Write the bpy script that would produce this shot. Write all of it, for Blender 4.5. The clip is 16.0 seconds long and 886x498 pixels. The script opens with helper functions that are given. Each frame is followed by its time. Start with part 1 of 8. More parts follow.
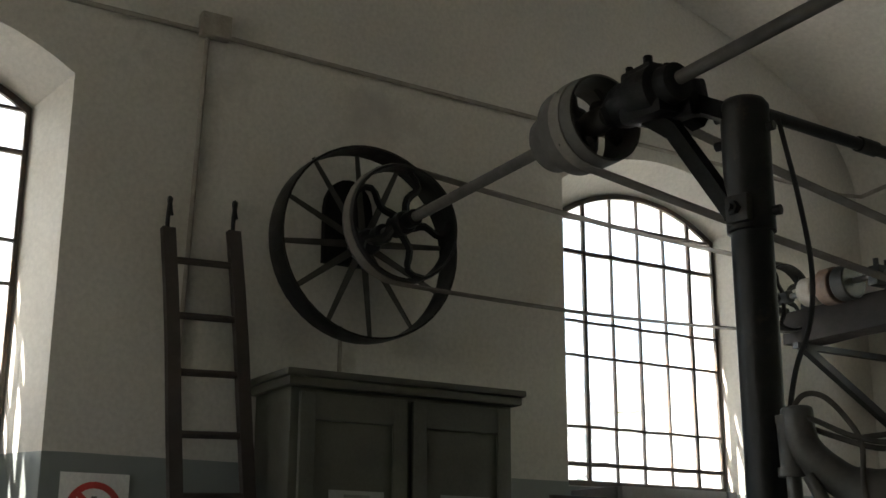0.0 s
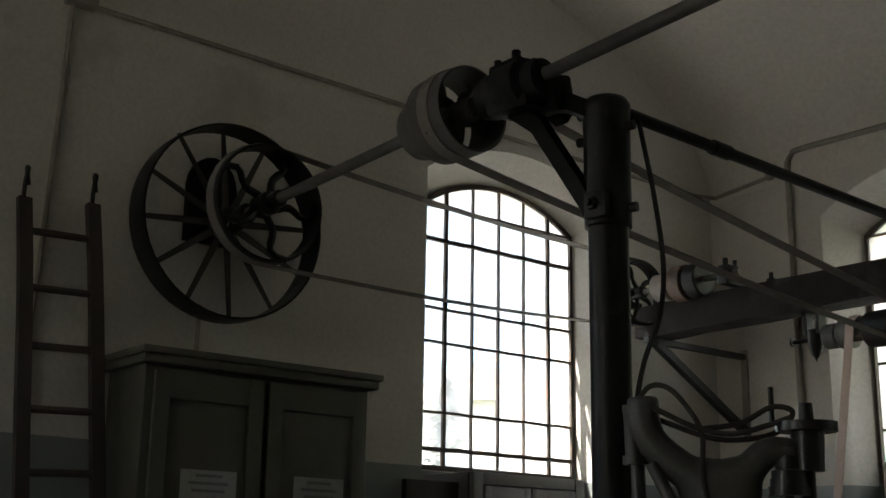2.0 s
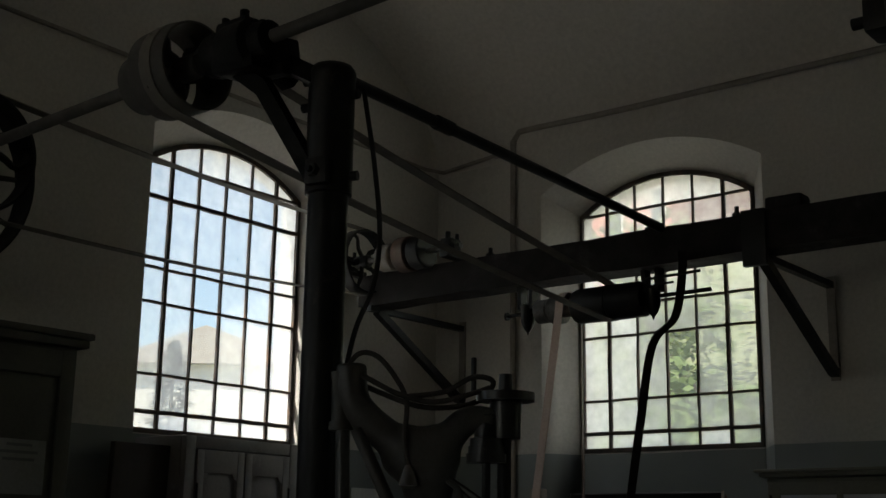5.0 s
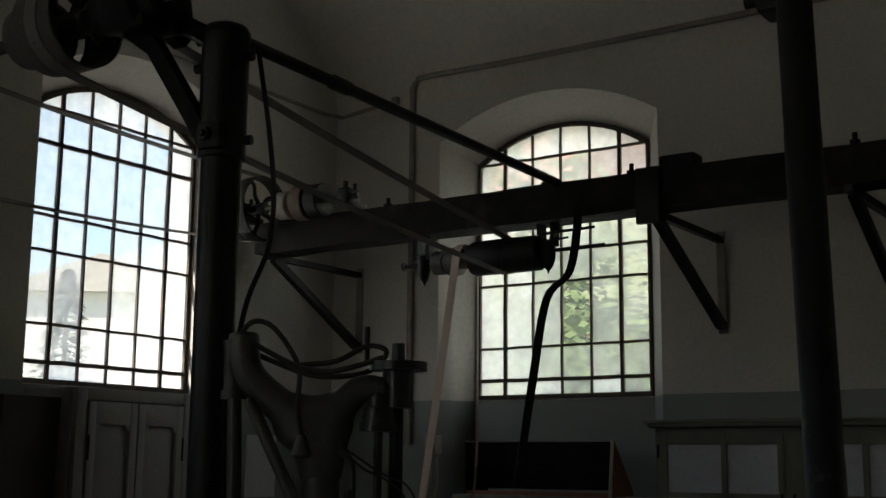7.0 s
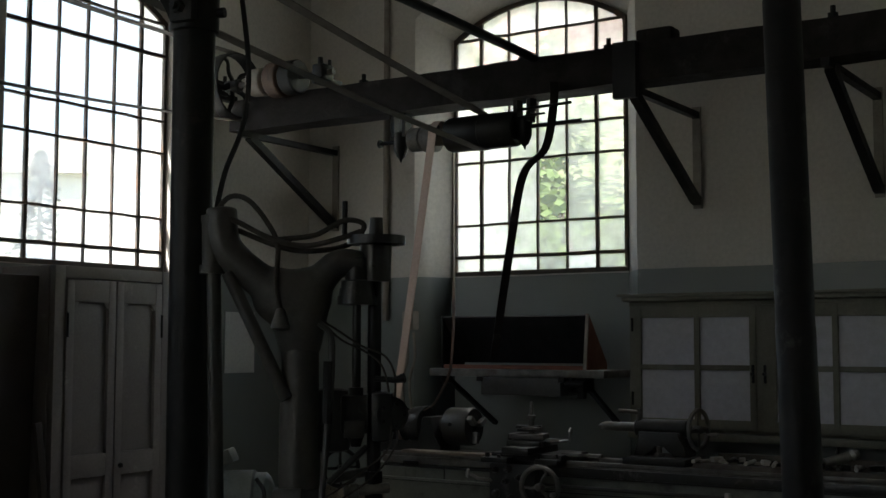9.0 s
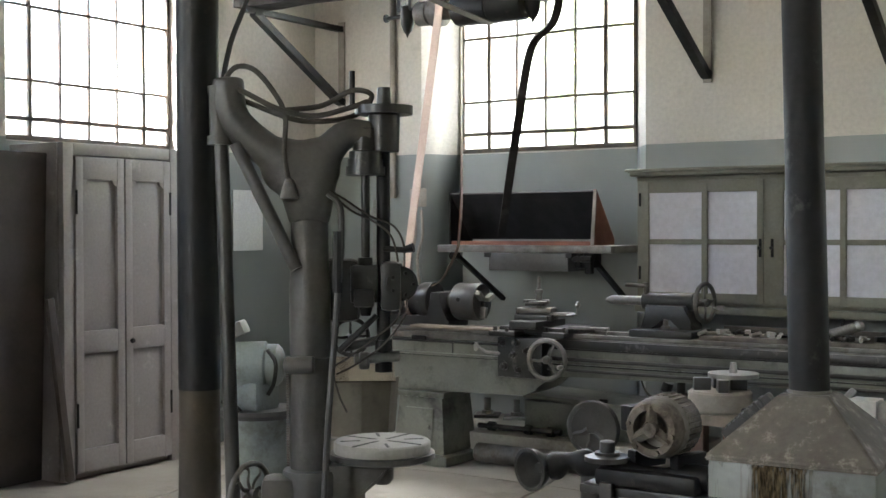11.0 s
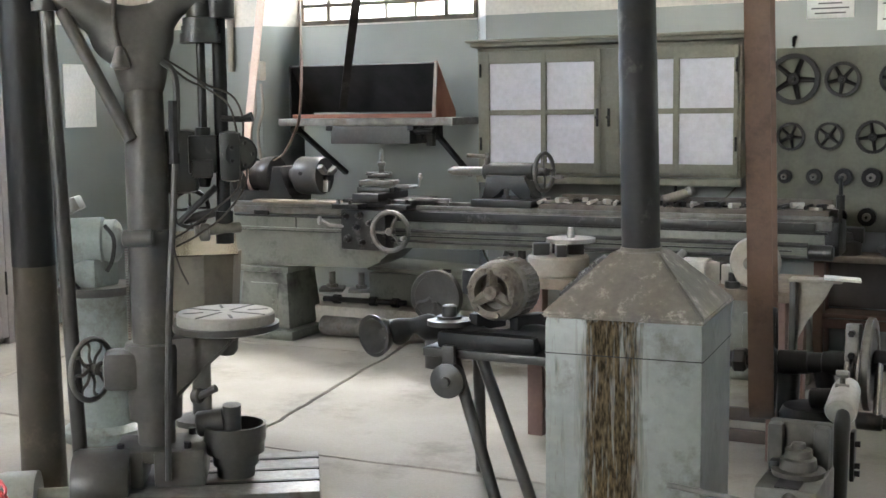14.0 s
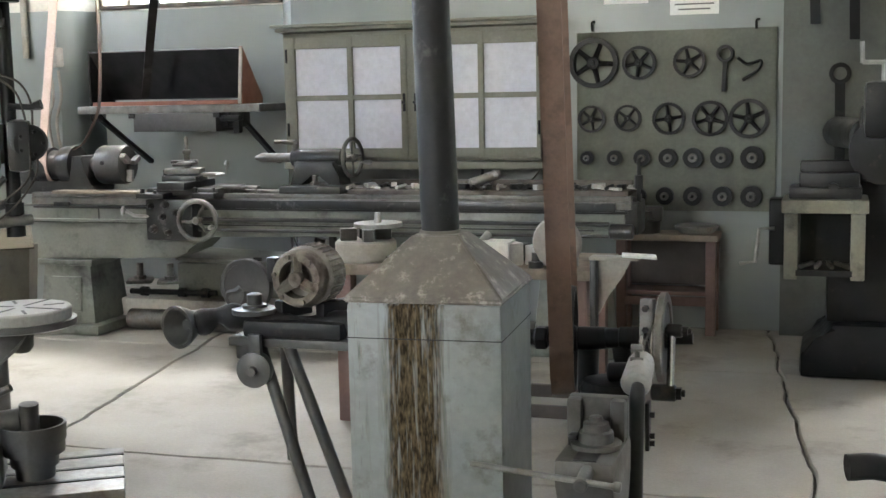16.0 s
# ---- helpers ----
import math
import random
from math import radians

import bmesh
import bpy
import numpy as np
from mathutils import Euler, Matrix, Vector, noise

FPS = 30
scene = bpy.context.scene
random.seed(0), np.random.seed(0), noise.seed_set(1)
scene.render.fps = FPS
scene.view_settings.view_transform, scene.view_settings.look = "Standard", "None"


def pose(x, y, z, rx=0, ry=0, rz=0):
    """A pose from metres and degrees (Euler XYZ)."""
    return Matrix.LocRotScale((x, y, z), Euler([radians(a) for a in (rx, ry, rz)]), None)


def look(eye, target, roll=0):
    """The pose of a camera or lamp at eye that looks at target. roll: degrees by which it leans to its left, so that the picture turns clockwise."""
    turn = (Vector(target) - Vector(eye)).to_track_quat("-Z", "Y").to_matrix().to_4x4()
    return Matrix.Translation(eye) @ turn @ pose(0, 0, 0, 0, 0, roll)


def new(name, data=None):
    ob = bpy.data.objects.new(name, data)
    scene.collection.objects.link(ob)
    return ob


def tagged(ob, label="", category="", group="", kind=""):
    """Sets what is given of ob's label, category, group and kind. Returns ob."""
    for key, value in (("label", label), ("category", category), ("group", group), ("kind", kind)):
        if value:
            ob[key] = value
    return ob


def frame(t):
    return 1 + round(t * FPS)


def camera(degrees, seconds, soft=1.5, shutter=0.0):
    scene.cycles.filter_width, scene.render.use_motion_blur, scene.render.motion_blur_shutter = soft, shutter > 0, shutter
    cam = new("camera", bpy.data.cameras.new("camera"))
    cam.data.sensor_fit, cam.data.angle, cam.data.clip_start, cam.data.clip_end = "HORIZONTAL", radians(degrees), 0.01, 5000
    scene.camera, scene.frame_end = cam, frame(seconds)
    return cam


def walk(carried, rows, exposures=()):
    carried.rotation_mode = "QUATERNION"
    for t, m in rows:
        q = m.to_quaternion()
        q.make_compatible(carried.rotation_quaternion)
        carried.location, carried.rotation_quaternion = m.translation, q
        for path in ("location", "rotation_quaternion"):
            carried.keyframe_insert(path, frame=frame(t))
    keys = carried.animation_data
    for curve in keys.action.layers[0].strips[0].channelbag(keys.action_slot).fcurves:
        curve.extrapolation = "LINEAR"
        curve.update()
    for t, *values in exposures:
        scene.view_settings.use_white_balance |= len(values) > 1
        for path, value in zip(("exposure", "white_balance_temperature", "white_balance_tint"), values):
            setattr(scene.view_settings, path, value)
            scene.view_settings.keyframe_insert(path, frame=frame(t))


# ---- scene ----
cam = camera(39.50, 16.0)
PATH = [
    (0.0, pose(-0.134, -0.012, 1.580, 105.289, -0.227, 57.996)),
    (0.5, pose(-0.125, -0.015, 1.575, 105.108, -0.423, 56.166)),
    (1.0, pose(-0.114, -0.020, 1.572, 105.052, -0.367, 55.025)),
    (1.5, pose(-0.105, -0.025, 1.566, 104.875, -0.642, 53.841)),
    (2.0, pose(-0.094, -0.035, 1.563, 104.701, -0.915, 51.280)),
    (2.5, pose(-0.079, -0.040, 1.552, 104.309, -1.135, 48.957)),
    (3.0, pose(-0.075, -0.021, 1.546, 103.870, -1.260, 46.206)),
    (3.5, pose(-0.075, -0.006, 1.554, 103.731, -1.321, 44.531)),
    (4.0, pose(-0.058, 0.004, 1.555, 103.529, -1.210, 42.575)),
    (4.5, pose(-0.041, 0.016, 1.556, 103.552, -0.977, 40.428)),
    (5.0, pose(-0.029, 0.029, 1.560, 103.347, -0.829, 38.856)),
    (5.2, pose(-0.025, 0.031, 1.564, 103.045, -0.80, 38.185)),
    (7.3, pose(0.013, 0.016, 1.744, 99.020, -0.36, 34.050)),
    (7.5, pose(0.013, 0.015, 1.744, 98.196, -0.377, 34.092)),
    (8.0, pose(0.007, 0.013, 1.738, 96.582, -0.688, 33.398)),
    (8.5, pose(0.006, 0.010, 1.723, 95.661, -0.712, 33.233)),
    (9.0, pose(0.011, 0.007, 1.706, 94.434, -0.111, 33.156)),
    (9.5, pose(0.006, 0.011, 1.689, 92.844, 0.293, 33.312)),
    (9.7, pose(0.006, 0.011, 1.684, 92.110, 0.29, 33.312)),
    (11.8, pose(0.001, 0.001, 1.634, 86.930, 0.06, 33.02)),
    (12.0, pose(0.000, 0.000, 1.632, 86.221, 0.057, 32.703)),
    (12.5, pose(-0.007, -0.006, 1.626, 85.280, 0.140, 31.983)),
    (13.0, pose(-0.001, -0.001, 1.616, 84.377, 0.376, 30.674)),
    (13.5, pose(0.005, 0.004, 1.611, 83.802, 0.540, 28.556)),
    (14.0, pose(0.019, 0.004, 1.606, 83.405, 0.706, 26.234)),
    (14.5, pose(0.032, 0.003, 1.602, 82.865, 0.822, 23.976)),
    (15.0, pose(0.041, 0.009, 1.602, 82.469, 0.981, 21.809)),
    (15.5, pose(0.052, 0.022, 1.600, 82.611, 1.027, 20.015)),
    (16.0, pose(0.071, 0.037, 1.600, 82.630, 1.160, 17.772)),
]
EXPO = [(0.0, 2.6, 6600, 10), (1.2, 2.4, 6600, 10), (2.0, 1.9, 6600, 10), (3.0, 0.78, 6600, 9), (3.6, 0.5, 6600, 9), (5.0, 0.62, 6600, 9), (7.4, 1.0, 6500, 9), (9.0, 1.5, 6350, 9), (9.7, 1.82, 6350, 9), (11.6, 5.05, 6400, 14), (16.0, 5.15, 6400, 12)]
walk(cam, PATH, EXPO)

# ---- world and sun ----
SUN_DIR = Vector((0.16, 0.60, -0.78)).normalized()
world = bpy.data.worlds.new("sky")
scene.world = world
world.use_nodes = True
wn = world.node_tree.nodes
wl = world.node_tree.links
sky = wn.new("ShaderNodeTexSky")
sky.sky_type = 'NISHITA'
sky.sun_disc = False
sky.sun_elevation = math.asin(-SUN_DIR.z)
sky.sun_rotation = math.atan2(-SUN_DIR.x, -SUN_DIR.y)
wn["Background"].inputs["Strength"].default_value = 0.15
wl.new(sky.outputs["Color"], wn["Background"].inputs["Color"])
sun_data = bpy.data.lights.new("sun", 'SUN')
sun_data.energy, sun_data.angle, sun_data.color = 5.0, radians(0.5), (1.0, 0.95, 0.87)
sun = new("sun", sun_data)
sun.matrix_world = look((-20, -40, 50), Vector((-20, -40, 50)) + SUN_DIR)


# ---- materials ----
def mat(name, col, rough=0.6, metal=0.0, col2=None, scale=6.0, fine=60.0, bump=0.15, detail=6.0, spec=0.5, rand=0.0, stain=None, stain_scale=2.0, stain_amount=0.5, coat=0.0):
    """Base colour mottled with a second one at two scales, roughness and relief from the same noises."""
    m = bpy.data.materials.new(name)
    m.use_nodes = True
    nt = m.node_tree
    b = nt.nodes["Principled BSDF"]
    b.inputs["Metallic"].default_value = metal
    b.inputs["Specular IOR Level"].default_value = spec
    b.inputs["Coat Weight"].default_value = coat
    co = nt.nodes.new("ShaderNodeTexCoord")
    geo = nt.nodes.new("ShaderNodeNewGeometry")
    pos = geo.outputs["Position"]
    col2 = col2 or tuple(c * 0.7 for c in col)

    def noise_tex(s, d=detail, r=0.6):
        n = nt.nodes.new("ShaderNodeTexNoise")
        n.inputs["Scale"].default_value, n.inputs["Detail"].default_value, n.inputs["Roughness"].default_value = s, d, r
        nt.links.new(pos, n.inputs["Vector"])
        return n.outputs["Fac"]

    def ramp(fac, a, c, ca, cc):
        r = nt.nodes.new("ShaderNodeValToRGB")
        r.color_ramp.elements[0].position, r.color_ramp.elements[1].position = a, c
        r.color_ramp.elements[0].color, r.color_ramp.elements[1].color = (*ca, 1), (*cc, 1)
        nt.links.new(fac, r.inputs["Fac"])
        return r.outputs["Color"]

    def mix(fac, a, c, kind='MIX'):
        x = nt.nodes.new("ShaderNodeMix")
        x.data_type, x.blend_type = 'RGBA', kind
        if isinstance(fac, float):
            x.inputs["Factor"].default_value = fac
        else:
            nt.links.new(fac, x.inputs["Factor"])
        for sock, v in ((x.inputs["A"], a), (x.inputs["B"], c)):
            if isinstance(v, tuple):
                sock.default_value = (*v, 1)
            else:
                nt.links.new(v, sock)
        return x.outputs["Result"]

    big, small = noise_tex(scale), noise_tex(fine, 3.0)
    c = ramp(big, 0.3, 0.7, col2, col)
    c = mix(0.35, c, ramp(small, 0.3, 0.7, tuple(v * 0.72 for v in col), tuple(min(1, v * 1.12) for v in col)))
    if stain:
        c = mix(ramp(noise_tex(stain_scale, 9.0, 0.7), 0.62 - 0.25 * stain_amount, 0.70, (0, 0, 0), (1, 1, 1)), c, stain)
    if rand:
        oi = nt.nodes.new("ShaderNodeObjectInfo")
        c = mix(ramp(oi.outputs["Random"], 0.0, 1.0, (0, 0, 0), (rand, rand, rand)), c, tuple(v * 0.45 for v in col))
    nt.links.new(c, b.inputs["Base Color"])
    rr = ramp(big, 0.25, 0.75, (min(1, rough * 1.25),) * 3, (rough * 0.8,) * 3)
    nt.links.new(rr, b.inputs["Roughness"])
    if bump:
        bp = nt.nodes.new("ShaderNodeBump")
        bp.inputs["Strength"].default_value, bp.inputs["Distance"].default_value = bump, 0.004
        nt.links.new(small, bp.inputs["Height"])
        bp2 = nt.nodes.new("ShaderNodeBump")
        bp2.inputs["Strength"].default_value, bp2.inputs["Distance"].default_value = bump, 0.02
        nt.links.new(big, bp2.inputs["Height"])
        nt.links.new(bp.outputs["Normal"], bp2.inputs["Normal"])
        nt.links.new(bp2.outputs["Normal"], b.inputs["Normal"])
    return m


def wall_paint(name, upper, lower, height):
    """Limewash above, oil-painted dado below, with stains, cracks and a brushed border."""
    m = mat(name, upper, 0.85, col2=tuple(v * 0.86 for v in upper), scale=1.1, fine=35, bump=0.25, detail=8, stain=tuple(v * 0.72 for v in upper), stain_scale=0.8, stain_amount=0.15)
    nt = m.node_tree
    b = nt.nodes["Principled BSDF"]
    old = b.inputs["Base Color"].links[0].from_socket
    geo = nt.nodes.new("ShaderNodeNewGeometry")
    sep = nt.nodes.new("ShaderNodeSeparateXYZ")
    nt.links.new(geo.outputs["Position"], sep.inputs[0])
    n = nt.nodes.new("ShaderNodeTexNoise")
    n.inputs["Scale"].default_value, n.inputs["Detail"].default_value = 1.6, 9
    nt.links.new(geo.outputs["Position"], n.inputs["Vector"])
    r = nt.nodes.new("ShaderNodeValToRGB")
    for e, p, c in zip((r.color_ramp.elements[0], r.color_ramp.elements[1]), (0.35, 0.72), (lower, tuple(v * 1.12 + 0.012 for v in lower))):
        e.position, e.color = p, (*c, 1)
    nt.links.new(n.outputs["Fac"], r.inputs["Fac"])
    edge = nt.nodes.new("ShaderNodeMath")
    edge.operation = 'MULTIPLY_ADD'
    nt.links.new(n.outputs["Fac"], edge.inputs[0])
    edge.inputs[1].default_value, edge.inputs[2].default_value = 0.02, height - 0.01
    lt = nt.nodes.new("ShaderNodeMath")
    lt.operation = 'LESS_THAN'
    nt.links.new(sep.outputs["Z"], lt.inputs[0])
    nt.links.new(edge.outputs[0], lt.inputs[1])
    x = nt.nodes.new("ShaderNodeMix")
    x.data_type = 'RGBA'
    nt.links.new(lt.outputs[0], x.inputs["Factor"])
    nt.links.new(old, x.inputs["A"])
    nt.links.new(r.outputs["Color"], x.inputs["B"])
    nt.links.new(x.outputs["Result"], b.inputs["Base Color"])
    g = nt.nodes.new("ShaderNodeMapRange")     # oil paint shines, limewash does not
    g.inputs["To Min"].default_value, g.inputs["To Max"].default_value = 0.88, 0.33
    nt.links.new(lt.outputs[0], g.inputs["Value"])
    nt.links.new(g.outputs[0], b.inputs["Roughness"])
    return m


def pane_glass(name, lo, hi):
    """Thin window glass, from clean to milky with dust, each pane by its own random value."""
    m = bpy.data.materials.new(name)
    m.use_nodes = True
    nt = m.node_tree
    nt.nodes.remove(nt.nodes["Principled BSDF"])
    out = nt.nodes["Material Output"]
    tr, tl, gl = nt.nodes.new("ShaderNodeBsdfTransparent"), nt.nodes.new("ShaderNodeBsdfTranslucent"), nt.nodes.new("ShaderNodeBsdfGlossy")
    tr.inputs["Color"].default_value = (0.97, 0.955, 0.88, 1)
    tl.inputs["Color"].default_value = (0.95, 0.95, 0.88, 1)
    gl.inputs["Roughness"].default_value = 0.05
    oi = nt.nodes.new("ShaderNodeObjectInfo")
    r = nt.nodes.new("ShaderNodeValToRGB")
    for e, p, c in zip((r.color_ramp.elements[0], r.color_ramp.elements[1]), (0.1, 0.95), (lo, hi)):
        e.position, e.color = p, (c, c, c, 1)
    nt.links.new(oi.outputs["Random"], r.inputs["Fac"])
    geo = nt.nodes.new("ShaderNodeNewGeometry")
    n = nt.nodes.new("ShaderNodeTexNoise")
    n.inputs["Scale"].default_value, n.inputs["Detail"].default_value = 7, 6
    nt.links.new(geo.outputs["Position"], n.inputs["Vector"])
    mu = nt.nodes.new("ShaderNodeMath")
    mu.operation, mu.use_clamp = 'MULTIPLY', True
    nt.links.new(r.outputs["Color"], mu.inputs[0])
    ad = nt.nodes.new("ShaderNodeMath")
    ad.operation, ad.inputs[1].default_value = 'ADD', 0.5
    nt.links.new(n.outputs["Fac"], ad.inputs[0])
    nt.links.new(ad.outputs[0], mu.inputs[1])
    m1, m2 = nt.nodes.new("ShaderNodeMixShader"), nt.nodes.new("ShaderNodeMixShader")
    nt.links.new(mu.outputs[0], m1.inputs[0])
    nt.links.new(tr.outputs[0], m1.inputs[1])
    nt.links.new(tl.outputs[0], m1.inputs[2])
    m2.inputs[0].default_value = 0.05
    nt.links.new(m1.outputs[0], m2.inputs[1])
    nt.links.new(gl.outputs[0], m2.inputs[2])
    nt.links.new(m2.outputs[0], out.inputs["Surface"])
    return m


M_WALL = wall_paint("limewash_and_dado", (0.66, 0.63, 0.575), (0.215, 0.234, 0.225), 2.25)
M_CEIL = mat("ceiling_limewash", (0.68, 0.64, 0.58), 0.9, col2=(0.56, 0.53, 0.48), scale=0.7, fine=25, bump=0.2)
M_FLOOR = mat("worn_concrete", (0.285, 0.268, 0.235), 0.65, col2=(0.20, 0.187, 0.163), scale=1.3, fine=70, bump=0.2, detail=10, stain=(0.14, 0.127, 0.108), stain_scale=1.7, stain_amount=0.35, rand=0.15)
M_BED = mat("dark_joint_fill", (0.06, 0.055, 0.05), 0.95, bump=0.3)
M_GLASS, M_HAZE, M_MILK = pane_glass("clear_pane", 0.05, 0.16), pane_glass("hazy_pane", 0.34, 0.5), pane_glass("milky_pane", 0.7, 0.86)
M_BAR = mat("rusty_window_bar", (0.10, 0.085, 0.07), 0.7, col2=(0.05, 0.04, 0.035), scale=9, stain=(0.2, 0.11, 0.06), stain_scale=8)
M_IRON = mat("oily_black_iron", (0.014, 0.0135, 0.013), 0.45, metal=0.0, spec=0.3, col2=(0.007, 0.007, 0.007), scale=8, stain=(0.04, 0.032, 0.026), stain_scale=7, stain_amount=0.1)
M_GREY = mat("grey_machine_paint", (0.088, 0.088, 0.084), 0.36, metal=0.3, col2=(0.042, 0.042, 0.04), scale=5, stain=(0.06, 0.055, 0.05), stain_scale=4, stain_amount=0.5)
M_GREEN = mat("green_grey_machine_paint", (0.20, 0.208, 0.178), 0.38, metal=0.0, col2=(0.125, 0.132, 0.112), scale=3, stain=(0.045, 0.043, 0.038), stain_scale=3.5, stain_amount=0.5)
M_BLUE = mat("pale_blue_grey_paint", (0.25, 0.285, 0.28), 0.45, col2=(0.17, 0.2, 0.195), scale=4, stain=(0.10, 0.09, 0.075), stain_scale=5)
M_STEEL = mat("worn_steel", (0.42, 0.41, 0.39), 0.38, metal=0.9, col2=(0.24, 0.23, 0.22), scale=10, stain=(0.14, 0.1, 0.07), stain_scale=9, stain_amount=0.2)
M_DUSTY = mat("dusty_steel", (0.21, 0.205, 0.19), 0.42, metal=0.4, col2=(0.065, 0.062, 0.058), scale=12, stain=(0.12, 0.09, 0.07), stain_scale=9, stain_amount=0.4)
M_BRIGHT = mat("polished_steel", (0.7, 0.7, 0.69), 0.18, metal=1.0, col2=(0.5, 0.5, 0.5), scale=12, bump=0.05)
M_PIPE = mat("old_pipe_paint", (0.36, 0.33, 0.29), 0.6, metal=0.1, col2=(0.22, 0.19, 0.16), scale=9)
M_BELT = mat("dusty_belt", (0.19, 0.174, 0.152), 0.8, col2=(0.125, 0.112, 0.098), scale=6)
M_LEATHER = mat("brown_leather_belt", (0.165, 0.098, 0.066), 0.55, col2=(0.10, 0.06, 0.042), scale=5, stain=(0.06, 0.04, 0.03), stain_scale=6, stain_amount=0.4)
M_PINKBELT = mat("pale_leather_belt", (0.58, 0.45, 0.37), 0.75, col2=(0.5, 0.37, 0.30), scale=6)
M_BEAM = mat("dark_timber", (0.026, 0.022, 0.02), 0.8, spec=0.25, col2=(0.015, 0.013, 0.012), scale=7, fine=40, bump=0.4, stain=(0.06, 0.054, 0.05), stain_scale=3, stain_amount=0.3)
M_RUSTPOLE = mat("rusted_brown_paint", (0.066, 0.054, 0.037), 0.5, col2=(0.03, 0.025, 0.018), scale=5, stain=(0.11, 0.09, 0.06), stain_scale=5, stain_amount=0.2)
M_CABGREEN = mat("olive_cabinet_paint", (0.20, 0.195, 0.15), 0.55, col2=(0.15, 0.145, 0.115), scale=3, fine=50, stain=(0.27, 0.26, 0.21), stain_scale=3, stain_amount=0.3)
M_CABDARK = mat("dark_olive_paint", (0.088, 0.087, 0.066), 0.5, col2=(0.058, 0.057, 0.045), scale=3, fine=50)
M_WARD = mat("mauve_grey_paint", (0.27, 0.248, 0.24), 0.45, col2=(0.21, 0.192, 0.187), scale=2.5, fine=50, stain=(0.38, 0.36, 0.33), stain_scale=4, stain_amount=0.1)
M_BROWN = mat("dark_brown_wood", (0.062, 0.048, 0.041), 0.55, col2=(0.036, 0.028, 0.024), scale=4, fine=40)
M_WOOD = mat("grey_bench_wood", (0.27, 0.22, 0.175), 0.8, col2=(0.17, 0.135, 0.105), scale=6, fine=45, bump=0.35, stain=(0.09, 0.075, 0.06), stain_scale=4)
M_REDWOOD = mat("red_brown_wood", (0.155, 0.092, 0.075), 0.6, col2=(0.10, 0.06, 0.05), scale=5, fine=45)
M_PAPER = mat("white_paper", (0.78, 0.78, 0.76), 0.9, col2=(0.72, 0.72, 0.69), scale=2, bump=0.03)
M_PANEPAPER = mat("lavender_white_paper", (0.63, 0.63, 0.68), 0.85, col2=(0.56, 0.56, 0.61), scale=2.5, fine=30, bump=0.05)
M_FLUE = mat("blackened_flue_sheet", (0.026, 0.0255, 0.0255), 0.55, spec=0.22, col2=(0.014, 0.014, 0.014), scale=4, fine=45, stain=(0.07, 0.068, 0.064), stain_scale=9, stain_amount=0.1)
M_INK = mat("printed_grey", (0.16, 0.16, 0.16), 0.9, bump=0)
M_RED = mat("sign_red", (0.52, 0.06, 0.05), 0.5, bump=0.02)
M_CHAIN = mat("red_plastic", (0.62, 0.07, 0.07), 0.35, col2=(0.5, 0.05, 0.055), scale=20, bump=0.03)
M_BRASS = mat("brass", (0.62, 0.45, 0.18), 0.3, metal=1.0, col2=(0.45, 0.3, 0.12), scale=15, bump=0.05)
M_RUBBER = mat("black_rubber", (0.02, 0.02, 0.02), 0.7, bump=0.05)
M_ORANGE = mat("red_lead_edge", (0.27, 0.105, 0.062), 0.6, col2=(0.17, 0.072, 0.05), scale=9)
M_OIL = mat("oily_tray", (0.50, 0.46, 0.38), 0.10, metal=1.0, col2=(0.36, 0.33, 0.27), scale=5, bump=0.05)
M_BOARD = mat("olive_board", (0.17, 0.175, 0.14), 0.7, col2=(0.13, 0.135, 0.11), scale=2.5, fine=40, stain=(0.10, 0.10, 0.085), stain_scale=2)
M_MOTOR = mat("dusty_motor_casing", (0.21, 0.20, 0.18), 0.6, metal=0.1, col2=(0.10, 0.08, 0.065), scale=10, stain=(0.07, 0.05, 0.034), stain_scale=14, stain_amount=0.6)
# even near-black sheet for the bin's inside and the bearing housing
M_BINDARK = mat("near_black_sheet", (0.018, 0.0165, 0.0155), 0.75, spec=0.25, col2=(0.011, 0.010, 0.0095), scale=5)
M_PORC = mat("white_porcelain", (0.78, 0.77, 0.73), 0.25, col2=(0.66, 0.65, 0.6), scale=10, bump=0.02)


# ---- mesh helpers ----
def box(bm, c, s, m=None, bev=0.0, taper=None):
    """A box with centre c and sizes s; bev rounds its edges; taper scales its top."""
    t = bmesh.new()
    bmesh.ops.create_cube(t, size=1)
    for v in t.verts:
        k = taper if (taper and v.co.z > 0) else (1, 1)
        v.co = Vector((v.co.x * s[0] * k[0], v.co.y * s[1] * k[1], v.co.z * s[2]))
    if bev:
        bmesh.ops.bevel(t, geom=t.edges[:], offset=min(bev, 0.45 * min(s)), segments=2, affect='EDGES', profile=0.6)
    w = Matrix.Translation(c) @ (m or Matrix())
    join(bm, t, w)


def join(bm, t, w=None):
    idx = {}
    w = w or Matrix()
    t.verts.index_update()
    for v in t.verts:
        idx[v.index] = bm.verts.new(w @ v.co)
    for f in t.faces:
        try:
            nf = bm.faces.new([idx[v.index] for v in f.verts])
            nf.smooth = f.smooth
        except ValueError:
            pass
    t.free()


def axes(d):
    d = Vector(d).normalized()
    a = d.orthogonal().normalized()
    if abs(d.z) < 0.95:
        a = d.cross(Vector((0, 0, 1))).normalized()
    return d, a, d.cross(a)


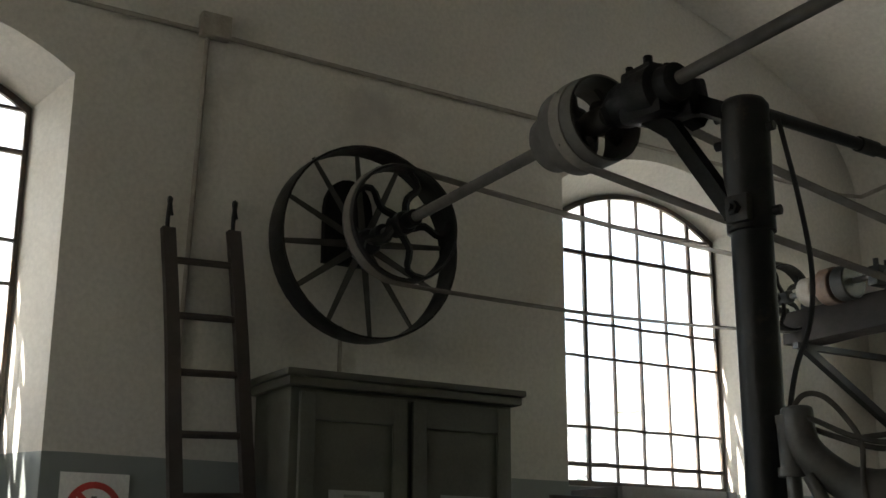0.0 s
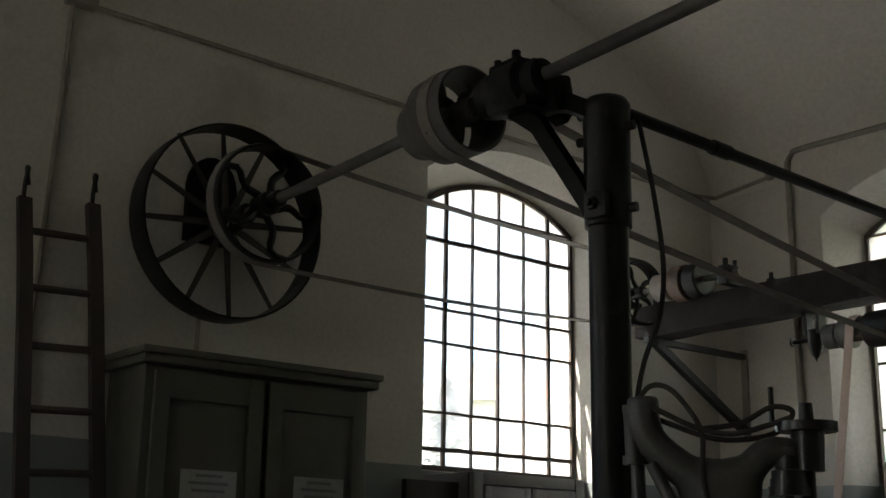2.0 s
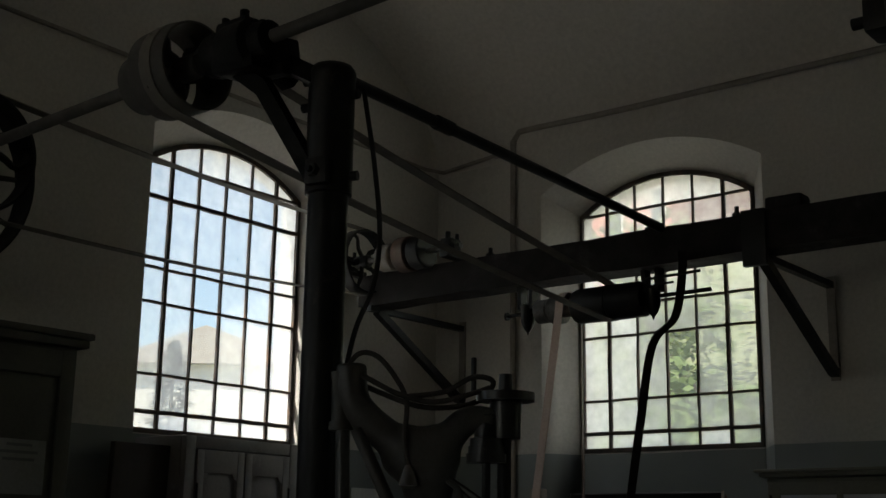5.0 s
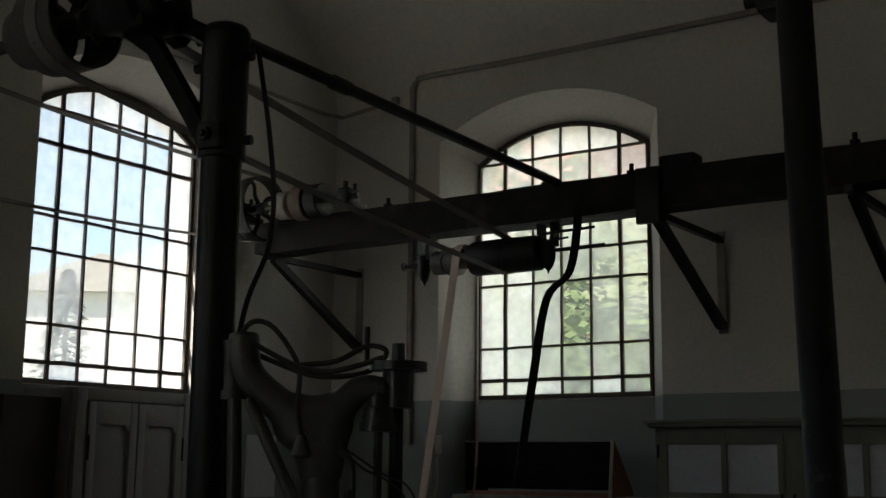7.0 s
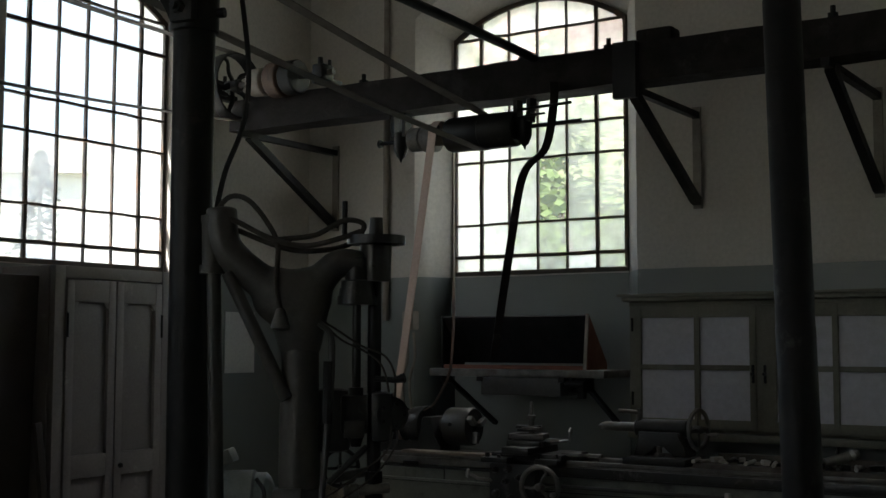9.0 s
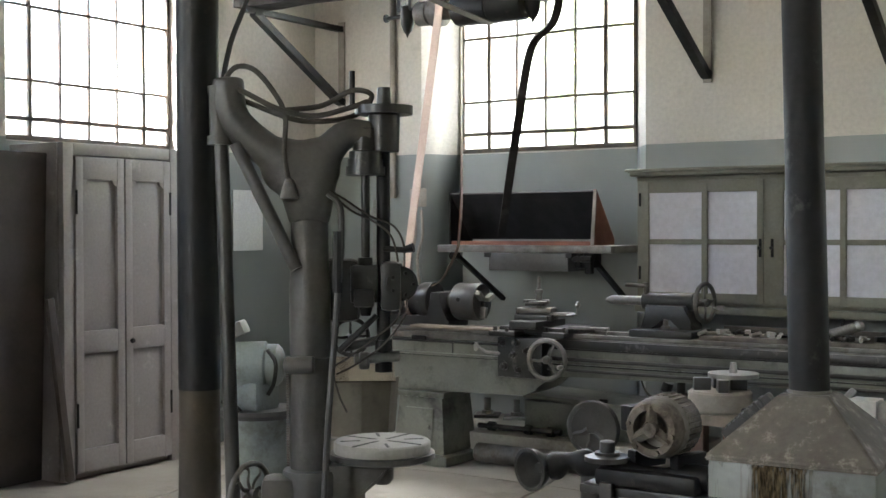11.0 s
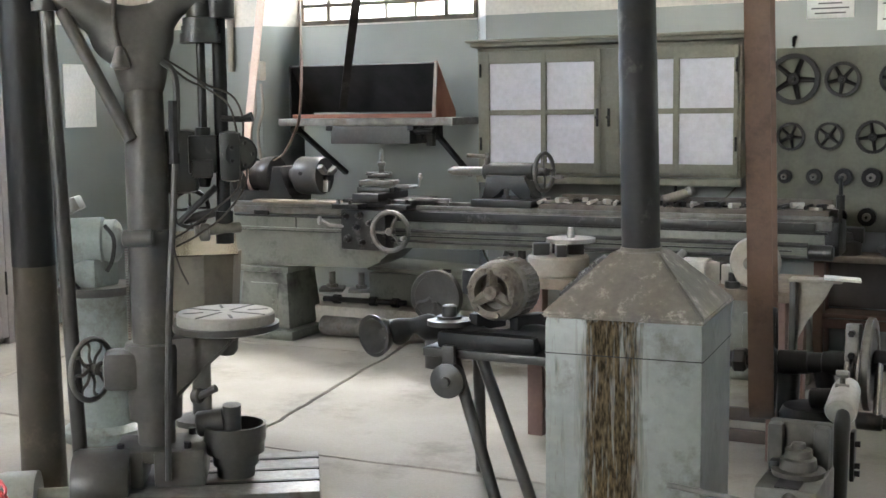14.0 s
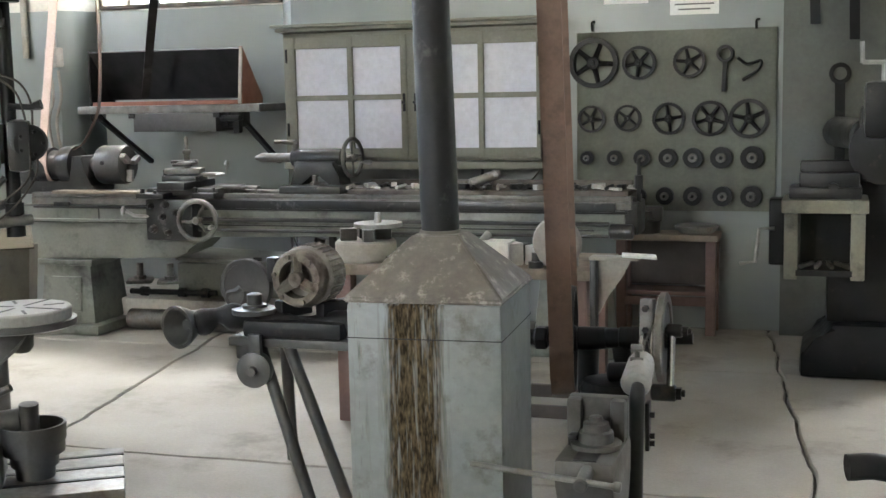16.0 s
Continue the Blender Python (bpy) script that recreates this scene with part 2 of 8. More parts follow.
def rev(bm, p, d, prof, seg=24, closed=False):
    """A turned body: profile of (distance along d, radius) round the axis from p; closed joins its ends into a ring."""
    d, a, b = axes(d)
    p = Vector(p)
    rings = []
    for s, r in prof:
        if r <= 1e-5:
            rings.append([bm.verts.new(p + d * s)])
        else:
            rings.append([bm.verts.new(p + d * s + (a * math.cos(k * math.tau / seg) + b * math.sin(k * math.tau / seg)) * r) for k in range(seg)])
    pairs = list(zip(rings, rings[1:])) + ([(rings[-1], rings[0])] if closed else [])
    for r0, r1 in pairs:
        for k in range(seg):
            q = [r0[k % len(r0)], r0[(k + 1) % len(r0)], r1[(k + 1) % len(r1)], r1[k % len(r1)]]
            q = list(dict.fromkeys(q))
            if len(q) > 2:
                try:
                    bm.faces.new(q).smooth = True
                except ValueError:
                    pass
    if not closed:
        for r in (rings[0], rings[-1]):
            if len(r) > 2:
                try:
                    bm.faces.new(r)
                except ValueError:
                    pass


def rod(bm, a, b, r, r2=None, seg=12, bev=0.0):
    a, b = Vector(a), Vector(b)
    n = (b - a).length
    r2 = r if r2 is None else r2
    if bev:
        rev(bm, a, b - a, [(0, r - bev), (bev, r), (n - bev, r2), (n, r2 - bev)], seg)
    else:
        rev(bm, a, b - a, [(0, r), (n, r2)], seg)


def sweep(bm, pts, r, seg=8, radii=None, closed=False):
    """A round bar along a line of points."""
    pts = [Vector(p) for p in pts]
    n = len(pts)
    rings = []
    ref = None
    for i, p in enumerate(pts):
        if closed:
            d = pts[(i + 1) % n] - pts[i - 1]
        else:
            d = pts[min(i + 1, n - 1)] - pts[max(i - 1, 0)]
        d.normalize()
        if ref is None:
            ref = axes(d)[1]
        a = (ref - d * ref.dot(d)).normalized()
        ref = a
        b = d.cross(a)
        rr = radii[i] if radii else r
        rings.append([bm.verts.new(p + (a * math.cos(k * math.tau / seg) + b * math.sin(k * math.tau / seg)) * rr) for k in range(seg)])
    for r0, r1 in list(zip(rings, rings[1:])) + ([(rings[-1], rings[0])] if closed else []):
        for k in range(seg):
            bm.faces.new([r0[k], r0[(k + 1) % seg], r1[(k + 1) % seg], r1[k]]).smooth = True
    if not closed:
        bm.faces.new(rings[0]), bm.faces.new(rings[-1])


def curve(pts, n=6):
    """A smooth line through points."""
    pts = [Vector(p) for p in pts]
    out = []
    q = [pts[0] * 2 - pts[1], *pts, pts[-1] * 2 - pts[-2]]
    for i in range(1, len(q) - 2):
        for k in range(n):
            t = k / n
            out.append(0.5 * ((2 * q[i]) + (q[i + 1] - q[i - 1]) * t + (2 * q[i - 1] - 5 * q[i] + 4 * q[i + 1] - q[i + 2]) * t * t + (3 * q[i] - q[i - 1] - 3 * q[i + 1] + q[i + 2]) * t ** 3))
    out.append(pts[-1])
    return out


def prism(bm, poly, d, m=None, bev=0.0):
    """A polygon of (u, v) points lying in the local xy-plane, thickened by d along local z, at the pose m."""
    t = bmesh.new()
    v0 = [t.verts.new((u, v, 0)) for u, v in poly]
    v1 = [t.verts.new((u, v, d)) for u, v in poly]
    t.faces.new(list(reversed(v0)))
    t.faces.new(v1)
    for i in range(len(poly)):
        j = (i + 1) % len(poly)
        t.faces.new([v0[i], v0[j], v1[j], v1[i]])
    if bev:
        bmesh.ops.bevel(t, geom=t.edges[:], offset=bev, segments=2, affect='EDGES', profile=0.6)
    join(bm, t, m)


def strap(bm, pts, width_dir, w, th):
    """A flat band of width w along width_dir and thickness th through the points."""
    pts = [Vector(p) for p in pts]
    wd = Vector(width_dir).normalized() * w / 2
    rings = []
    for i, p in enumerate(pts):
        d = (pts[min(i + 1, len(pts) - 1)] - pts[max(i - 1, 0)]).normalized()
        n = d.cross(wd).normalized() * th / 2
        rings.append([bm.verts.new(p + k) for k in (wd + n, -wd + n, -wd - n, wd - n)])
    for r0, r1 in zip(rings, rings[1:]):
        for k in range(4):
            bm.faces.new([r0[k], r0[(k + 1) % 4], r1[(k + 1) % 4], r1[k]])
    bm.faces.new(rings[0]), bm.faces.new(rings[-1])


def thing(name, at, label, category, group="", kind="", turn=0.0):
    e = new(name)
    e.matrix_world = pose(*at, 0, 0, turn)
    e.empty_display_size = 0.1
    return tagged(e, label, category, group, kind)


def solid(name, bm, material):
    bmesh.ops.recalc_face_normals(bm, faces=bm.faces[:])
    me = bpy.data.meshes.new(name)
    bm.to_mesh(me)
    bm.free()
    me.materials.append(material)
    me.set_sharp_from_angle(angle=radians(38))
    return me


def part(name, bm, material, parent, label="", local=False):
    """Links a bmesh as one mesh object under a thing or a part. Built in the world's metres unless local."""
    me = solid(name, bm, material)
    ob = new(name, me)
    base = parent
    while base.parent:
        base = base.parent
    ob.parent = parent
    if not local:
        me.transform(base.matrix_world.inverted())
    if label:
        tagged(ob, label)
    return ob


def single(name, bm, material, label, category, kind="", group=""):
    """A thing of one mesh, with its origin at its foot."""
    me = solid(name, bm, material)
    lo = [min(v.co[i] for v in me.vertices) for i in range(3)]
    hi = [max(v.co[i] for v in me.vertices) for i in range(3)]
    at = Vector(((lo[0] + hi[0]) / 2, (lo[1] + hi[1]) / 2, lo[2]))
    me.transform(Matrix.Translation(-at))
    ob = new(name, me)
    ob.location = at
    return tagged(ob, label, category, group, kind)


# ---- structure ----
XA, YB, XE, YS = -6.72, 8.20, 4.2, -5.6          # inner faces of the walls
SILL, SPRING, CROWN, WID = 2.26, 4.215, 4.465, 1.55  # window openings
GLASS_A, GLASS_B = 0.30, 0.30                     # depth of the glazing behind the inner face
OUT = 0.52                                        # thickness of the outer walls
WIN_A = (6.012, 0.71, -4.5)                        # window centres along wall_west; the last is unseen, added for its daylight
WIN_B, WIN_B2 = -4.645, 2.15


def arch_z(u, half, spring=SPRING, crown=CROWN):
    """Height of a segmental arch at u from its middle."""
    f = crown - spring
    r = (half * half + f * f) / (2 * f)
    return crown - r + math.sqrt(max(0, r * r - u * u))


def wall_with_windows(name, length0, length1, height, centres, place, label, glass, splay):
    """A thick wall with arched, splayed window niches that start at the floor. place(u, depth, z) gives the world point."""
    bm = bmesh.new()
    N = 16

    def outline(half, lift, c, foot):
        pts = [(c - half, foot), (c + half, foot)]
        for k in range(N + 1):
            u = half - 2 * half * k / N
            pts.append((c + u, arch_z(u, half, SPRING + lift * 0.8, CROWN + lift)))
        return pts

    def ring(half, lift, c, foot, depth):
        return [bm.verts.new(place(u, depth, z)) for u, z in outline(half, lift, c, foot)]

    front, outer = [], []
    for c in centres:
        a = ring(WID / 2 + splay, 0.19, c, 0.0, 0.0)
        b = ring(WID / 2, 0.0, c, 0.0, glass)
        for k in range(1, len(a)):
            j = (k + 1) % len(a)
            bm.faces.new([a[k], a[j], b[j], b[k]])
        g = ring(WID / 2, 0.0, c, SILL, glass)
        o = ring(WID / 2 + 0.03, 0.02, c, SILL, OUT)
        for k in range(len(g)):
            j = (k + 1) % len(g)
            bm.faces.new([g[k], g[j], o[j], o[k]])
        bm.faces.new([b[0], b[1], g[1], g[0]])          # thin wall under the window
        front.append(a)
        outer.append(o)
    order = sorted(range(len(centres)), key=lambda i: centres[i])
    edges = [length0] + [(centres[order[i]] + centres[order[i + 1]]) / 2 for i in range(len(order) - 1)] + [length1]
    for depth, rings in ((0.0, front), (OUT, outer)):
        for n, i in enumerate(order):
            o = rings[i]
            lo, hi = edges[n], edges[n + 1]
            bl, br = bm.verts.new(place(lo, depth, 0)), bm.verts.new(place(hi, depth, 0))
            tl, tr = bm.verts.new(place(lo, depth, height)), bm.verts.new(place(hi, depth, height))
            arch = o[2:]
            if depth:
                bm.faces.new([bl, br, o[1], o[0]])
            bm.faces.new([br, tr, arch[0], o[1]])
            bm.faces.new([tr, tl] + list(reversed(arch)))
            bm.faces.new([tl, bl, o[0], arch[-1]])
    ob = new(name, solid(name, bm, M_WALL))
    return tagged(ob, label, "wall", kind="structure")


wall_with_windows("wall_west", YS, YB + OUT, 6.6, WIN_A, lambda u, d, z: Vector((XA - d, u, z)), "thick limewashed wall with grey-green painted dado and arched windows", GLASS_A, 0.155)
wall_with_windows("wall_north", XA, XE, 6.6, (WIN_B, WIN_B2), lambda u, d, z: Vector((u, YB + d, z)), "limewashed wall with grey-green dado behind the lathe", GLASS_B, 0.20)
# south window is out of view, assumed for daylight from behind the camera
UNSEEN_WIN_S = (-4.2,)
wall_with_windows("wall_south", XA, XE, 6.6, UNSEEN_WIN_S, lambda u, d, z: Vector((u, YS - d, z)), "thick limewashed wall with grey-green painted dado and arched windows", GLASS_A, 0.155)
bm = bmesh.new()
box(bm, (XE + 0.15, (YS + YB) / 2, 3.3), (0.3, YB - YS + 1.04, 6.6))
tagged(new("wall_east", solid("wall_east", bm, M_WALL)), "plain limewashed wall with painted dado", "wall", kind="structure")

# ceiling: a shallow vault that springs low from wall_north
bm = bmesh.new()
prof = []
for k in range(41):
    a = math.pi * k / 40
    y = 4.0 + (4.2 if math.cos(a) > 0 else 9.6) * math.cos(a)
    prof.append((y, 4.72 + 1.58 * math.sin(a)))
prof = [(YB + 0.4, 4.70)] + prof + [(YS - 0.4, 4.70)]      # built into the walls all round
lo = [[bm.verts.new((x, y, z)) for y, z in prof] for x in (XA - 0.45, XE + 0.25)]
hi = [[bm.verts.new((x, y, z + 0.3)) for y, z in prof] for x in (XA - 0.45, XE + 0.25)]
for s in (lo, hi):
    for i in range(42):
        bm.faces.new([s[0][i], s[0][i + 1], s[1][i + 1], s[1][i]]).smooth = True
for e in (0, 1):
    for i in range(42):
        bm.faces.new([lo[e][i], lo[e][i + 1], hi[e][i + 1], hi[e][i]])
tagged(new("ceiling", solid("ceiling", bm, M_CEIL)), "smooth limewashed vault curving down to the wall", "ceiling", kind="structure")

# floor: cast concrete slabs on a dark bed, with ragged joints
bm = bmesh.new()
box(bm, ((XA + XE) / 2, (YS + YB) / 2, -0.13), (XE - XA + 0.4, YB - YS + 0.4, 0.2))
floor = tagged(new("floor", solid("floor", bm, M_BED)), "worn grey concrete floor cast in large slabs", "floor", kind="structure")
SLAB_X, SLAB_Y = (XA, -5.62, -3.50, 0.0, 3.0, XE), (YS, -2.2, 1.35, 4.76, 6.95, YB)
SKEW = {(-3.50): 0.32, (0.0): 0.22, (-5.62): 0.32}


def joint(a, b, seed):
    """A ragged line between two points of the plan."""
    a, b = Vector(a), Vector(b)
    n = max(4, int((b - a).length / 0.09))
    s = Vector((-(b - a).y, (b - a).x)).normalized()
    out = []
    for k in range(n + 1):
        p = a.lerp(b, k / n)
        w = 0.0 if k in (0, n) else (noise.noise(Vector((p.x * 3, p.y * 3, seed))) * 0.035 + noise.noise(Vector((p.x * 14, p.y * 14, seed))) * 0.012)
        out.append(p + s * w)
    return out


def grid_at(i, j):
    x, y = SLAB_X[i], SLAB_Y[j]
    return (x - SKEW.get(x, 0) * (y - 5.0) / 2 if 0 < i < len(SLAB_X) - 1 and y > 1 else x, y)


for i in range(len(SLAB_X) - 1):
    for j in range(len(SLAB_Y) - 1):
        c = [grid_at(i, j), grid_at(i + 1, j), grid_at(i + 1, j + 1), grid_at(i, j + 1)]
        loop = joint(c[0], c[1], 7 + j)[:-1] + joint(c[1], c[2], 31 + i + 1)[:-1] + list(reversed(joint(c[3], c[2], 7 + j + 1)))[:-1] + list(reversed(joint(c[0], c[3], 31 + i)))[:-1]
        mid = sum(loop, Vector((0, 0))) / len(loop)
        gap = 0.0075
        bm = bmesh.new()
        top, low, bot = [], [], []
        for p in loop:
            d = (mid - p).normalized()
            top.append(bm.verts.new((*(p + d * (gap + 0.008)), 0.0)))
            low.append(bm.verts.new((*(p + d * gap), -0.008)))
            bot.append(bm.verts.new((*(p + d * gap), -0.028)))
        bm.faces.new(top)
        for r0, r1 in ((top, low), (low, bot)):
            for k in range(len(loop)):
                bm.faces.new([r0[k - 1], r0[k], r1[k], r1[k - 1]])
        part("slab", bm, M_FLOOR, floor, local=True)


# windows: iron glazing bars and single panes
ROWS = (2.41, 2.67, 3.178, 3.427, 3.945, 4.20)


# state of the panes, top row first: c clear, h hazy, m milky
GLAZING = {"c": M_GLASS, "h": M_HAZE, "m": M_MILK}
PANES_WEST = ("mmmmmm", "hhhhhm", "hhhhhm", "hhchhm", "hhchmm", "hhhmmm", "hmmmmm")
PANES_NORTH = ("mmmmmm", "hhhhhh", "mhhhhh", "mmhhhh", "mmhchh", "mmhhhh", "mmmhmh")


def window(name, centre, place, depth, label, seed, panes):
    """Iron-framed window with six lights across; place(u, depth, z) gives the world point."""
    rnd = random.Random(seed)
    at = place(centre, depth, SILL)
    w = tagged(new(name), label, "window", kind="structure")
    w.matrix_world = Matrix.Translation(at)
    half = WID / 2
    xd = (place(1, 0, 0) - place(0, 0, 0))
    yd = (place(0, 1, 0) - place(0, 0, 0))
    bm = bmesh.new()
    edge = [(-half, SILL), (half, SILL)] + [(half - 2 * half * k / 16, arch_z(half - 2 * half * k / 16, half)) for k in range(17)]
    inner = [(u * 0.965, max(SILL + 0.035, z - 0.035)) for u, z in edge]
    ring = []
    for pts, d in ((edge, depth - 0.02), (inner, depth - 0.02), (inner, depth + 0.02), (edge, depth + 0.02)):
        ring.append([bm.verts.new(place(centre + u, d, z)) for u, z in pts])
    for a, b in ((0, 1), (1, 2), (2, 3), (3, 0)):
        for k in range(len(edge)):
            j = (k + 1) % len(edge)
            bm.faces.new([ring[a][k], ring[a][j], ring[b][j], ring[b][k]])
    part("window_frame", bm, M_BAR, w, "rusty dark iron frame")
    us = [-half + WID * k / 6 for k in range(7)]
    for k in range(1, 6):
        top = arch_z(us[k], half) - 0.02
        bm = bmesh.new()
        n = 12
        t = 0.022 if k in (1, 5) else 0.012
        strap(bm, [place(centre + us[k] + rnd.uniform(-.003, .003), depth, SILL + 0.02 + (top - SILL - 0.02) * i / n) for i in range(n + 1)], xd, t * 1.3, 0.03)
        part("glazing_bar", bm, M_BAR, w)
    for z in ROWS:
        bm = bmesh.new()
        t = 0.022 if z in (3.945, 2.41) else 0.014
        strap(bm, [place(centre - half + 0.02 + (WID - 0.04) * i / 12, depth - 0.004, z + rnd.uniform(-.003, .003)) for i in range(13)], (0, 0, 1), t * 1.3, 0.028)
        part("glazing_bar", bm, M_BAR, w)
    zs = [SILL + 0.03, *ROWS, None]
    for c in range(6):
        u0, u1 = us[c] + 0.008, us[c + 1] - 0.008
        for r in range(7):
            bm = bmesh.new()
            z0 = zs[r] + 0.006
            if zs[r + 1] is None:
                loop = [(u0, z0), (u1, z0)] + [(u, max(z0 + 0.004, arch_z(u, half) - 0.03)) for u in (u1 + (u0 - u1) * k / 4 for k in range(5))]
            else:
                loop = [(u0, z0), (u1, z0), (u1, zs[r + 1] - 0.006), (u0, zs[r + 1] - 0.006)]
            bm.faces.new([bm.verts.new(place(centre + u, depth + 0.004, z)) for u, z in loop])
            p = part("pane", bm, GLAZING[panes[6 - r][c]], w)
            p.visible_shadow = False
    return w


PLACE_A = lambda u, d, z: Vector((XA - d, u, z))
PLACE_B = lambda u, d, z: Vector((u, YB + d, z))
for k, c in enumerate(WIN_A):
    window("window_%d" % (k + 1), c, PLACE_A, GLASS_A, "arched iron-barred window with clear and milky panes", 11 + k, PANES_WEST)
# glazing of the assumed south window, never in view
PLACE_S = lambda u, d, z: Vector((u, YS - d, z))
for k, c in enumerate(UNSEEN_WIN_S):
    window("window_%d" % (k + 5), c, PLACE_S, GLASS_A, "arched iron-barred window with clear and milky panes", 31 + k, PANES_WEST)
window("window_4", WIN_B, PLACE_B, GLASS_B, "arched iron-barred window looking onto a green slope", 21, PANES_NORTH)
window("window_6", WIN_B2, PLACE_B, GLASS_B, "arched iron-barred window looking onto a green slope", 22, PANES_NORTH)


# ---- outdoors, seen through the panes ----
M_GRASS = mat("meadow", (0.22, 0.25, 0.125), 0.9, col2=(0.15, 0.185, 0.085), scale=0.6, fine=9, bump=0.3, stain=(0.2, 0.19, 0.12), stain_scale=0.25, stain_amount=0.3)
M_LEAF = mat("leaves", (0.13, 0.20, 0.05), 0.7, col2=(0.08, 0.13, 0.035), scale=0.8, fine=6, bump=0.2, rand=0.4)
M_FIR = mat("fir_needles", (0.035, 0.06, 0.035), 0.8, col2=(0.02, 0.04, 0.022), scale=2, fine=9)
M_BARK = mat("bark", (0.12, 0.09, 0.07), 0.9, scale=6, fine=30, bump=0.5)
M_YARD = mat("pale_gravel_yard", (0.42, 0.40, 0.36), 0.9, col2=(0.33, 0.31, 0.28), scale=0.8, fine=30, bump=0.3)
M_PINK = mat("pink_render", (0.55, 0.25, 0.22), 0.85, col2=(0.48, 0.22, 0.19), scale=1.0)
M_WHITE = mat("white_render", (0.72, 0.71, 0.68), 0.85, col2=(0.64, 0.63, 0.6), scale=0.8)
M_TILE = mat("roof_tiles", (0.30, 0.16, 0.11), 0.85, col2=(0.2, 0.11, 0.08), scale=3, fine=20, bump=0.4)
M_PALEROOF = mat("pale_roof_tiles", (0.46, 0.43, 0.40), 0.85, col2=(0.36, 0.33, 0.3), scale=3, fine=20, bump=0.4)
M_STONE = mat("retaining_wall_stone", (0.40, 0.38, 0.34), 0.9, col2=(0.3, 0.28, 0.25), scale=2, fine=14, bump=0.5)
M_DARKPANE = mat("far_window_pane", (0.05, 0.06, 0.07), 0.2, bump=0)

bm = bmesh.new()
NX, NY = 70, 70
gv = []
for j in range(NY + 1):
    row = []
    for i in range(NX + 1):
        x, y = -160 + 320 * i / NX, -120 + 280 * j / NY
        z = -0.6 if (XA - 1 < x < XE + 1 and YS - 1 < y < YB + 1) else -0.35
        if y > 24:
            z += min(1.0, max(0.0, (x + 36) / 9)) * min(26, (y - 24) * 0.55) + 1.2 * noise.noise(Vector((x * 0.06, y * 0.06, 1)))
        row.append(bm.verts.new((x, y, z)))
    gv.append(row)
for j in range(NY):
    for i in range(NX):
        bm.faces.new([gv[j][i], gv[j][i + 1], gv[j + 1][i + 1], gv[j + 1][i]]).smooth = True
me = solid("ground", bm, M_YARD)
me.materials.append(M_GRASS)
for p in me.polygons:
    p.material_index = 1 if p.center.y > 24 else 0
tagged(new("ground", me), "pale yard rising to a green slope", "ground", kind="structure")


def tree(at, height, crown, seed, leaf_mat, label):
    """A trunk with limbs under a crown of many small leaf clumps."""
    r = random.Random(seed)
    t = thing("tree", at, label, "tree", "trees on the slope")
    bm = bmesh.new()
    top = Vector((r.uniform(-.3, .3), r.uniform(-.3, .3), height * 0.75))
    sweep(bm, curve([(0, 0, -0.3), top * 0.5 + Vector((r.uniform(-.2, .2), 0, 0)), top]), 0.1, 7, [0.2 * (1 - 0.8 * k / 12) for k in range(13)])
    tips = []
    for k in range(9):
        a = k * 2.4
        s = top * r.uniform(0.35, 0.9)
        e = s + Vector((math.cos(a), math.sin(a), 0.5)) * crown * r.uniform(0.5, 0.8)
        sweep(bm, [s, s.lerp(e, 0.5) + Vector((0, 0, 0.1)), e], 0.05, 5, [0.07, 0.05, 0.02])
        tips.append(e)
    part("trunk", bm, M_BARK, t, local=True)
    bm = bmesh.new()
    for k in range(900):
        c = r.choice(tips + [top]) + Vector((r.gauss(0, 1), r.gauss(0, 1), r.gauss(0, .8))) * crown * 0.3
        n = Vector((r.gauss(0, 1), r.gauss(0, 1), r.gauss(0, 1))).normalized()
        _, a, b = axes(n)
        s = r.uniform(0.10, 0.24)
        bm.faces.new([bm.verts.new(c + a * s), bm.verts.new(c + b * s * 0.6), bm.verts.new(c - a * s), bm.verts.new(c - b * s * 0.6)])
    part("crown", bm, leaf_mat, t, local=True)
    return t


trees = [(-10.6, 20.5, 5.6, 1.9), (-8.6, 21.0, 4.6, 1.5), (-15.5, 30, 4, 1.8), (-9, 27, 5, 2.3), (-19, 34, 6, 2.6), (-12, 35, 6, 2.8), (-5, 30, 5, 2.3), (-23, 40, 6, 2.8), (-16, 43, 6, 3.0)]
for k, (x, y, h, c) in enumerate(trees):
    z = -0.35 + (min(26, (y - 24) * 0.55) if y > 24 else 0) - 0.2
    tree((x, y, z), h, c, 40 + k, M_LEAF, "leafy green tree on the slope outside")

fir = thing("fir_tree", (-33, 26.4, -0.35), "dark pointed fir tree beside the white house", "tree")
bm = bmesh.new()
rod(bm, (0, 0, -0.2), (0, 0, 8.0), 0.2, 0.03, 8)
part("trunk", bm, M_BARK, fir, local=True)
bm = bmesh.new()
r = random.Random(5)
for k in range(1500):
    h = r.random() ** 0.8
    z, rad = 1.0 + 7.4 * h, 2.1 * (1 - h) ** 0.9 * r.uniform(0.35, 1.05)
    a = r.random() * math.tau
    c = Vector((math.cos(a) * rad, math.sin(a) * rad, z - rad * 0.25))
    s = r.uniform(0.12, 0.3)
    t = Vector((-math.sin(a), math.cos(a), 0))
    o = Vector((math.cos(a), math.sin(a), -0.35)).normalized()
    bm.faces.new([bm.verts.new(c - t * s * .5), bm.verts.new(c + o * s * 1.4), bm.verts.new(c + t * s * .5)])
part("crown", bm, M_FIR, fir, local=True)


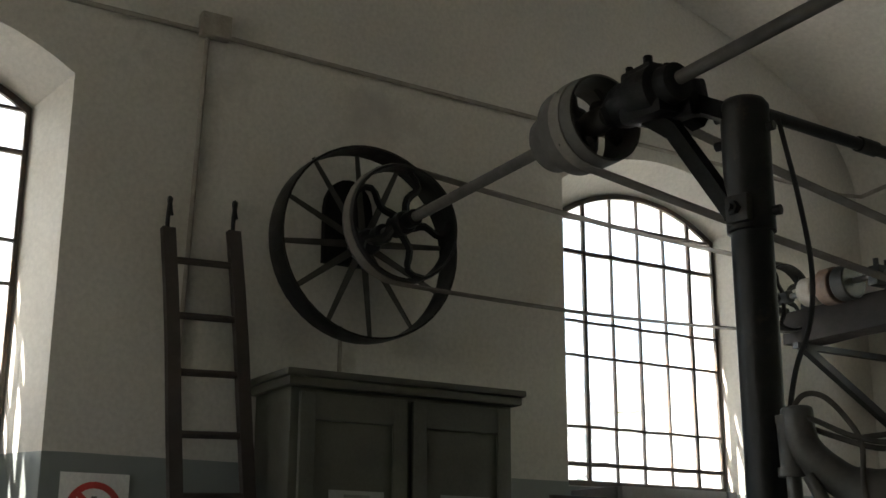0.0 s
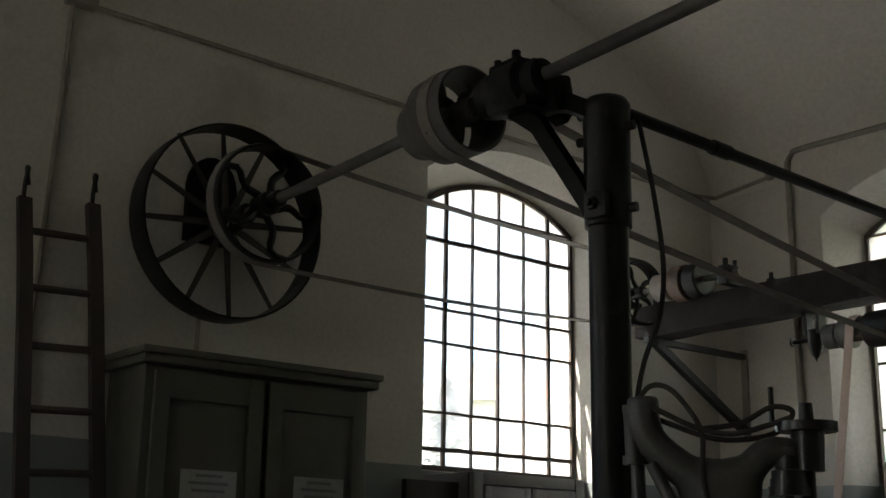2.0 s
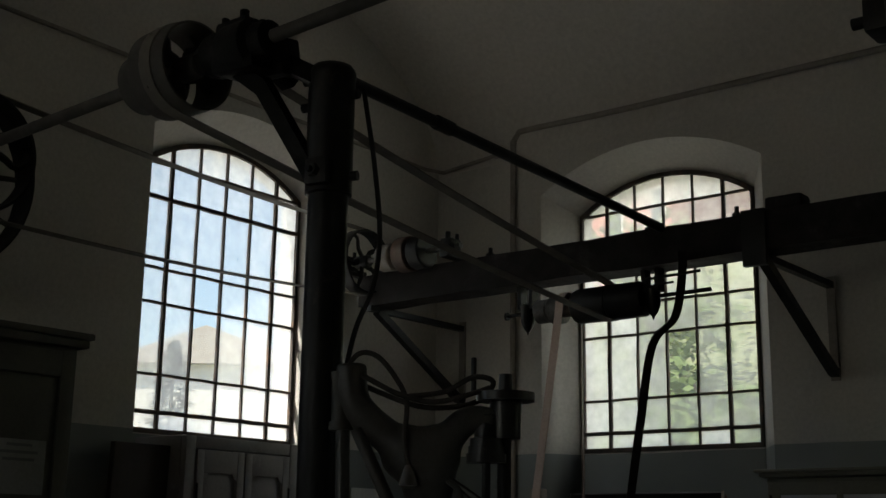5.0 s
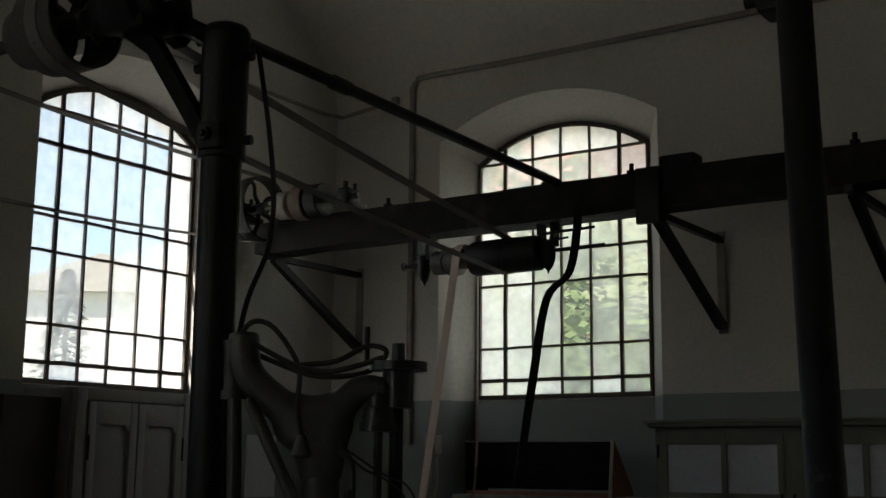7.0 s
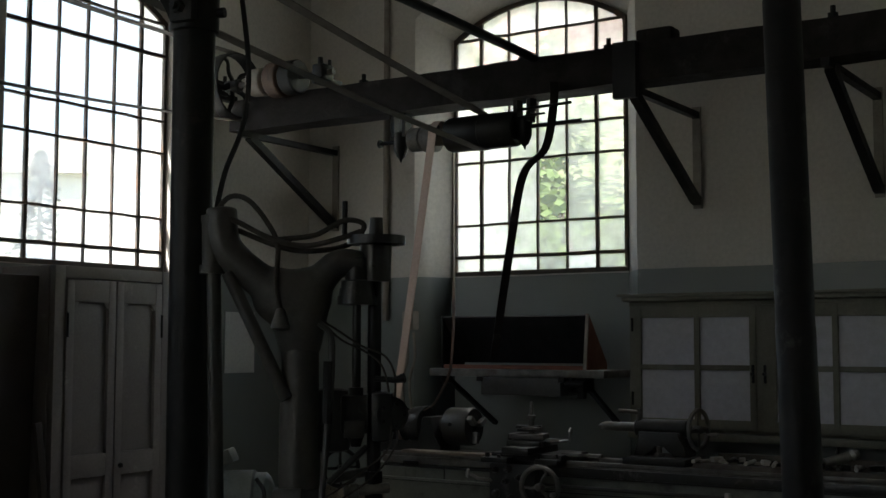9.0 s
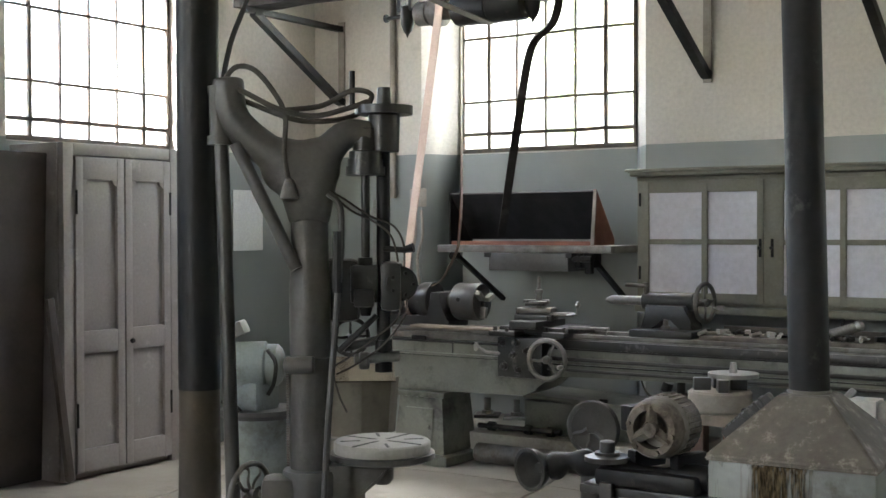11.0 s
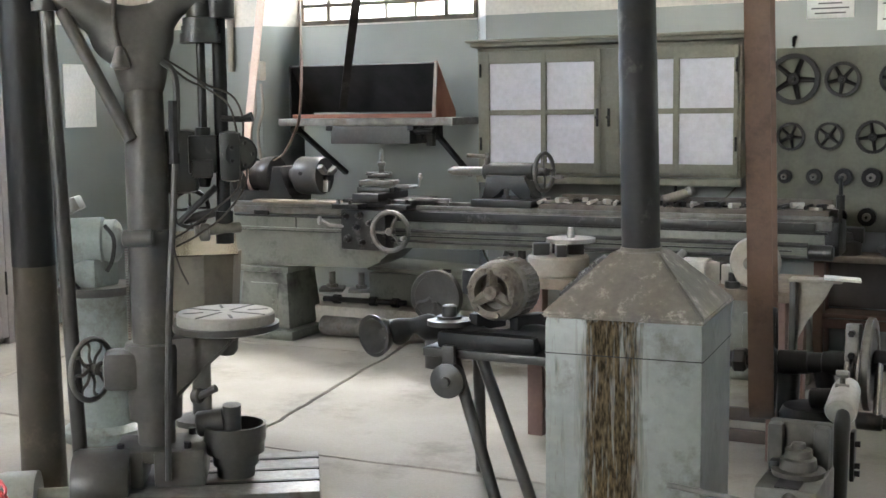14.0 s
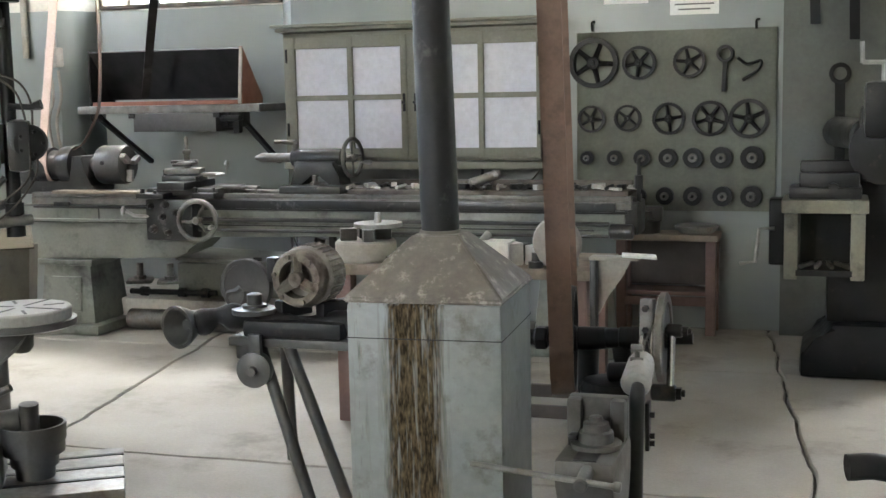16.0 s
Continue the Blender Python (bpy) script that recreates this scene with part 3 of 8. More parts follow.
def house(name, at, turn, size, roof_h, wall_mat, label, windows, balcony=False, roof_mat=None):
    w, d, h = size
    e = thing(name, at, label, "house", turn=turn)
    bm = bmesh.new()
    box(bm, (0, 0, h / 2), (w, d, h))
    part("wall", bm, wall_mat, e, local=True)
    bm = bmesh.new()
    prism(bm, [(-d / 2 - .5, 0), (d / 2 + .5, 0), (0, roof_h)], w + 1, Matrix(((0, 0, 1, -w / 2 - .5), (1, 0, 0, 0), (0, 1, 0, h), (0, 0, 0, 1))))
    part("roof", bm, roof_mat or M_TILE, e, local=True)
    for fx, fz in windows:
        bm = bmesh.new()
        box(bm, (fx, -d / 2 - 0.03, fz), (1.25, 0.1, 1.55), bev=0.02)
        f = part("window", bm, M_WHITE, e, local=True)
        bm = bmesh.new()
        box(bm, (fx, -d / 2 - 0.09, fz), (1.0, 0.03, 1.3))
        part("pane", bm, M_DARKPANE, f, local=True)
    if balcony:
        bm = bmesh.new()
        box(bm, (0, -d / 2 - 0.6, h * 0.5), (w * 0.8, 1.2, 0.18))
        b = part("balcony", bm, M_WHITE, e, local=True)
        for k in range(15):
            bm = bmesh.new()
            rod(bm, (-w * 0.4 + w * 0.8 * k / 14, -d / 2 - 1.15, h * 0.5), (-w * 0.4 + w * 0.8 * k / 14, -d / 2 - 1.15, h * 0.5 + 1.0), 0.03, seg=6)
            part("baluster", bm, M_IRON, b, local=True)
        bm = bmesh.new()
        box(bm, (0, -d / 2 - 1.15, h * 0.5 + 1.02), (w * 0.8, 0.08, 0.06))
        part("rail", bm, M_IRON, b, local=True)
    return e


house("white_house", (-43, 37.6, -0.4), -52, (10, 8, 9.0), 1.6, M_WHITE, "white rendered house with a railed balcony", [(-4, 1.8), (0, 1.8), (4, 1.8), (-4, 5.0), (4, 5.0)], True, M_PALEROOF)
house("pink_house", (-27.0, 52, 11.6), -28, (9, 8, 6.0), 1.6, M_PINK, "pink rendered house on top of the slope", [(-3.6, 1.6), (0, 1.6), (3.6, 1.6), (-3.6, 4.6), (0, 4.6), (3.6, 4.6)])
bm = bmesh.new()
box(bm, (-14, 22.5, 0.85), (40, 0.6, 2.4), bev=0.05)
single("retaining_wall", bm, M_STONE, "low pale stone retaining wall below the slope", "wall")

# daylight from the sky above the yard, one lamp over each opening
def skylight(name, place, centre, power, col=(1.0, 0.97, 0.92)):
    d = bpy.data.lights.new(name, 'AREA')
    d.shape, d.size, d.size_y, d.energy, d.color = 'RECTANGLE', 2.4, 2.2, power, col
    o = new(name, d)
    o.matrix_world = look(place(centre, 2.1, 6.2), place(centre, -3.3, 0.5))
    return o


for k, c in enumerate(WIN_A):
    skylight("sky_over_window", PLACE_A, c, 29)
skylight("sky_over_window", PLACE_B, WIN_B, 76)
skylight("sky_over_window", PLACE_B, WIN_B2, 66)
# fill lamp added in the opening of the assumed south window
for c in UNSEEN_WIN_S:
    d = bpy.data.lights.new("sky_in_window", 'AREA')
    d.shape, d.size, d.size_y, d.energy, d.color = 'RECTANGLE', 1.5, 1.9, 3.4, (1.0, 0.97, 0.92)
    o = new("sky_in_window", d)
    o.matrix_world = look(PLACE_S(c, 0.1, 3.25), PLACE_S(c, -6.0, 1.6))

# ---- overhead line shaft with its wheels ----
M_DRUM = mat("dusty_dark_drum_paint", (0.085, 0.081, 0.072), 0.75, col2=(0.05, 0.048, 0.042), scale=6, fine=40, stain=(0.05, 0.046, 0.04), stain_scale=5, stain_amount=0.3)
def shaft_at(x):
    return Vector((x, 3.43, 3.60 + 0.028 * (x + 6.6)))


def wheel_rim(bm, c, d, r, w, th, seg=48):
    rev(bm, Vector(c) - Vector(d).normalized() * w / 2, d, [(0, r - th), (0, r - th * .2), (w * .15, r), (w * .85, r), (w, r - th * .2), (w, r - th)], seg, closed=True)


def spoke(bm, c, d, r0, r1, ang, bend=0.0, wid=0.04, th=0.02, taper=0.7):
    """A flat arm from hub to rim; bend gives it an S-curve."""
    d, a, b = axes(d)
    n = 8
    pts, ws = [], []
    for k in range(n + 1):
        s = k / n
        r = r0 + (r1 - r0) * s
        t = ang + bend * math.sin(s * math.pi * 2) * 0.5 + bend * s
        pts.append(Vector(c) + (a * math.cos(t) + b * math.sin(t)) * r)
        ws.append(wid * (1 - (1 - taper) * s))
    rings = []
    for i, p in enumerate(pts):
        t = (pts[min(i + 1, n)] - pts[max(i - 1, 0)]).normalized()
        q = d.cross(t).normalized()
        ww = ws[i] / 2
        rings.append([bm.verts.new(p + k) for k in (q * ww, d * th / 2, -q * ww, -d * th / 2)])
    for r0_, r1_ in zip(rings, rings[1:]):
        for k in range(4):
            bm.faces.new([r0_[k], r0_[(k + 1) % 4], r1_[(k + 1) % 4], r1_[k]]).smooth = True
    bm.faces.new(rings[0]), bm.faces.new(rings[-1])


def wheel(parent, name, c, d, r, w, th, hub, spokes, bend, wid, material, sth=0.02, taper=0.7, a0=0.0):
    bm = bmesh.new()
    wheel_rim(bm, c, d, r, w, th)
    rim = part(name, bm, material, parent)
    bm = bmesh.new()
    dd = Vector(d).normalized()
    rev(bm, Vector(c) - dd * w * 0.55, d, [(0, hub * .85), (w * .1, hub), (w, hub), (w * 1.1, hub * .85)], 20)
    part("hub", bm, material, rim)
    for k in range(spokes):
        bm = bmesh.new()
        spoke(bm, c, d, hub * .8, r - th * .5, a0 + k * math.tau / spokes, bend, wid, sth, taper)
        part("spoke", bm, material, rim)
    return rim


X = Vector((1, 0, 0))
shaft = thing("line_shaft", shaft_at(-6.6), "long dusty steel line shaft carrying iron belt wheels", "drive shaft")
bm = bmesh.new()
rod(bm, shaft_at(-6.9), shaft_at(XE + 0.05), 0.031, seg=16)
part("shaft", bm, M_DRUM, shaft)
bm = bmesh.new()
wheel_rim(bm, shaft_at(-6.5) + Vector((0, -0.025, -0.025)), X, 0.602, 0.19, 0.016)
big = part("large_wheel", bm, M_IRON, shaft)
bm = bmesh.new()
rev(bm, shaft_at(-6.66), X, [(0, 0.07), (0.02, 0.085), (0.16, 0.085), (0.18, 0.07)], 20)
part("hub", bm, M_IRON, big)
for k in range(12):
    bm = bmesh.new()
    spoke(bm, shaft_at(-6.58), X, 0.07, 0.61, 0.1 + k * math.tau / 12, 0, 0.05, 0.012, 0.6)
    part("spoke", bm, M_DRUM, big, "dusty spoke")
wheel(shaft, "small_wheel", shaft_at(-6.12), X, 0.355, 0.13, 0.02, 0.07, 5, 0.4, 0.055, M_IRON, 0.03, 0.75, 0.4)
for xx, rr in ((-6.36, 0.06), (-6.0, 0.05)):
    bm = bmesh.new()
    rod(bm, shaft_at(xx - 0.05), shaft_at(xx + 0.05), rr, seg=18, bev=0.008)
    part("collar", bm, M_IRON, shaft)
drum = wheel(shaft, "belt_drum", shaft_at(-4.37), X, 0.212, 0.25, 0.014, 0.06, 5, 0.5, 0.06, M_DRUM, 0.03, 0.7, 0.2)
bm = bmesh.new()
rev(bm, shaft_at(-4.66), X, [(0, 0.115), (0.0, 0.135), (0.01, 0.143), (0.18, 0.148), (0.18, 0.135), (0.01, 0.12)], 32, closed=True)
part("drum_flange", bm, M_DRUM, shaft)
bm = bmesh.new()
rev(bm, shaft_at(-4.69), X, [(0, 0.03), (0, 0.06), (0.05, 0.07), (0.05, 0.03)], 28)
part("collar", bm, M_STEEL, shaft)

# arched recess box in the wall that holds the shaft's end bearing
bearing = thing("wall_bearing_box", (XA, 3.42, 3.42), "black arched iron bearing box set on the wall", "bearing")
bm = bmesh.new()
poly = [(-0.165, 0), (0.165, 0), (0.165, 0.31)] + [(0.165 * math.cos(k * math.pi / 10), 0.31 + 0.165 * math.sin(k * math.pi / 10)) for k in range(1, 10)] + [(-0.165, 0.31)]
prism(bm, [(u, v * 1.16) for u, v in poly], 0.05, Matrix(((0, 0, 1, XA - 0.0), (1, 0, 0, 3.375), (0, 1, 0, 3.48), (0, 0, 0, 1))), 0.006)
part("housing", bm, M_BINDARK, bearing)
bm = bmesh.new()
rod(bm, shaft_at(XA + 0.05), shaft_at(XA + 0.15), 0.065, seg=18, bev=0.01)
part("bearing_cap", bm, M_IRON, bearing)

# ---- iron post with hanger ----
PX, PY = -3.68, 3.73
post = thing("iron_post", (PX, PY, 0), "round iron post, black above and rusty brown below", "column")
bm = bmesh.new()
rev(bm, (PX, PY, 0.985), (0, 0, 1), [(0, 0.086), (2.03, 0.088), (2.035, 0.103), (2.56, 0.104), (2.575, 0.107), (2.60, 0.106), (2.625, 0.09), (2.64, 0.055), (2.645, 0.0)], 28)
part("upper_tube", bm, M_IRON, post)
bm = bmesh.new()
rev(bm, (PX, PY, 0), (0, 0, 1), [(0, 0.14), (0.02, 0.14), (0.03, 0.092), (0.98, 0.084), (0.985, 0.086)], 28)
part("lower_tube", bm, M_RUSTPOLE, post, "rusty brown lower length")
bm = bmesh.new()
rod(bm, (PX + 0.07, PY + 0.03, 3.1), (PX + 0.125, PY + 0.05, 3.1), 0.022, seg=10)
part("bolt", bm, M_IRON, post)
hb = shaft_at(-3.93)
M_BLACK = mat("sooty_black_casting", (0.009, 0.0088, 0.0085), 0.7, spec=0.2, col2=(0.005, 0.005, 0.005), scale=9, fine=50, bump=0.4)
bm = bmesh.new()
rev(bm, shaft_at(-4.13), X, [(0, 0.06), (0.0, 0.098), (0.03, 0.105), (0.10, 0.105), (0.13, 0.118), (0.27, 0.118), (0.30, 0.09), (0.37, 0.085), (0.38, 0.05)], 20)
box(bm, hb + Vector((-0.02, 0.03, -0.02)), (0.25, 0.23, 0.20), pose(0, 0, 0, 8, 0, 6), bev=0.035)
box(bm, hb + Vector((0.03, 0.13, -0.03)), (0.22, 0.16, 0.17), pose(0, 0, 0, 14, 0, 10), bev=0.02)
h = part("hanger_bearing", bm, M_BLACK, post)
bm = bmesh.new()
box(bm, hb + Vector((-0.03, 0.0, 0.09)), (0.20, 0.14, 0.05), bev=0.018)
part("bearing_cap", bm, M_BLACK, h)
bm = bmesh.new()
prism(bm, [(0.0, 0.06), (0.14, 0.02), (0.16, -0.06), (0.11, -0.13), (0.04, -0.10), (-0.02, -0.04)], 0.08, Matrix(((0, 0, 1, hb.x + 0.0), (1, 0, 0, hb.y + 0.12), (0, 1, 0, hb.z - 0.01), (0, 0, 0, 1))), 0.008)
part("lug", bm, M_BLACK, h)
for dx, dy, r_, z_ in ((-0.10, -0.035, 0.017, 0.145), (0.03, -0.04, 0.021, 0.15), (-0.08, 0.045, 0.015, 0.135), (0.05, 0.05, 0.015, 0.13)):
    bm = bmesh.new()
    rod(bm, hb + Vector((dx, dy, 0.10)), hb + Vector((dx, dy, z_)), r_, seg=6)
    part("bolt", bm, M_BLACK, h)
bm = bmesh.new()
rev(bm, shaft_at(-4.19), X, [(0, 0.04), (0, 0.082), (0.05, 0.088), (0.06, 0.04)], 6)
part("set_collar", bm, M_IRON, h)
bm = bmesh.new()
strap(bm, [hb + Vector((0.06, 0.12, -0.03)), Vector((PX - 0.02, PY - 0.05, 3.545))], (0, 0, 1), 0.085, 0.06)
part("upper_arm", bm, M_BLACK, post)
bm = bmesh.new()
strap(bm, [hb + Vector((-0.04, 0.0, -0.09)), hb + Vector((0.02, 0.10, -0.16)), Vector((PX - 0.06, PY - 0.06, 3.14)), Vector((PX - 0.03, PY - 0.07, 3.10))], (0.75, -0.2, 0.6), 0.085, 0.05)
part("lower_brace", bm, M_BLACK, post)
bm = bmesh.new()
box(bm, (PX + 0.03, PY - 0.098, 3.10), (0.11, 0.05, 0.12), pose(0, 0, 0, 0, 0, 12), bev=0.012)
rod(bm, (PX + 0.03, PY - 0.145, 3.10), (PX + 0.03, PY - 0.09, 3.10), 0.03, seg=6)
rod(bm, (PX + 0.03, PY - 0.165, 3.10), (PX + 0.03, PY - 0.14, 3.10), 0.016, seg=8)
part("clamp", bm, M_IRON, post)
for dx, dy, z_ in ((-0.105, -0.03, 3.56), (0.10, 0.03, 3.47), (-0.10, -0.04, 3.43)):
    bm = bmesh.new()
    rod(bm, (PX + dx * 0.9, PY + dy, z_), (PX + dx * 1.3, PY + dy * 1.3, z_), 0.022, seg=8, bev=0.004)
    part("bolt", bm, M_IRON, post)

tie = thing("tie_rod", (PX, PY, 3.55), "dark iron tie rod between post and beam", "rod")
bm = bmesh.new()
rod(bm, (PX + 0.03, PY + 0.07, 3.565), (-3.86, 7.02, 3.585), 0.03, seg=10)
part("rod", bm, M_IRON, tie)
bm = bmesh.new()
a, b = Vector((PX + 0.03, PY + 0.07, 3.565)), Vector((-3.86, 7.02, 3.585))
rod(bm, a.lerp(b, 0.21), a.lerp(b, 0.25), 0.038, seg=10)
part("sleeve", bm, M_IRON, tie)

bm = bmesh.new()
sweep(bm, curve([(PX + 0.08, PY + 0.12, 3.53), (PX + 0.10, PY + 0.13, 3.40), (PX + 0.16, PY + 0.12, 3.15), (PX + 0.20, PY + 0.12, 2.85), (PX + 0.19, PY + 0.10, 2.62), (PX + 0.13, PY + 0.06, 2.42), (PX + 0.10, PY + 0.04, 2.22), (PX + 0.15, PY + 0.02, 2.1)]), 0.011, 6)
single("hanging_cable", bm, M_RUBBER, "black cable hanging from the tie rod beside the post", "cable")

# ---- timber beam with brackets and countershafts along wall_north ----
beam = thing("timber_beam", (-2, 7.15, 3.34), "long dark timber beam carried on iron wall brackets", "beam")
bm = bmesh.new()
n = 40
rr = random.Random(3)
ring = []
for k in range(n + 1):
    x = -6.55 + (XE + 6.55) * k / n
    j = [rr.uniform(-.006, .006) for _ in range(4)]
    ring.append([bm.verts.new((x, 7.02 + j[0], 3.345 + j[1])), bm.verts.new((x, 7.26, 3.345 + j[2])), bm.verts.new((x, 7.26, 3.585 + j[3])), bm.verts.new((x, 7.02 + j[1], 3.585 + j[0]))])
for a, b in zip(ring, ring[1:]):
    for k in range(4):
        bm.faces.new([a[k], a[(k + 1) % 4], b[(k + 1) % 4], b[k]])
bm.faces.new(ring[0]), bm.faces.new(ring[-1])
part("timber", bm, M_BEAM, beam)
for x in (-5.30, -3.98, -3.35, -1.93):
    bm = bmesh.new()
    rod(bm, (x, 7.08, 3.58), (x, 7.08, 3.66), 0.016, seg=8)
    rod(bm, (x, 7.08, 3.585), (x, 7.08, 3.615), 0.034, seg=6)
    part("bolt", bm, M_IRON, beam)
bm = bmesh.new()
box(bm, (-3.02, 7.1, 3.63), (0.24, 0.16, 0.09), bev=0.025)
part("block", bm, M_BEAM, beam)
for x, plate in ((-6.42, 0), (-3.2, 1), (-1.96, 0), (0.6, 0)):
    br = thing("wall_bracket", (x, YB, 2.7), "dark iron strut bracket under the timber beam", "bracket", "brackets under the beam")
    bm = bmesh.new()
    strap(bm, [(x, 7.0, 3.32), (x, YB, 3.32)], (1, 0, 0), 0.05, 0.045)
    part("arm", bm, M_IRON, br)
    bm = bmesh.new()
    strap(bm, [(x, 7.10, 3.31), (x, YB - 0.06, 2.72), (x, YB, 2.71)], (1, 0, 0), 0.06, 0.06)
    part("strut", bm, M_IRON, br)
    bm = bmesh.new()
    strap(bm, [(x, YB - 0.012, 3.38), (x, YB - 0.012, 2.66)], (1, 0, 0), 0.06, 0.02)
    part("wall_plate", bm, M_PIPE, br, "rusty plate against the wall")
    if plate:
        bm = bmesh.new()
        box(bm, (x, 7.0, 3.42), (0.16, 0.05, 0.36), bev=0.01)
        part("clamp_plate", bm, M_IRON, br)

c1 = thing("countershaft", (-6.1, 6.95, 3.6), "dusty countershaft with stepped pulleys on the beam", "drive shaft", "countershafts")
A1 = lambda x: Vector((x, 6.92, 3.67))
bm = bmesh.new()
rod(bm, A1(-6.68), A1(-5.45), 0.022, seg=12)
part("shaft", bm, M_DUSTY, c1)
wheel(c1, "belt_wheel", A1(-6.42), X, 0.255, 0.12, 0.016, 0.05, 5, 0.3, 0.05, M_IRON, 0.02)
for x, w_, r_, m_, words in ((-6.22, 0.13, 0.105, M_PIPE, "drab cream pulley"), (-6.03, 0.12, 0.135, M_LEATHER, "orange-brown pulley"), (-5.89, 0.12, 0.128, M_IRON, "dark pulley")):
    bm = bmesh.new()
    rev(bm, A1(x), X, [(0, 0.03), (0, r_ - 0.008), (0.01, r_), (w_ - 0.01, r_), (w_, r_ - 0.008), (w_, 0.03)], 32)
    part("pulley", bm, m_, c1, words)
for x in (-5.55, -6.58):
    bm = bmesh.new()
    box(bm, A1(x), (0.1, 0.14, 0.12), bev=0.02)
    rod(bm, A1(x) + Vector((0.0, -0.03, 0.05)), A1(x) + Vector((0.0, -0.03, 0.11)), 0.02, seg=8)
    rod(bm, A1(x) + Vector((0.03, 0.04, 0.05)), A1(x) + Vector((0.03, 0.04, 0.10)), 0.015, seg=8)
    box(bm, A1(x) + Vector((0, 0.05, -0.06)), (0.08, 0.26, 0.05), bev=0.008)
    part("bearing", bm, M_IRON, c1)

c2 = thing("countershaft", (-4.5, 7.15, 3.1), "dark countershaft with belt drum hung below the beam", "drive shaft", "countershafts")
A2 = lambda x: Vector((x + 0.07, 7.14, 3.155 + 0.01 * (x + 4.5)))
bm = bmesh.new()
rod(bm, A2(-5.25), A2(-3.65), 0.014, seg=10)
part("shaft", bm, M_IRON, c2)
bm = bmesh.new()
rev(bm, A2(-4.66), X, [(0, 0.03), (0, 0.112), (0.02, 0.12), (0.27, 0.123), (0.275, 0.119), (0.28, 0.123), (0.52, 0.12), (0.54, 0.11), (0.54, 0.03)], 32)
part("belt_drum", bm, M_IRON, c2)
bm = bmesh.new()
rev(bm, A2(-4.98), X, [(0, 0.03), (0, 0.085), (0.09, 0.085), (0.09, 0.07), (0.12, 0.07), (0.12, 0.10), (0.2, 0.10), (0.2, 0.06), (0.3, 0.06)], 28)
part("stepped_pulley", bm, M_DUSTY, c2)
bm = bmesh.new()
rev(bm, A2(-5.27), X, [(0, 0.03), (0.015, 0.03), (0.015, 0.012), (0.12, 0.012)], 12)
part("handle", bm, M_IRON, c2)
for x in (-5.08, -4.07):
    bm = bmesh.new()
    for dx in (-0.045, 0.045):
        strap(bm, [A2(x + dx) + Vector((0, 0, 0.03)), A2(x + dx * 1.2) + Vector((0, 0, 0.20))], (0, 1, 0), 0.08, 0.03)
    rev(bm, A2(x) + Vector((0, 0, -0.16)), (0, 0, 1), [(0, 0), (0.03, 0.012), (0.05, 0.03), (0.10, 0.05), (0.22, 0.055), (0.23, 0.03)], 12)
    part("hanger", bm, M_IRON, c2)

# ---- driving belts ----
def belt(name, p0, r0, p1, r1, w, label, mt=None, th=0.006, sag=0.0, turn=0.0):
    """A belt round two wheels turning about axles along x."""
    bm = bmesh.new()
    p0, p1 = Vector(p0), Vector(p1)
    d = Vector((0, p1.y - p0.y, p1.z - p0.z))
    base = math.atan2(d.z, d.y)
    tilt = math.asin((r0 - r1) / d.length)
    pts = []

    def on(p, r, a, x):
        return Vector((x, p.y + math.cos(a) * r, p.z + math.sin(a) * r))
    a_up, a_dn = base + math.pi / 2 - tilt, base - math.pi / 2 + tilt
    for k in range(13):
        a = a_dn - (a_dn + math.tau - a_up) * k / 12
        pts.append(on(p0, r0 + 0.004, a, p0.x))
    n = 14
    s, e = on(p0, r0 + .004, a_up, p0.x), on(p1, r1 + .004, a_up, p1.x)
    for k in range(1, n):
        pts.append(s.lerp(e, k / n) - Vector((0, 0, sag * math.sin(math.pi * k / n))))
    for k in range(13):
        a = a_up - (a_up - a_dn) * k / 12
        pts.append(on(p1, r1 + .004, a, p1.x))
    s, e = on(p1, r1 + .004, a_dn, p1.x), on(p0, r0 + .004, a_dn, p0.x)
    for k in range(1, n + 1):
        pts.append(s.lerp(e, k / n) - Vector((0, 0, sag * math.sin(math.pi * k / n))))
    spin = Matrix.Rotation(radians(turn), 3, 'Z')
    hub = Vector((p0.x, p0.y, 0))
    strap(bm, [hub + spin @ (p - hub) for p in pts], spin @ Vector((1, 0, 0)), w, th)
    return single(name, bm, mt or M_BELT, label, "belt", group="driving belts")


belt("drive_belt", shaft_at(-6.12), 0.355, A1(-6.42), 0.255, 0.075, "flat dusty drive belt from line shaft to countershaft", sag=0.04)
belt("drive_belt", shaft_at(-4.36), 0.212, A2(-4.40), 0.122, 0.075, "flat dusty drive belt from line shaft to countershaft", sag=0.03)
HX, HY, HZ = -5.06, 7.38, 1.135     # lathe spindle
bm = bmesh.new()
strap(bm, curve([(-4.68, 7.24, 3.17), (-4.68, 7.14, 3.262), (-4.675, 7.045, 3.20), (-4.68, 7.03, 3.08), (-4.835, 7.10, 2.4), (-5.075, 7.23, 1.47), (-5.14, 7.262, 1.16), (-5.14, 7.30, 1.05), (-5.14, 7.38, 1.01)]), (0.96, -0.28, -0.05), 0.08, 0.006)
single("lathe_belt", bm, M_PINKBELT, "pale leather belt running down to the lathe headstock", "belt", group="driving belts")
bm = bmesh.new()
strap(bm, curve([(-4.62, 7.24, 3.20), (-4.60, 7.20, 3.05), (-4.60, 7.20, 2.5), (-4.60, 7.20, 1.9), (-4.62, 7.20, 1.6), (-4.66, 7.22, 1.48), (-4.82, 7.30, 1.30), (-4.93, 7.33, 1.24)]), (0.35, -0.94, 0), 0.07, 0.006)
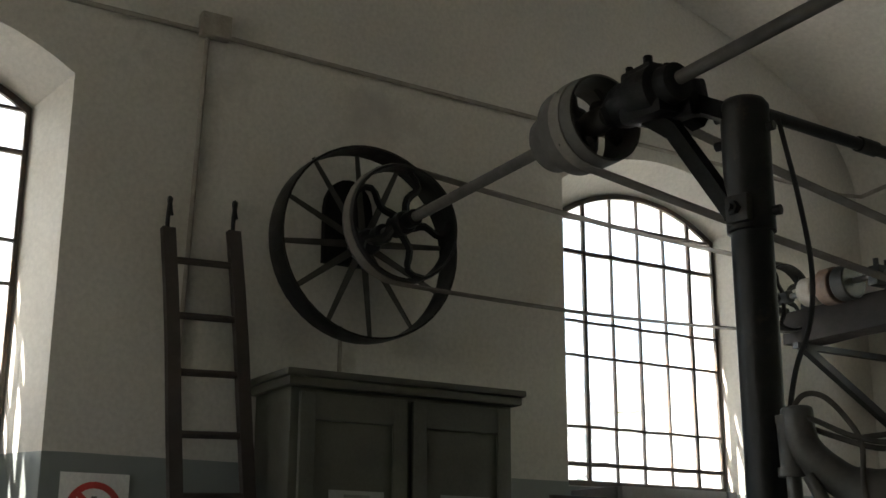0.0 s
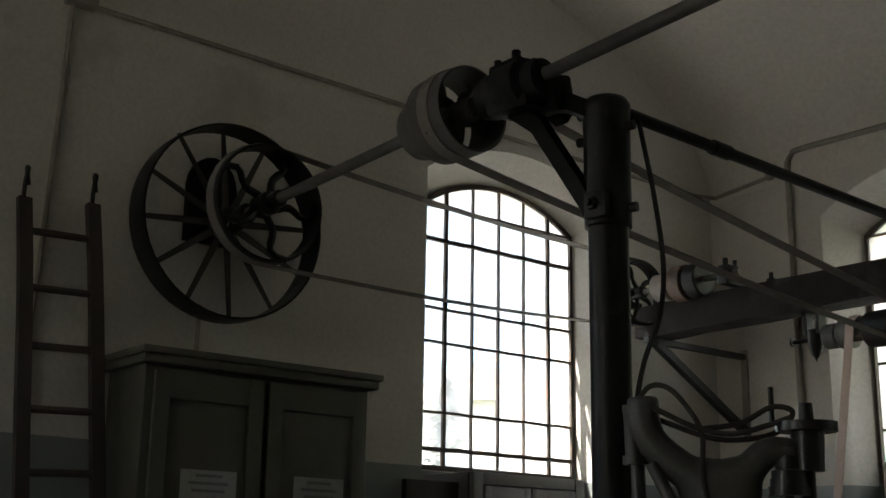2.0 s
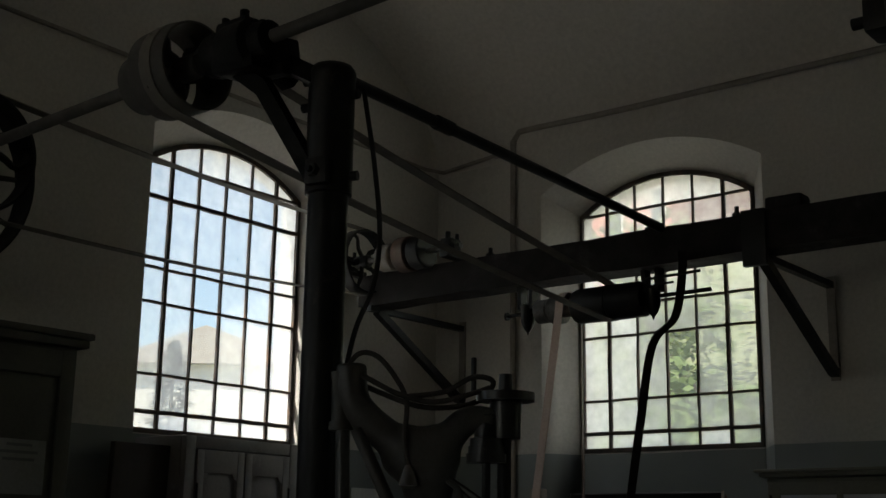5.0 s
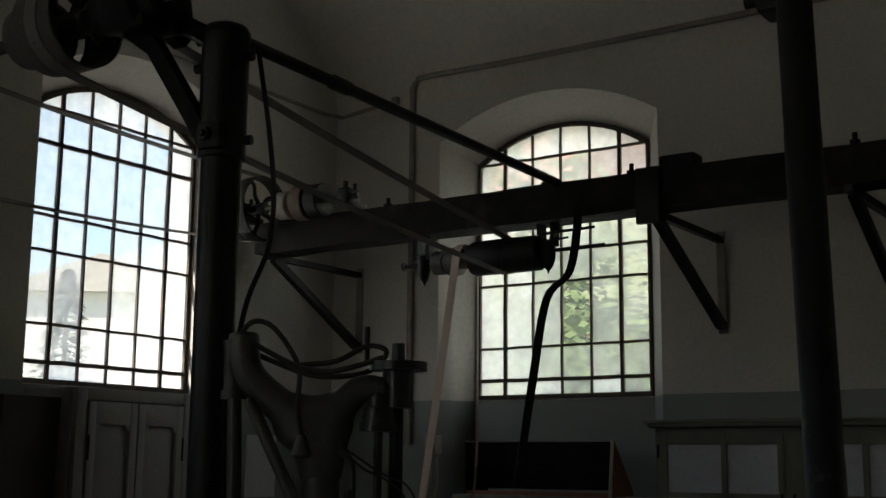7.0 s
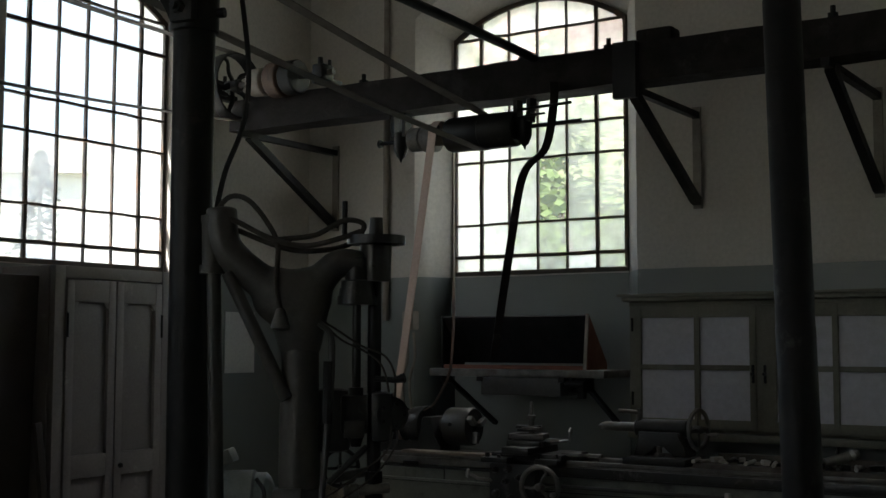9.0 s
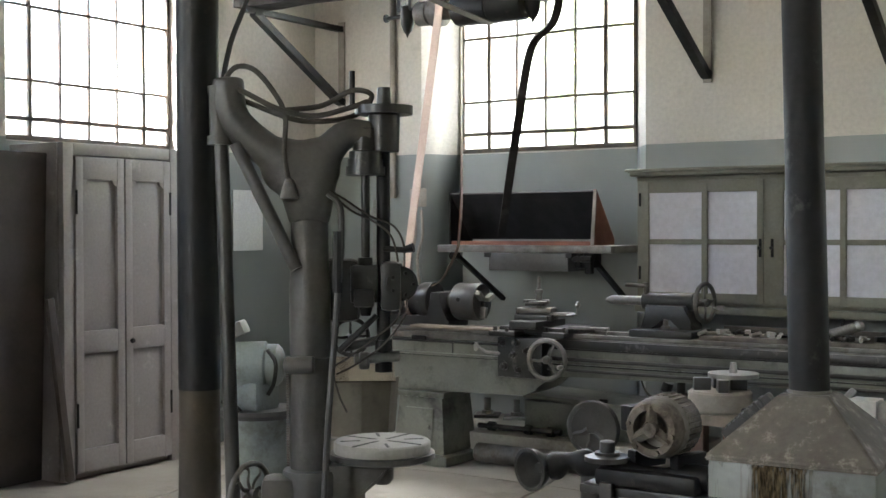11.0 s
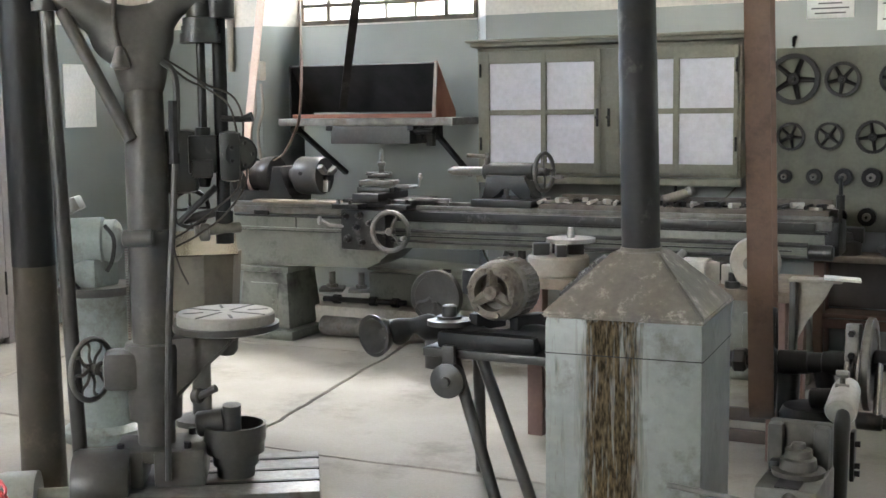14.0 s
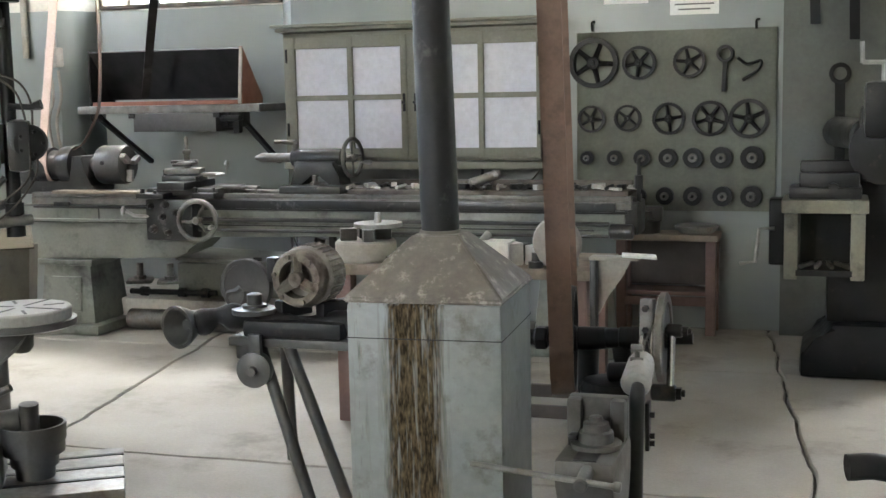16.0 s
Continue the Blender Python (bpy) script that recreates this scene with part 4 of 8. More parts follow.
single("loose_belt", bm, M_LEATHER, "narrow brown belt end hanging by the headstock", "belt")
bm = bmesh.new()
strap(bm, curve([(-3.70, 6.99, 3.40), (-3.70, 6.99, 3.27), (-3.76, 6.99, 2.98), (-3.93, 6.99, 2.81), (-4.08, 7.08, 2.34), (-4.34, 7.42, 2.02), (-4.66, 7.84, 1.60)]), (0.85, 0.5, 0), 0.055, 0.03)
single("shifter_lever", bm, M_BEAM, "dark wooden belt-shifting lever hanging from the beam", "lever")
bm = bmesh.new()
rod(bm, (-3.95, 6.96, 3.24), (-3.56, 6.96, 3.25), 0.01, seg=8)
rod(bm, (-3.95, 6.96, 3.19), (-3.75, 6.96, 3.20), 0.008, seg=8)
single("shifter_rod", bm, M_IRON, "thin iron shifter rod under the beam", "rod")

# ---- conduits ----
def conduit(name, pts, r, label):
    bm = bmesh.new()
    sweep(bm, pts, r, 8)
    return single(name, bm, M_PIPE, label, "conduit", group="wall conduits")


conduit("wall_conduit", [(XA + 0.02, -3.0, 4.82), (XA + 0.02, 2.3, 4.80), (XA + 0.02, 5.0, 4.76), (XA + 0.02, 8.0, 4.74), (XA + 0.08, YB - 0.03, 4.74), (-6.05, YB - 0.02, 4.80)], 0.017, "painted conduit running high along the walls")
conduit("wall_conduit", [(XA + 0.02, 2.40, 4.78), (XA + 0.02, 2.36, 3.4), (XA + 0.02, 2.32, 2.3)], 0.016, "painted conduit dropping from the junction box")
conduit("wall_conduit", [(XA + 0.02, 3.35, 3.1), (XA + 0.02, 3.35, 2.7)], 0.014, "painted conduit below the wheel")
conduit("wall_conduit", curve([(-5.88, YB - 0.03, 1.9), (-5.88, YB - 0.03, 4.6), (-5.88, YB - 0.03, 4.84), (-5.83, YB - 0.03, 4.93), (-5.70, YB - 0.05, 4.95), (-4.8, YB - 0.06, 4.93), (-2.8, YB - 0.06, 4.93), (0.5, YB - 0.06, 4.93)]), 0.026, "painted iron pipe rising and turning along the vault")
bm = bmesh.new()
box(bm, (XA + 0.04, 2.44, 4.84), (0.08, 0.19, 0.15), bev=0.012)
single("junction_box", bm, M_PIPE, "square painted junction box on the conduit", "junction box")
bm = bmesh.new()
box(bm, (-6.06, YB - 0.03, 4.80), (0.06, 0.06, 0.06), bev=0.012)
single("junction_box", bm, M_PIPE, "small painted junction box by the pipe", "junction box")

# ---- by wall_west: ladder, cabinet, sign, wardrobe ----
lad = thing("ladder", (XA + 0.4, 2.5, 0), "old dark wooden ladder leaning on the wall", "ladder")
def on_ladder(y, z):
    return Vector((XA + 0.08 + 0.10 * (3.6 - z), y, z))
for y0, y1, top in ((2.42, 2.205, 3.52), (2.86, 2.60, 3.56)):
    bm = bmesh.new()
    ks = [0, 0.25, 0.5, 0.7, 0.8, 0.81, 0.9, 1.0]
    strap(bm, [on_ladder(y0 + (y1 - y0) * k + 0.01 * math.sin(k * 9), top * k + 0.005) for k in ks], (0, 1, 0), 0.075, 0.05)
    part("rail", bm, M_BROWN, lad)
    bm = bmesh.new()
    p = on_ladder(y1, top)
    sweep(bm, curve([p + Vector((0, 0, -0.15)), p + Vector((0, 0, 0.08)), p + Vector((0, 0.01, 0.17)), p + Vector((-0.05, 0.02, 0.19)), p + Vector((-0.06, 0.04, 0.10))]), 0.014, 6)
    part("hook", bm, M_IRON, lad)
for z in (0.37, 0.70, 1.03, 1.37, 1.70, 2.03, 2.36, 2.70, 3.02, 3.34):
    k = z / 3.54
    bm = bmesh.new()
    rod(bm, on_ladder(2.42 - 0.215 * k, z), on_ladder(2.86 - 0.26 * k, z + 0.015), 0.021, seg=8)
    part("rung", bm, M_BROWN, lad)


def panel_door(parent, name, x0, x1, z0, z1, m, th, material, panels, stile=0.07, label=""):
    """A framed door in the local xz-plane at the pose m, with sunk panels given as (z0, z1) spans."""
    def bx(a, b, c, d, y0, y1, bev=0.006):
        bm, t = bmesh.new(), bmesh.new()
        box(t, ((a + b) / 2, (y0 + y1) / 2, (c + d) / 2), (b - a, y1 - y0, d - c), bev=bev)
        join(bm, t, m)
        return bm
    d = part(name, bx(x0 + 0.01, x1 - 0.01, z0 + 0.01, z1 - 0.01, -th * 0.3, 0, 0.002), material, parent, label)
    part("stile", bx(x0, x0 + stile, z0, z1, -th, 0), material, d)
    part("stile", bx(x1 - stile, x1, z0, z1, -th, 0), material, d)
    edges = [z0] + [v for p in panels for v in p] + [z1]
    for k in range(0, len(edges), 2):
        part("rail", bx(x0 + stile - 0.002, x1 - stile + 0.002, edges[k], edges[k + 1], -th + 0.001, -0.001), material, d)
    for a, b in panels:
        bm = bmesh.new()
        t = bmesh.new()
        box(t, ((x0 + x1) / 2, -th * 0.33, (a + b) / 2), (x1 - x0 - 2 * stile + 0.004, th * 0.2, b - a + 0.004), bev=0.004)
        join(bm, t, m)
        part("panel", bm, material, d)
    return d


M_SHEET = mat("sheet_with_reflection", (0.30, 0.30, 0.285), 0.12, col2=(0.24, 0.24, 0.23), scale=2, bump=0.02)
WEST = Matrix(((0, -1, 0, 0), (1, 0, 0, 0), (0, 0, 1, 0), (0, 0, 0, 1)))   # local x runs along +y, local -y faces +x
cab = thing("tall_cabinet", (-6.47, 3.53, 0), "tall dark olive painted wooden cabinet with panelled doors", "cabinet")
CF = -6.22
bm = bmesh.new()
box(bm, ((CF + XA) / 2, 3.55, 1.32), (CF - XA - 0.03, 1.46, 2.64), bev=0.008)
part("body", bm, M_CABDARK, cab)
bm = bmesh.new()
box(bm, ((CF + XA) / 2 + 0.02, 3.55, 2.655), (CF - XA + 0.06, 1.54, 0.05), bev=0.012)
box(bm, ((CF + XA) / 2 + 0.03, 3.55, 2.70), (CF - XA + 0.08, 1.58, 0.04), bev=0.012)
part("cornice", bm, M_CABDARK, cab)
mw = Matrix.Translation((CF + 0.005, 0, 0)) @ WEST
for y0, y1 in ((2.86, 3.53), (3.57, 4.24)):
    d = panel_door(cab, "door", y0, y1, 0.12, 2.60, mw, 0.03, M_CABDARK, [(0.3, 0.95), (1.1, 2.45)], 0.09)
    # door pane mirrors a window; that reflection is put into the sheet's pale tone
    bm = bmesh.new()
    box(bm, (CF + 0.028, (y0 + y1) / 2 + 0.02, 1.93), (0.004, 0.34, 0.30))
    part("notice", bm, M_SHEET, d, "dull printed sheet behind glass in the door, a window's reflection put into its tone")
    for k in range(3):
        bm = bmesh.new()
        box(bm, (CF + 0.0315, (y0 + y1) / 2 + 0.02, 2.05 - k * 0.04), (0.002, 0.16 + 0.12 * ((k * 5) % 3) / 3, 0.016))
        part("printed_line", bm, M_INK, d)

sign = thing("warning_sign", (XA, 1.95, 1.8), "white sign with a red barred circle", "sign")
bm = bmesh.new()
box(bm, (XA + 0.008, 1.93, 1.93), (0.008, 0.37, 0.44), bev=0.003)
part("board", bm, M_PAPER, sign)
bm = bmesh.new()
rev(bm, (XA + 0.0125, 1.93, 1.955), X, [(0, 0.115), (0, 0.15), (0.002, 0.15), (0.002, 0.115)], 40, closed=True)
part("red_ring", bm, M_RED, sign)
bm = bmesh.new()
box(bm, (XA + 0.016, 1.93, 1.955), (0.003, 0.255, 0.03), pose(0, 0, 0, -45, 0, 0))
part("red_bar", bm, M_RED, sign)
for k in range(8):
    a = k * math.tau / 8
    bm = bmesh.new()
    box(bm, (XA + 0.0135, 1.93 + 0.06 * math.cos(a), 1.955 + 0.06 * math.sin(a)), (0.002, 0.028, 0.028), pose(0, 0, 0, math.degrees(a), 0, 0))
    part("gear_tooth_mark", bm, M_INK, sign)
bm = bmesh.new()
rev(bm, (XA + 0.0125, 1.93, 1.955), X, [(0, 0.03), (0, 0.055), (0.002, 0.055), (0.002, 0.03)], 24, closed=True)
part("gear_mark", bm, M_INK, sign)

ward = thing("wardrobe", (-6.6, 5.85, 0), "mauve-grey painted two-door cupboard below the window", "wardrobe")
WF = -6.48
bm = bmesh.new()
box(bm, ((WF + XA - 0.27) / 2 - 0.01, 5.83, 1.11), (WF - XA + 0.24, 1.05, 2.22), bev=0.006)
part("body", bm, M_WARD, ward)
for y in (5.352, 6.296):
    bm = bmesh.new()
    box(bm, (WF + 0.008, y, 1.11), (0.05, 0.085, 2.215), bev=0.004)
    part("side_post", bm, M_WARD, ward)
bm = bmesh.new()
box(bm, (WF + 0.007, 5.82, 2.178), (0.05, 0.85, 0.08), bev=0.004)
part("top_rail", bm, M_WARD, ward)
mw = Matrix.Translation((WF, 0, 0)) @ WEST
for y0, y1, kn in ((5.40, 5.815, 0), (5.825, 6.24, 1)):
    d = panel_door(ward, "door", y0, y1, 0.05, 2.13, mw, 0.045, M_WARD, [(0.2, 0.83), (0.98, 1.98)], 0.062)
    for z in (0.35, 1.75):
        bm = bmesh.new()
        rod(bm, (WF + 0.048, y0 + 0.005 if not kn else y1 - 0.005, z), (WF + 0.048, y0 + 0.005 if not kn else y1 - 0.005, z + 0.16), 0.008, seg=8)
        part("hinge", bm, M_IRON, d)
    for ya, yb_ in ((y0 + 0.062, y0 + 0.105), (y1 - 0.105, y1 - 0.062)):
        bm = bmesh.new()
        inner = ya if ya > (y0 + y1) / 2 else yb_
        outer = yb_ if ya > (y0 + y1) / 2 else ya
        prism(bm, [(outer, 1.985), (inner, 1.985), (inner + (outer - inner) * 0.35, 1.955), (outer, 1.935)], 0.036, Matrix(((0, 0, 1, WF + 0.005), (1, 0, 0, 0), (0, 1, 0, 0), (0, 0, 0, 1))), 0.003)
        part("panel_shoulder", bm, M_WARD, d)
    if kn:
        bm = bmesh.new()
        rev(bm, (WF + 0.04, y0 + 0.04, 0.89), X, [(0, 0.008), (0.015, 0.008), (0.02, 0.018), (0.035, 0.014), (0.04, 0)], 12)
        part("knob", bm, M_IRON, d)
bm = bmesh.new()
box(bm, (-6.63, 5.06, 1.08), (0.05, 0.44, 2.14), pose(0, 0, 0, 0, 2, 0), bev=0.006)
single("leaning_board", bm, M_BROWN, "dark brown board leaning on the wall beside the cupboard", "board")
bm = bmesh.new()
box(bm, (-6.36, 5.2, 0.62), (0.04, 0.05, 1.24), pose(0, 0, 0, 12, 6, 0), bev=0.006)
single("leaning_lath", bm, M_BROWN, "thin dark lath leaning beside the cupboard", "lath")
bm = bmesh.new()
box(bm, (XA + 0.006, 7.35, 1.72), (0.006, 0.34, 0.48), bev=0.002)
nt_ = single("wall_notice", bm, M_PAPER, "framed printed notice on the dado", "notice")

# ---- wall_north: tool tray, glazed tool cabinet, board of change gears ----
tray = thing("tool_tray", (-4.5, 8.3, 1.35), "grey wall shelf with an open dark bin edged in red lead", "shelf")
bm = bmesh.new()
box(bm, (-4.50, 8.07, 1.50), (1.46, 0.46, 0.055), bev=0.008)
part("shelf_board", bm, M_DUSTY, tray)
bm = bmesh.new()
strap(bm, [(-4.525, 8.17, 1.575), (-4.525, 7.885, 1.915)], (1, 0, 0), 1.215, 0.014)
part("bin_back", bm, M_BINDARK, tray, "dark sloping back")
for x, side_mat, words in ((-5.145, M_BINDARK, "dark side"), (-3.925, M_ORANGE, "red-lead painted side")):
    bm = bmesh.new()
    prism(bm, [(7.875, 1.53), (8.19, 1.53), (8.19, 1.575), (7.90, 1.925), (7.875, 1.925)], 0.014, Matrix(((0, 0, 1, x), (1, 0, 0, 0), (0, 1, 0, 0), (0, 0, 0, 1))), 0.002)
    part("bin_side", bm, side_mat, tray, words)
bm = bmesh.new()
box(bm, (-4.525, 7.885, 1.543), (1.20, 0.02, 0.03), bev=0.005)
part("bin_lip", bm, M_ORANGE, tray)
bm = bmesh.new()
strap(bm, [(-3.93, 7.866, 1.53), (-3.905, 7.866, 1.92)], (1, 0, 0), 0.024, 0.012)
part("bin_stay", bm, M_PIPE, tray, "pale worn upright stay")
bm = bmesh.new()
box(bm, (-4.44, 8.02, 1.405), (0.66, 0.36, 0.13), bev=0.006)
dw = part("drawer", bm, M_GREY, tray)
for x in (-4.78, -4.10):
    bm = bmesh.new()
    box(bm, (x, 7.98, 1.455), (0.05, 0.30, 0.035), bev=0.004)
    part("runner", bm, M_IRON, tray)
bm = bmesh.new()
box(bm, (-4.02, 7.98, 1.42), (0.13, 0.18, 0.11), bev=0.012)
box(bm, (-3.97, 7.90, 1.40), (0.05, 0.06, 0.15), bev=0.01)
rod(bm, (-4.08, 7.86, 1.43), (-3.93, 7.86, 1.43), 0.022, seg=10, bev=0.004)
rod(bm, (-4.03, 7.86, 1.38), (-4.03, 7.86, 1.47), 0.012, seg=8)
part("clamp", bm, M_IRON, tray)
for x, dx in ((-5.12, 0.10), (-3.98, 0.05)):
    bm = bmesh.new()
    strap(bm, [(x, 7.90, 1.47), (x + dx, 8.475, 1.09)], (1, 0, 0), 0.035, 0.03)
    rod(bm, (x - 0.03, 7.90, 1.445), (x + 0.05, 7.90, 1.445), 0.03, seg=10, bev=0.006)
    part("strut", bm, M_IRON, tray)

tc = thing("tool_cabinet", (-2.67, YB, 1.1), "olive glazed wall cabinet with papered panes", "cabinet")
TF = 7.86
bm = bmesh.new()
for a, b, c, d in ((-3.58, -3.545, 1.13, 2.0), (-1.79, -1.755, 1.13, 2.0)):
    box(bm, ((a + b) / 2, (TF + YB) / 2, (c + d) / 2), (b - a, YB - TF, d - c), bev=0.004)
for z in (1.145, 1.985):
    box(bm, (-2.667, (TF + YB) / 2, z), (1.83, YB - TF, 0.03), bev=0.004)
box(bm, (-2.667, YB - 0.02, 1.565), (1.8, 0.02, 0.86))
part("body", bm, M_CABGREEN, tc)
bm = bmesh.new()
box(bm, (-2.667, (TF + YB) / 2 - 0.02, 2.02), (1.90, YB - TF + 0.07, 0.03), bev=0.01)
box(bm, (-2.667, (TF + YB) / 2 - 0.03, 2.045), (1.95, YB - TF + 0.10, 0.02), bev=0.008)
part("cornice", bm, M_CABGREEN, tc)
bm = bmesh.new()
box(bm, (-2.667, TF - 0.005, 1.10), (1.84, 0.05, 0.05), bev=0.008)
part("bottom_rail", bm, M_CABGREEN, tc)
bm = bmesh.new()
box(bm, (-2.66, TF - 0.006, 1.56), (0.05, 0.022, 0.83), bev=0.004)
part("centre_stile", bm, M_CABGREEN, tc)
for x0, x1, cols in ((-3.56, -2.68, ((-3.485, -3.105), (-3.065, -2.725))), (-2.64, -1.77, ((-2.55, -2.19), (-2.15, -1.80)))):
    y = TF - 0.012
    bm = bmesh.new()
    box(bm, ((x0 + x1) / 2, y + 0.011, 1.56), (x1 - x0 - 0.01, 0.004, 0.81))
    dr = part("door", bm, M_CABGREEN, tc)
    xs = [x0, cols[0][0], cols[0][1], cols[1][0], cols[1][1], x1]
    for k in (0, 2, 4):
        bm = bmesh.new()
        box(bm, ((xs[k] + xs[k + 1]) / 2, y, 1.56), (xs[k + 1] - xs[k], 0.028, 0.82), bev=0.006)
        part("stile", bm, M_CABGREEN, dr)
    for z0, z1 in ((1.15, 1.215), (1.54, 1.575), (1.89, 1.97)):
        bm = bmesh.new()
        box(bm, ((x0 + x1) / 2, y + 0.001, (z0 + z1) / 2), (x1 - x0 - 0.004, 0.024, z1 - z0), bev=0.005)
        part("rail", bm, M_CABGREEN, dr)
    for a, b in cols:
        for z0, z1 in ((1.215, 1.54), (1.575, 1.89)):
            bm = bmesh.new()
            box(bm, ((a + b) / 2, y + 0.004, (z0 + z1) / 2), (b - a + 0.008, 0.004, z1 - z0 + 0.008))
            part("pane", bm, M_PANEPAPER, dr, "white papered pane")
    bm = bmesh.new()
    hx = -2.70 if x0 < -3 else -2.62
    box(bm, (hx, y - 0.02, 1.52), (0.018, 0.014, 0.12), bev=0.005)
    rod(bm, (hx, y - 0.05, 1.52), (hx, y - 0.02, 1.52), 0.01, seg=8)
    part("latch", bm, M_IRON, dr)
    for z in (1.30, 1.80):
        bm = bmesh.new()
        hx2 = x0 + 0.012 if x0 < -3 else x1 - 0.012
        rod(bm, (hx2, y - 0.018, z), (hx2, y - 0.018, z + 0.09), 0.008, seg=8)
        part("hinge", bm, M_IRON, dr)

bm = bmesh.new()
sweep(bm, curve([(-2.17, TF + 0.02, 1.12), (-2.17, TF - 0.02, 1.06), (-2.17, TF - 0.03, 1.00), (-2.13, TF - 0.03, 0.97), (-2.10, TF - 0.03, 1.0)]), 0.011, 6)
single("iron_hook", bm, M_IRON, "dark iron hook under the tool cabinet", "hook")
bm = bmesh.new()
sweep(bm, curve([(-2.13, TF, 0.99), (-2.05, TF + 0.1, 0.95), (-1.92, TF + 0.2, 0.97), (-1.85, YB - 0.05, 1.05)]), 0.005, 6)
single("thin_wire", bm, M_CABDARK, "thin wire looped from the hook to the wall", "wire")

board = thing("gear_board", (-0.96, YB, 0.78), "olive board hung with rows of dark change gears", "tool board")
bm = bmesh.new()
box(bm, (-0.963, YB - 0.012, 1.365), (1.285, 0.022, 1.17), bev=0.004)
part("backboard", bm, M_BOARD, board)
for x, z in ((-1.5, 1.99), (-0.45, 1.97)):
    bm = bmesh.new()
    sweep(bm, curve([(x, YB - 0.03, z - 0.03), (x, YB - 0.035, z + 0.02), (x + 0.02, YB - 0.05, z + 0.03)]), 0.008, 6)
    part("hook", bm, M_IRON, board)
GEARS = [(-1.49, 1.752, .165, 5, 0), (-1.19, 1.745, .112, 5, 0), (-.868, 1.745, .104, 5, 0), (-1.505, 1.385, .092, 5, 0), (-1.265, 1.388, .09, 4, 0), (-.998, 1.382, .107, 4, 0), (-.733, 1.38, .117, 5, 0), (-.49, 1.376, .128, 5, 0)]
GEARS += [(x, 1.128, r, 0, 1) for x, r in ((-1.535, .046), (-1.35, .052), (-1.17, .056), (-1.0, .062), (-.84, .066), (-.66, .072), (-.466, .076))]
GEARS += [(x, .878, r, 0, 1) for x, r in ((-1.19, .052), (-1.02, .06), (-.84, .064), (-.65, .066), (-.47, .07))]


def gear(x, z, r, arms, plain):
    g = thing("change_gear", (x, YB - 0.04, z), "small dark boss gear on the board" if plain else "dark spoked change gear hung on the board", "gear", "change gears on the board")
    teeth = max(24, int(r * 320))
    yb, th = YB - 0.026, (0.035 if plain else 0.028)
    bm = bmesh.new()
    ring = []
    inner = r * (0.42 if plain else 0.80)
    for y in (yb, yb - th):
        o = []
        for k in range(teeth * 2):
            a = k * math.pi / teeth
            rr_ = r if k % 2 else r - 0.005
            o.append(bm.verts.new((x + math.cos(a) * rr_, y, z + math.sin(a) * rr_)))
        i = [bm.verts.new((x + math.cos(k * math.pi / teeth) * inner, y, z + math.sin(k * math.pi / teeth) * inner)) for k in range(teeth * 2)]
        ring.append((o, i))
    n = teeth * 2
    for k in range(n):
        j = (k + 1) % n
        (o0, i0), (o1, i1) = ring
        for q in ([o0[k], o0[j], o1[j], o1[k]], [i0[k], i0[j], i1[j], i1[k]], [o0[k], o0[j], i0[j], i0[k]], [o1[k], o1[j], i1[j], i1[k]]):
            bm.faces.new(q)
    part("toothed_rim", bm, M_IRON, g)
    bm = bmesh.new()
    hub = r * (0.45 if plain else 0.24)
    rev(bm, (x, yb, z), (0, -1, 0), [(0, hub * .45), (0, hub), (th * 1.5, hub), (th * 1.6, hub * .9), (th * 1.6, hub * .45)], 20, closed=True)
    part("hub", bm, M_DUSTY if plain else M_IRON, g)
    bm = bmesh.new()
    rod(bm, (x, YB - 0.03, z), (x, YB - 0.09, z), hub * .4, seg=8)
    part("peg", bm, M_IRON, g)
    for k in range(arms):
        bm = bmesh.new()
        spoke(bm, (x, yb - th / 2, z), (0, -1, 0), hub * .8, r * .84, k * math.tau / arms + x * 3, 0, r * .22, th * .7, .8)
        part("arm", bm, M_IRON, g)


for g in GEARS:
    gear(*g)
wr = thing("hanging_spanner", (-0.62, YB - 0.03, 1.45), "dark ring spanner hung on the gear board", "spanner")
bm = bmesh.new()
wheel_rim(bm, (-0.64, YB - 0.05, 1.79), (0, 1, 0), 0.055, 0.03, 0.02, 24)
part("ring", bm, M_IRON, wr)
bm = bmesh.new()
strap(bm, [(-0.64, YB - 0.045, 1.74), (-0.648, YB - 0.045, 1.55)], (1, 0, 0), 0.028, 0.015)
part("shank", bm, M_IRON, wr)
bm = bmesh.new()
sweep(bm, curve([(-0.56, YB - 0.04, 1.76), (-0.5, YB - 0.05, 1.72), (-0.42, YB - 0.05, 1.74), (-0.44, YB - 0.05, 1.68), (-0.53, YB - 0.05, 1.62)]), 0.011, 6)
single("hanging_crank", bm, M_IRON, "small dark crank hung on the gear board", "crank")
# shade on the wall's projection put into a colour darker than the dado
M_PILASTER = mat("pilaster_shade_paint", (0.105, 0.11, 0.096), 0.5, col2=(0.075, 0.079, 0.069), scale=2.2, fine=40, stain=(0.05, 0.052, 0.046), stain_scale=2.5, stain_amount=0.4)
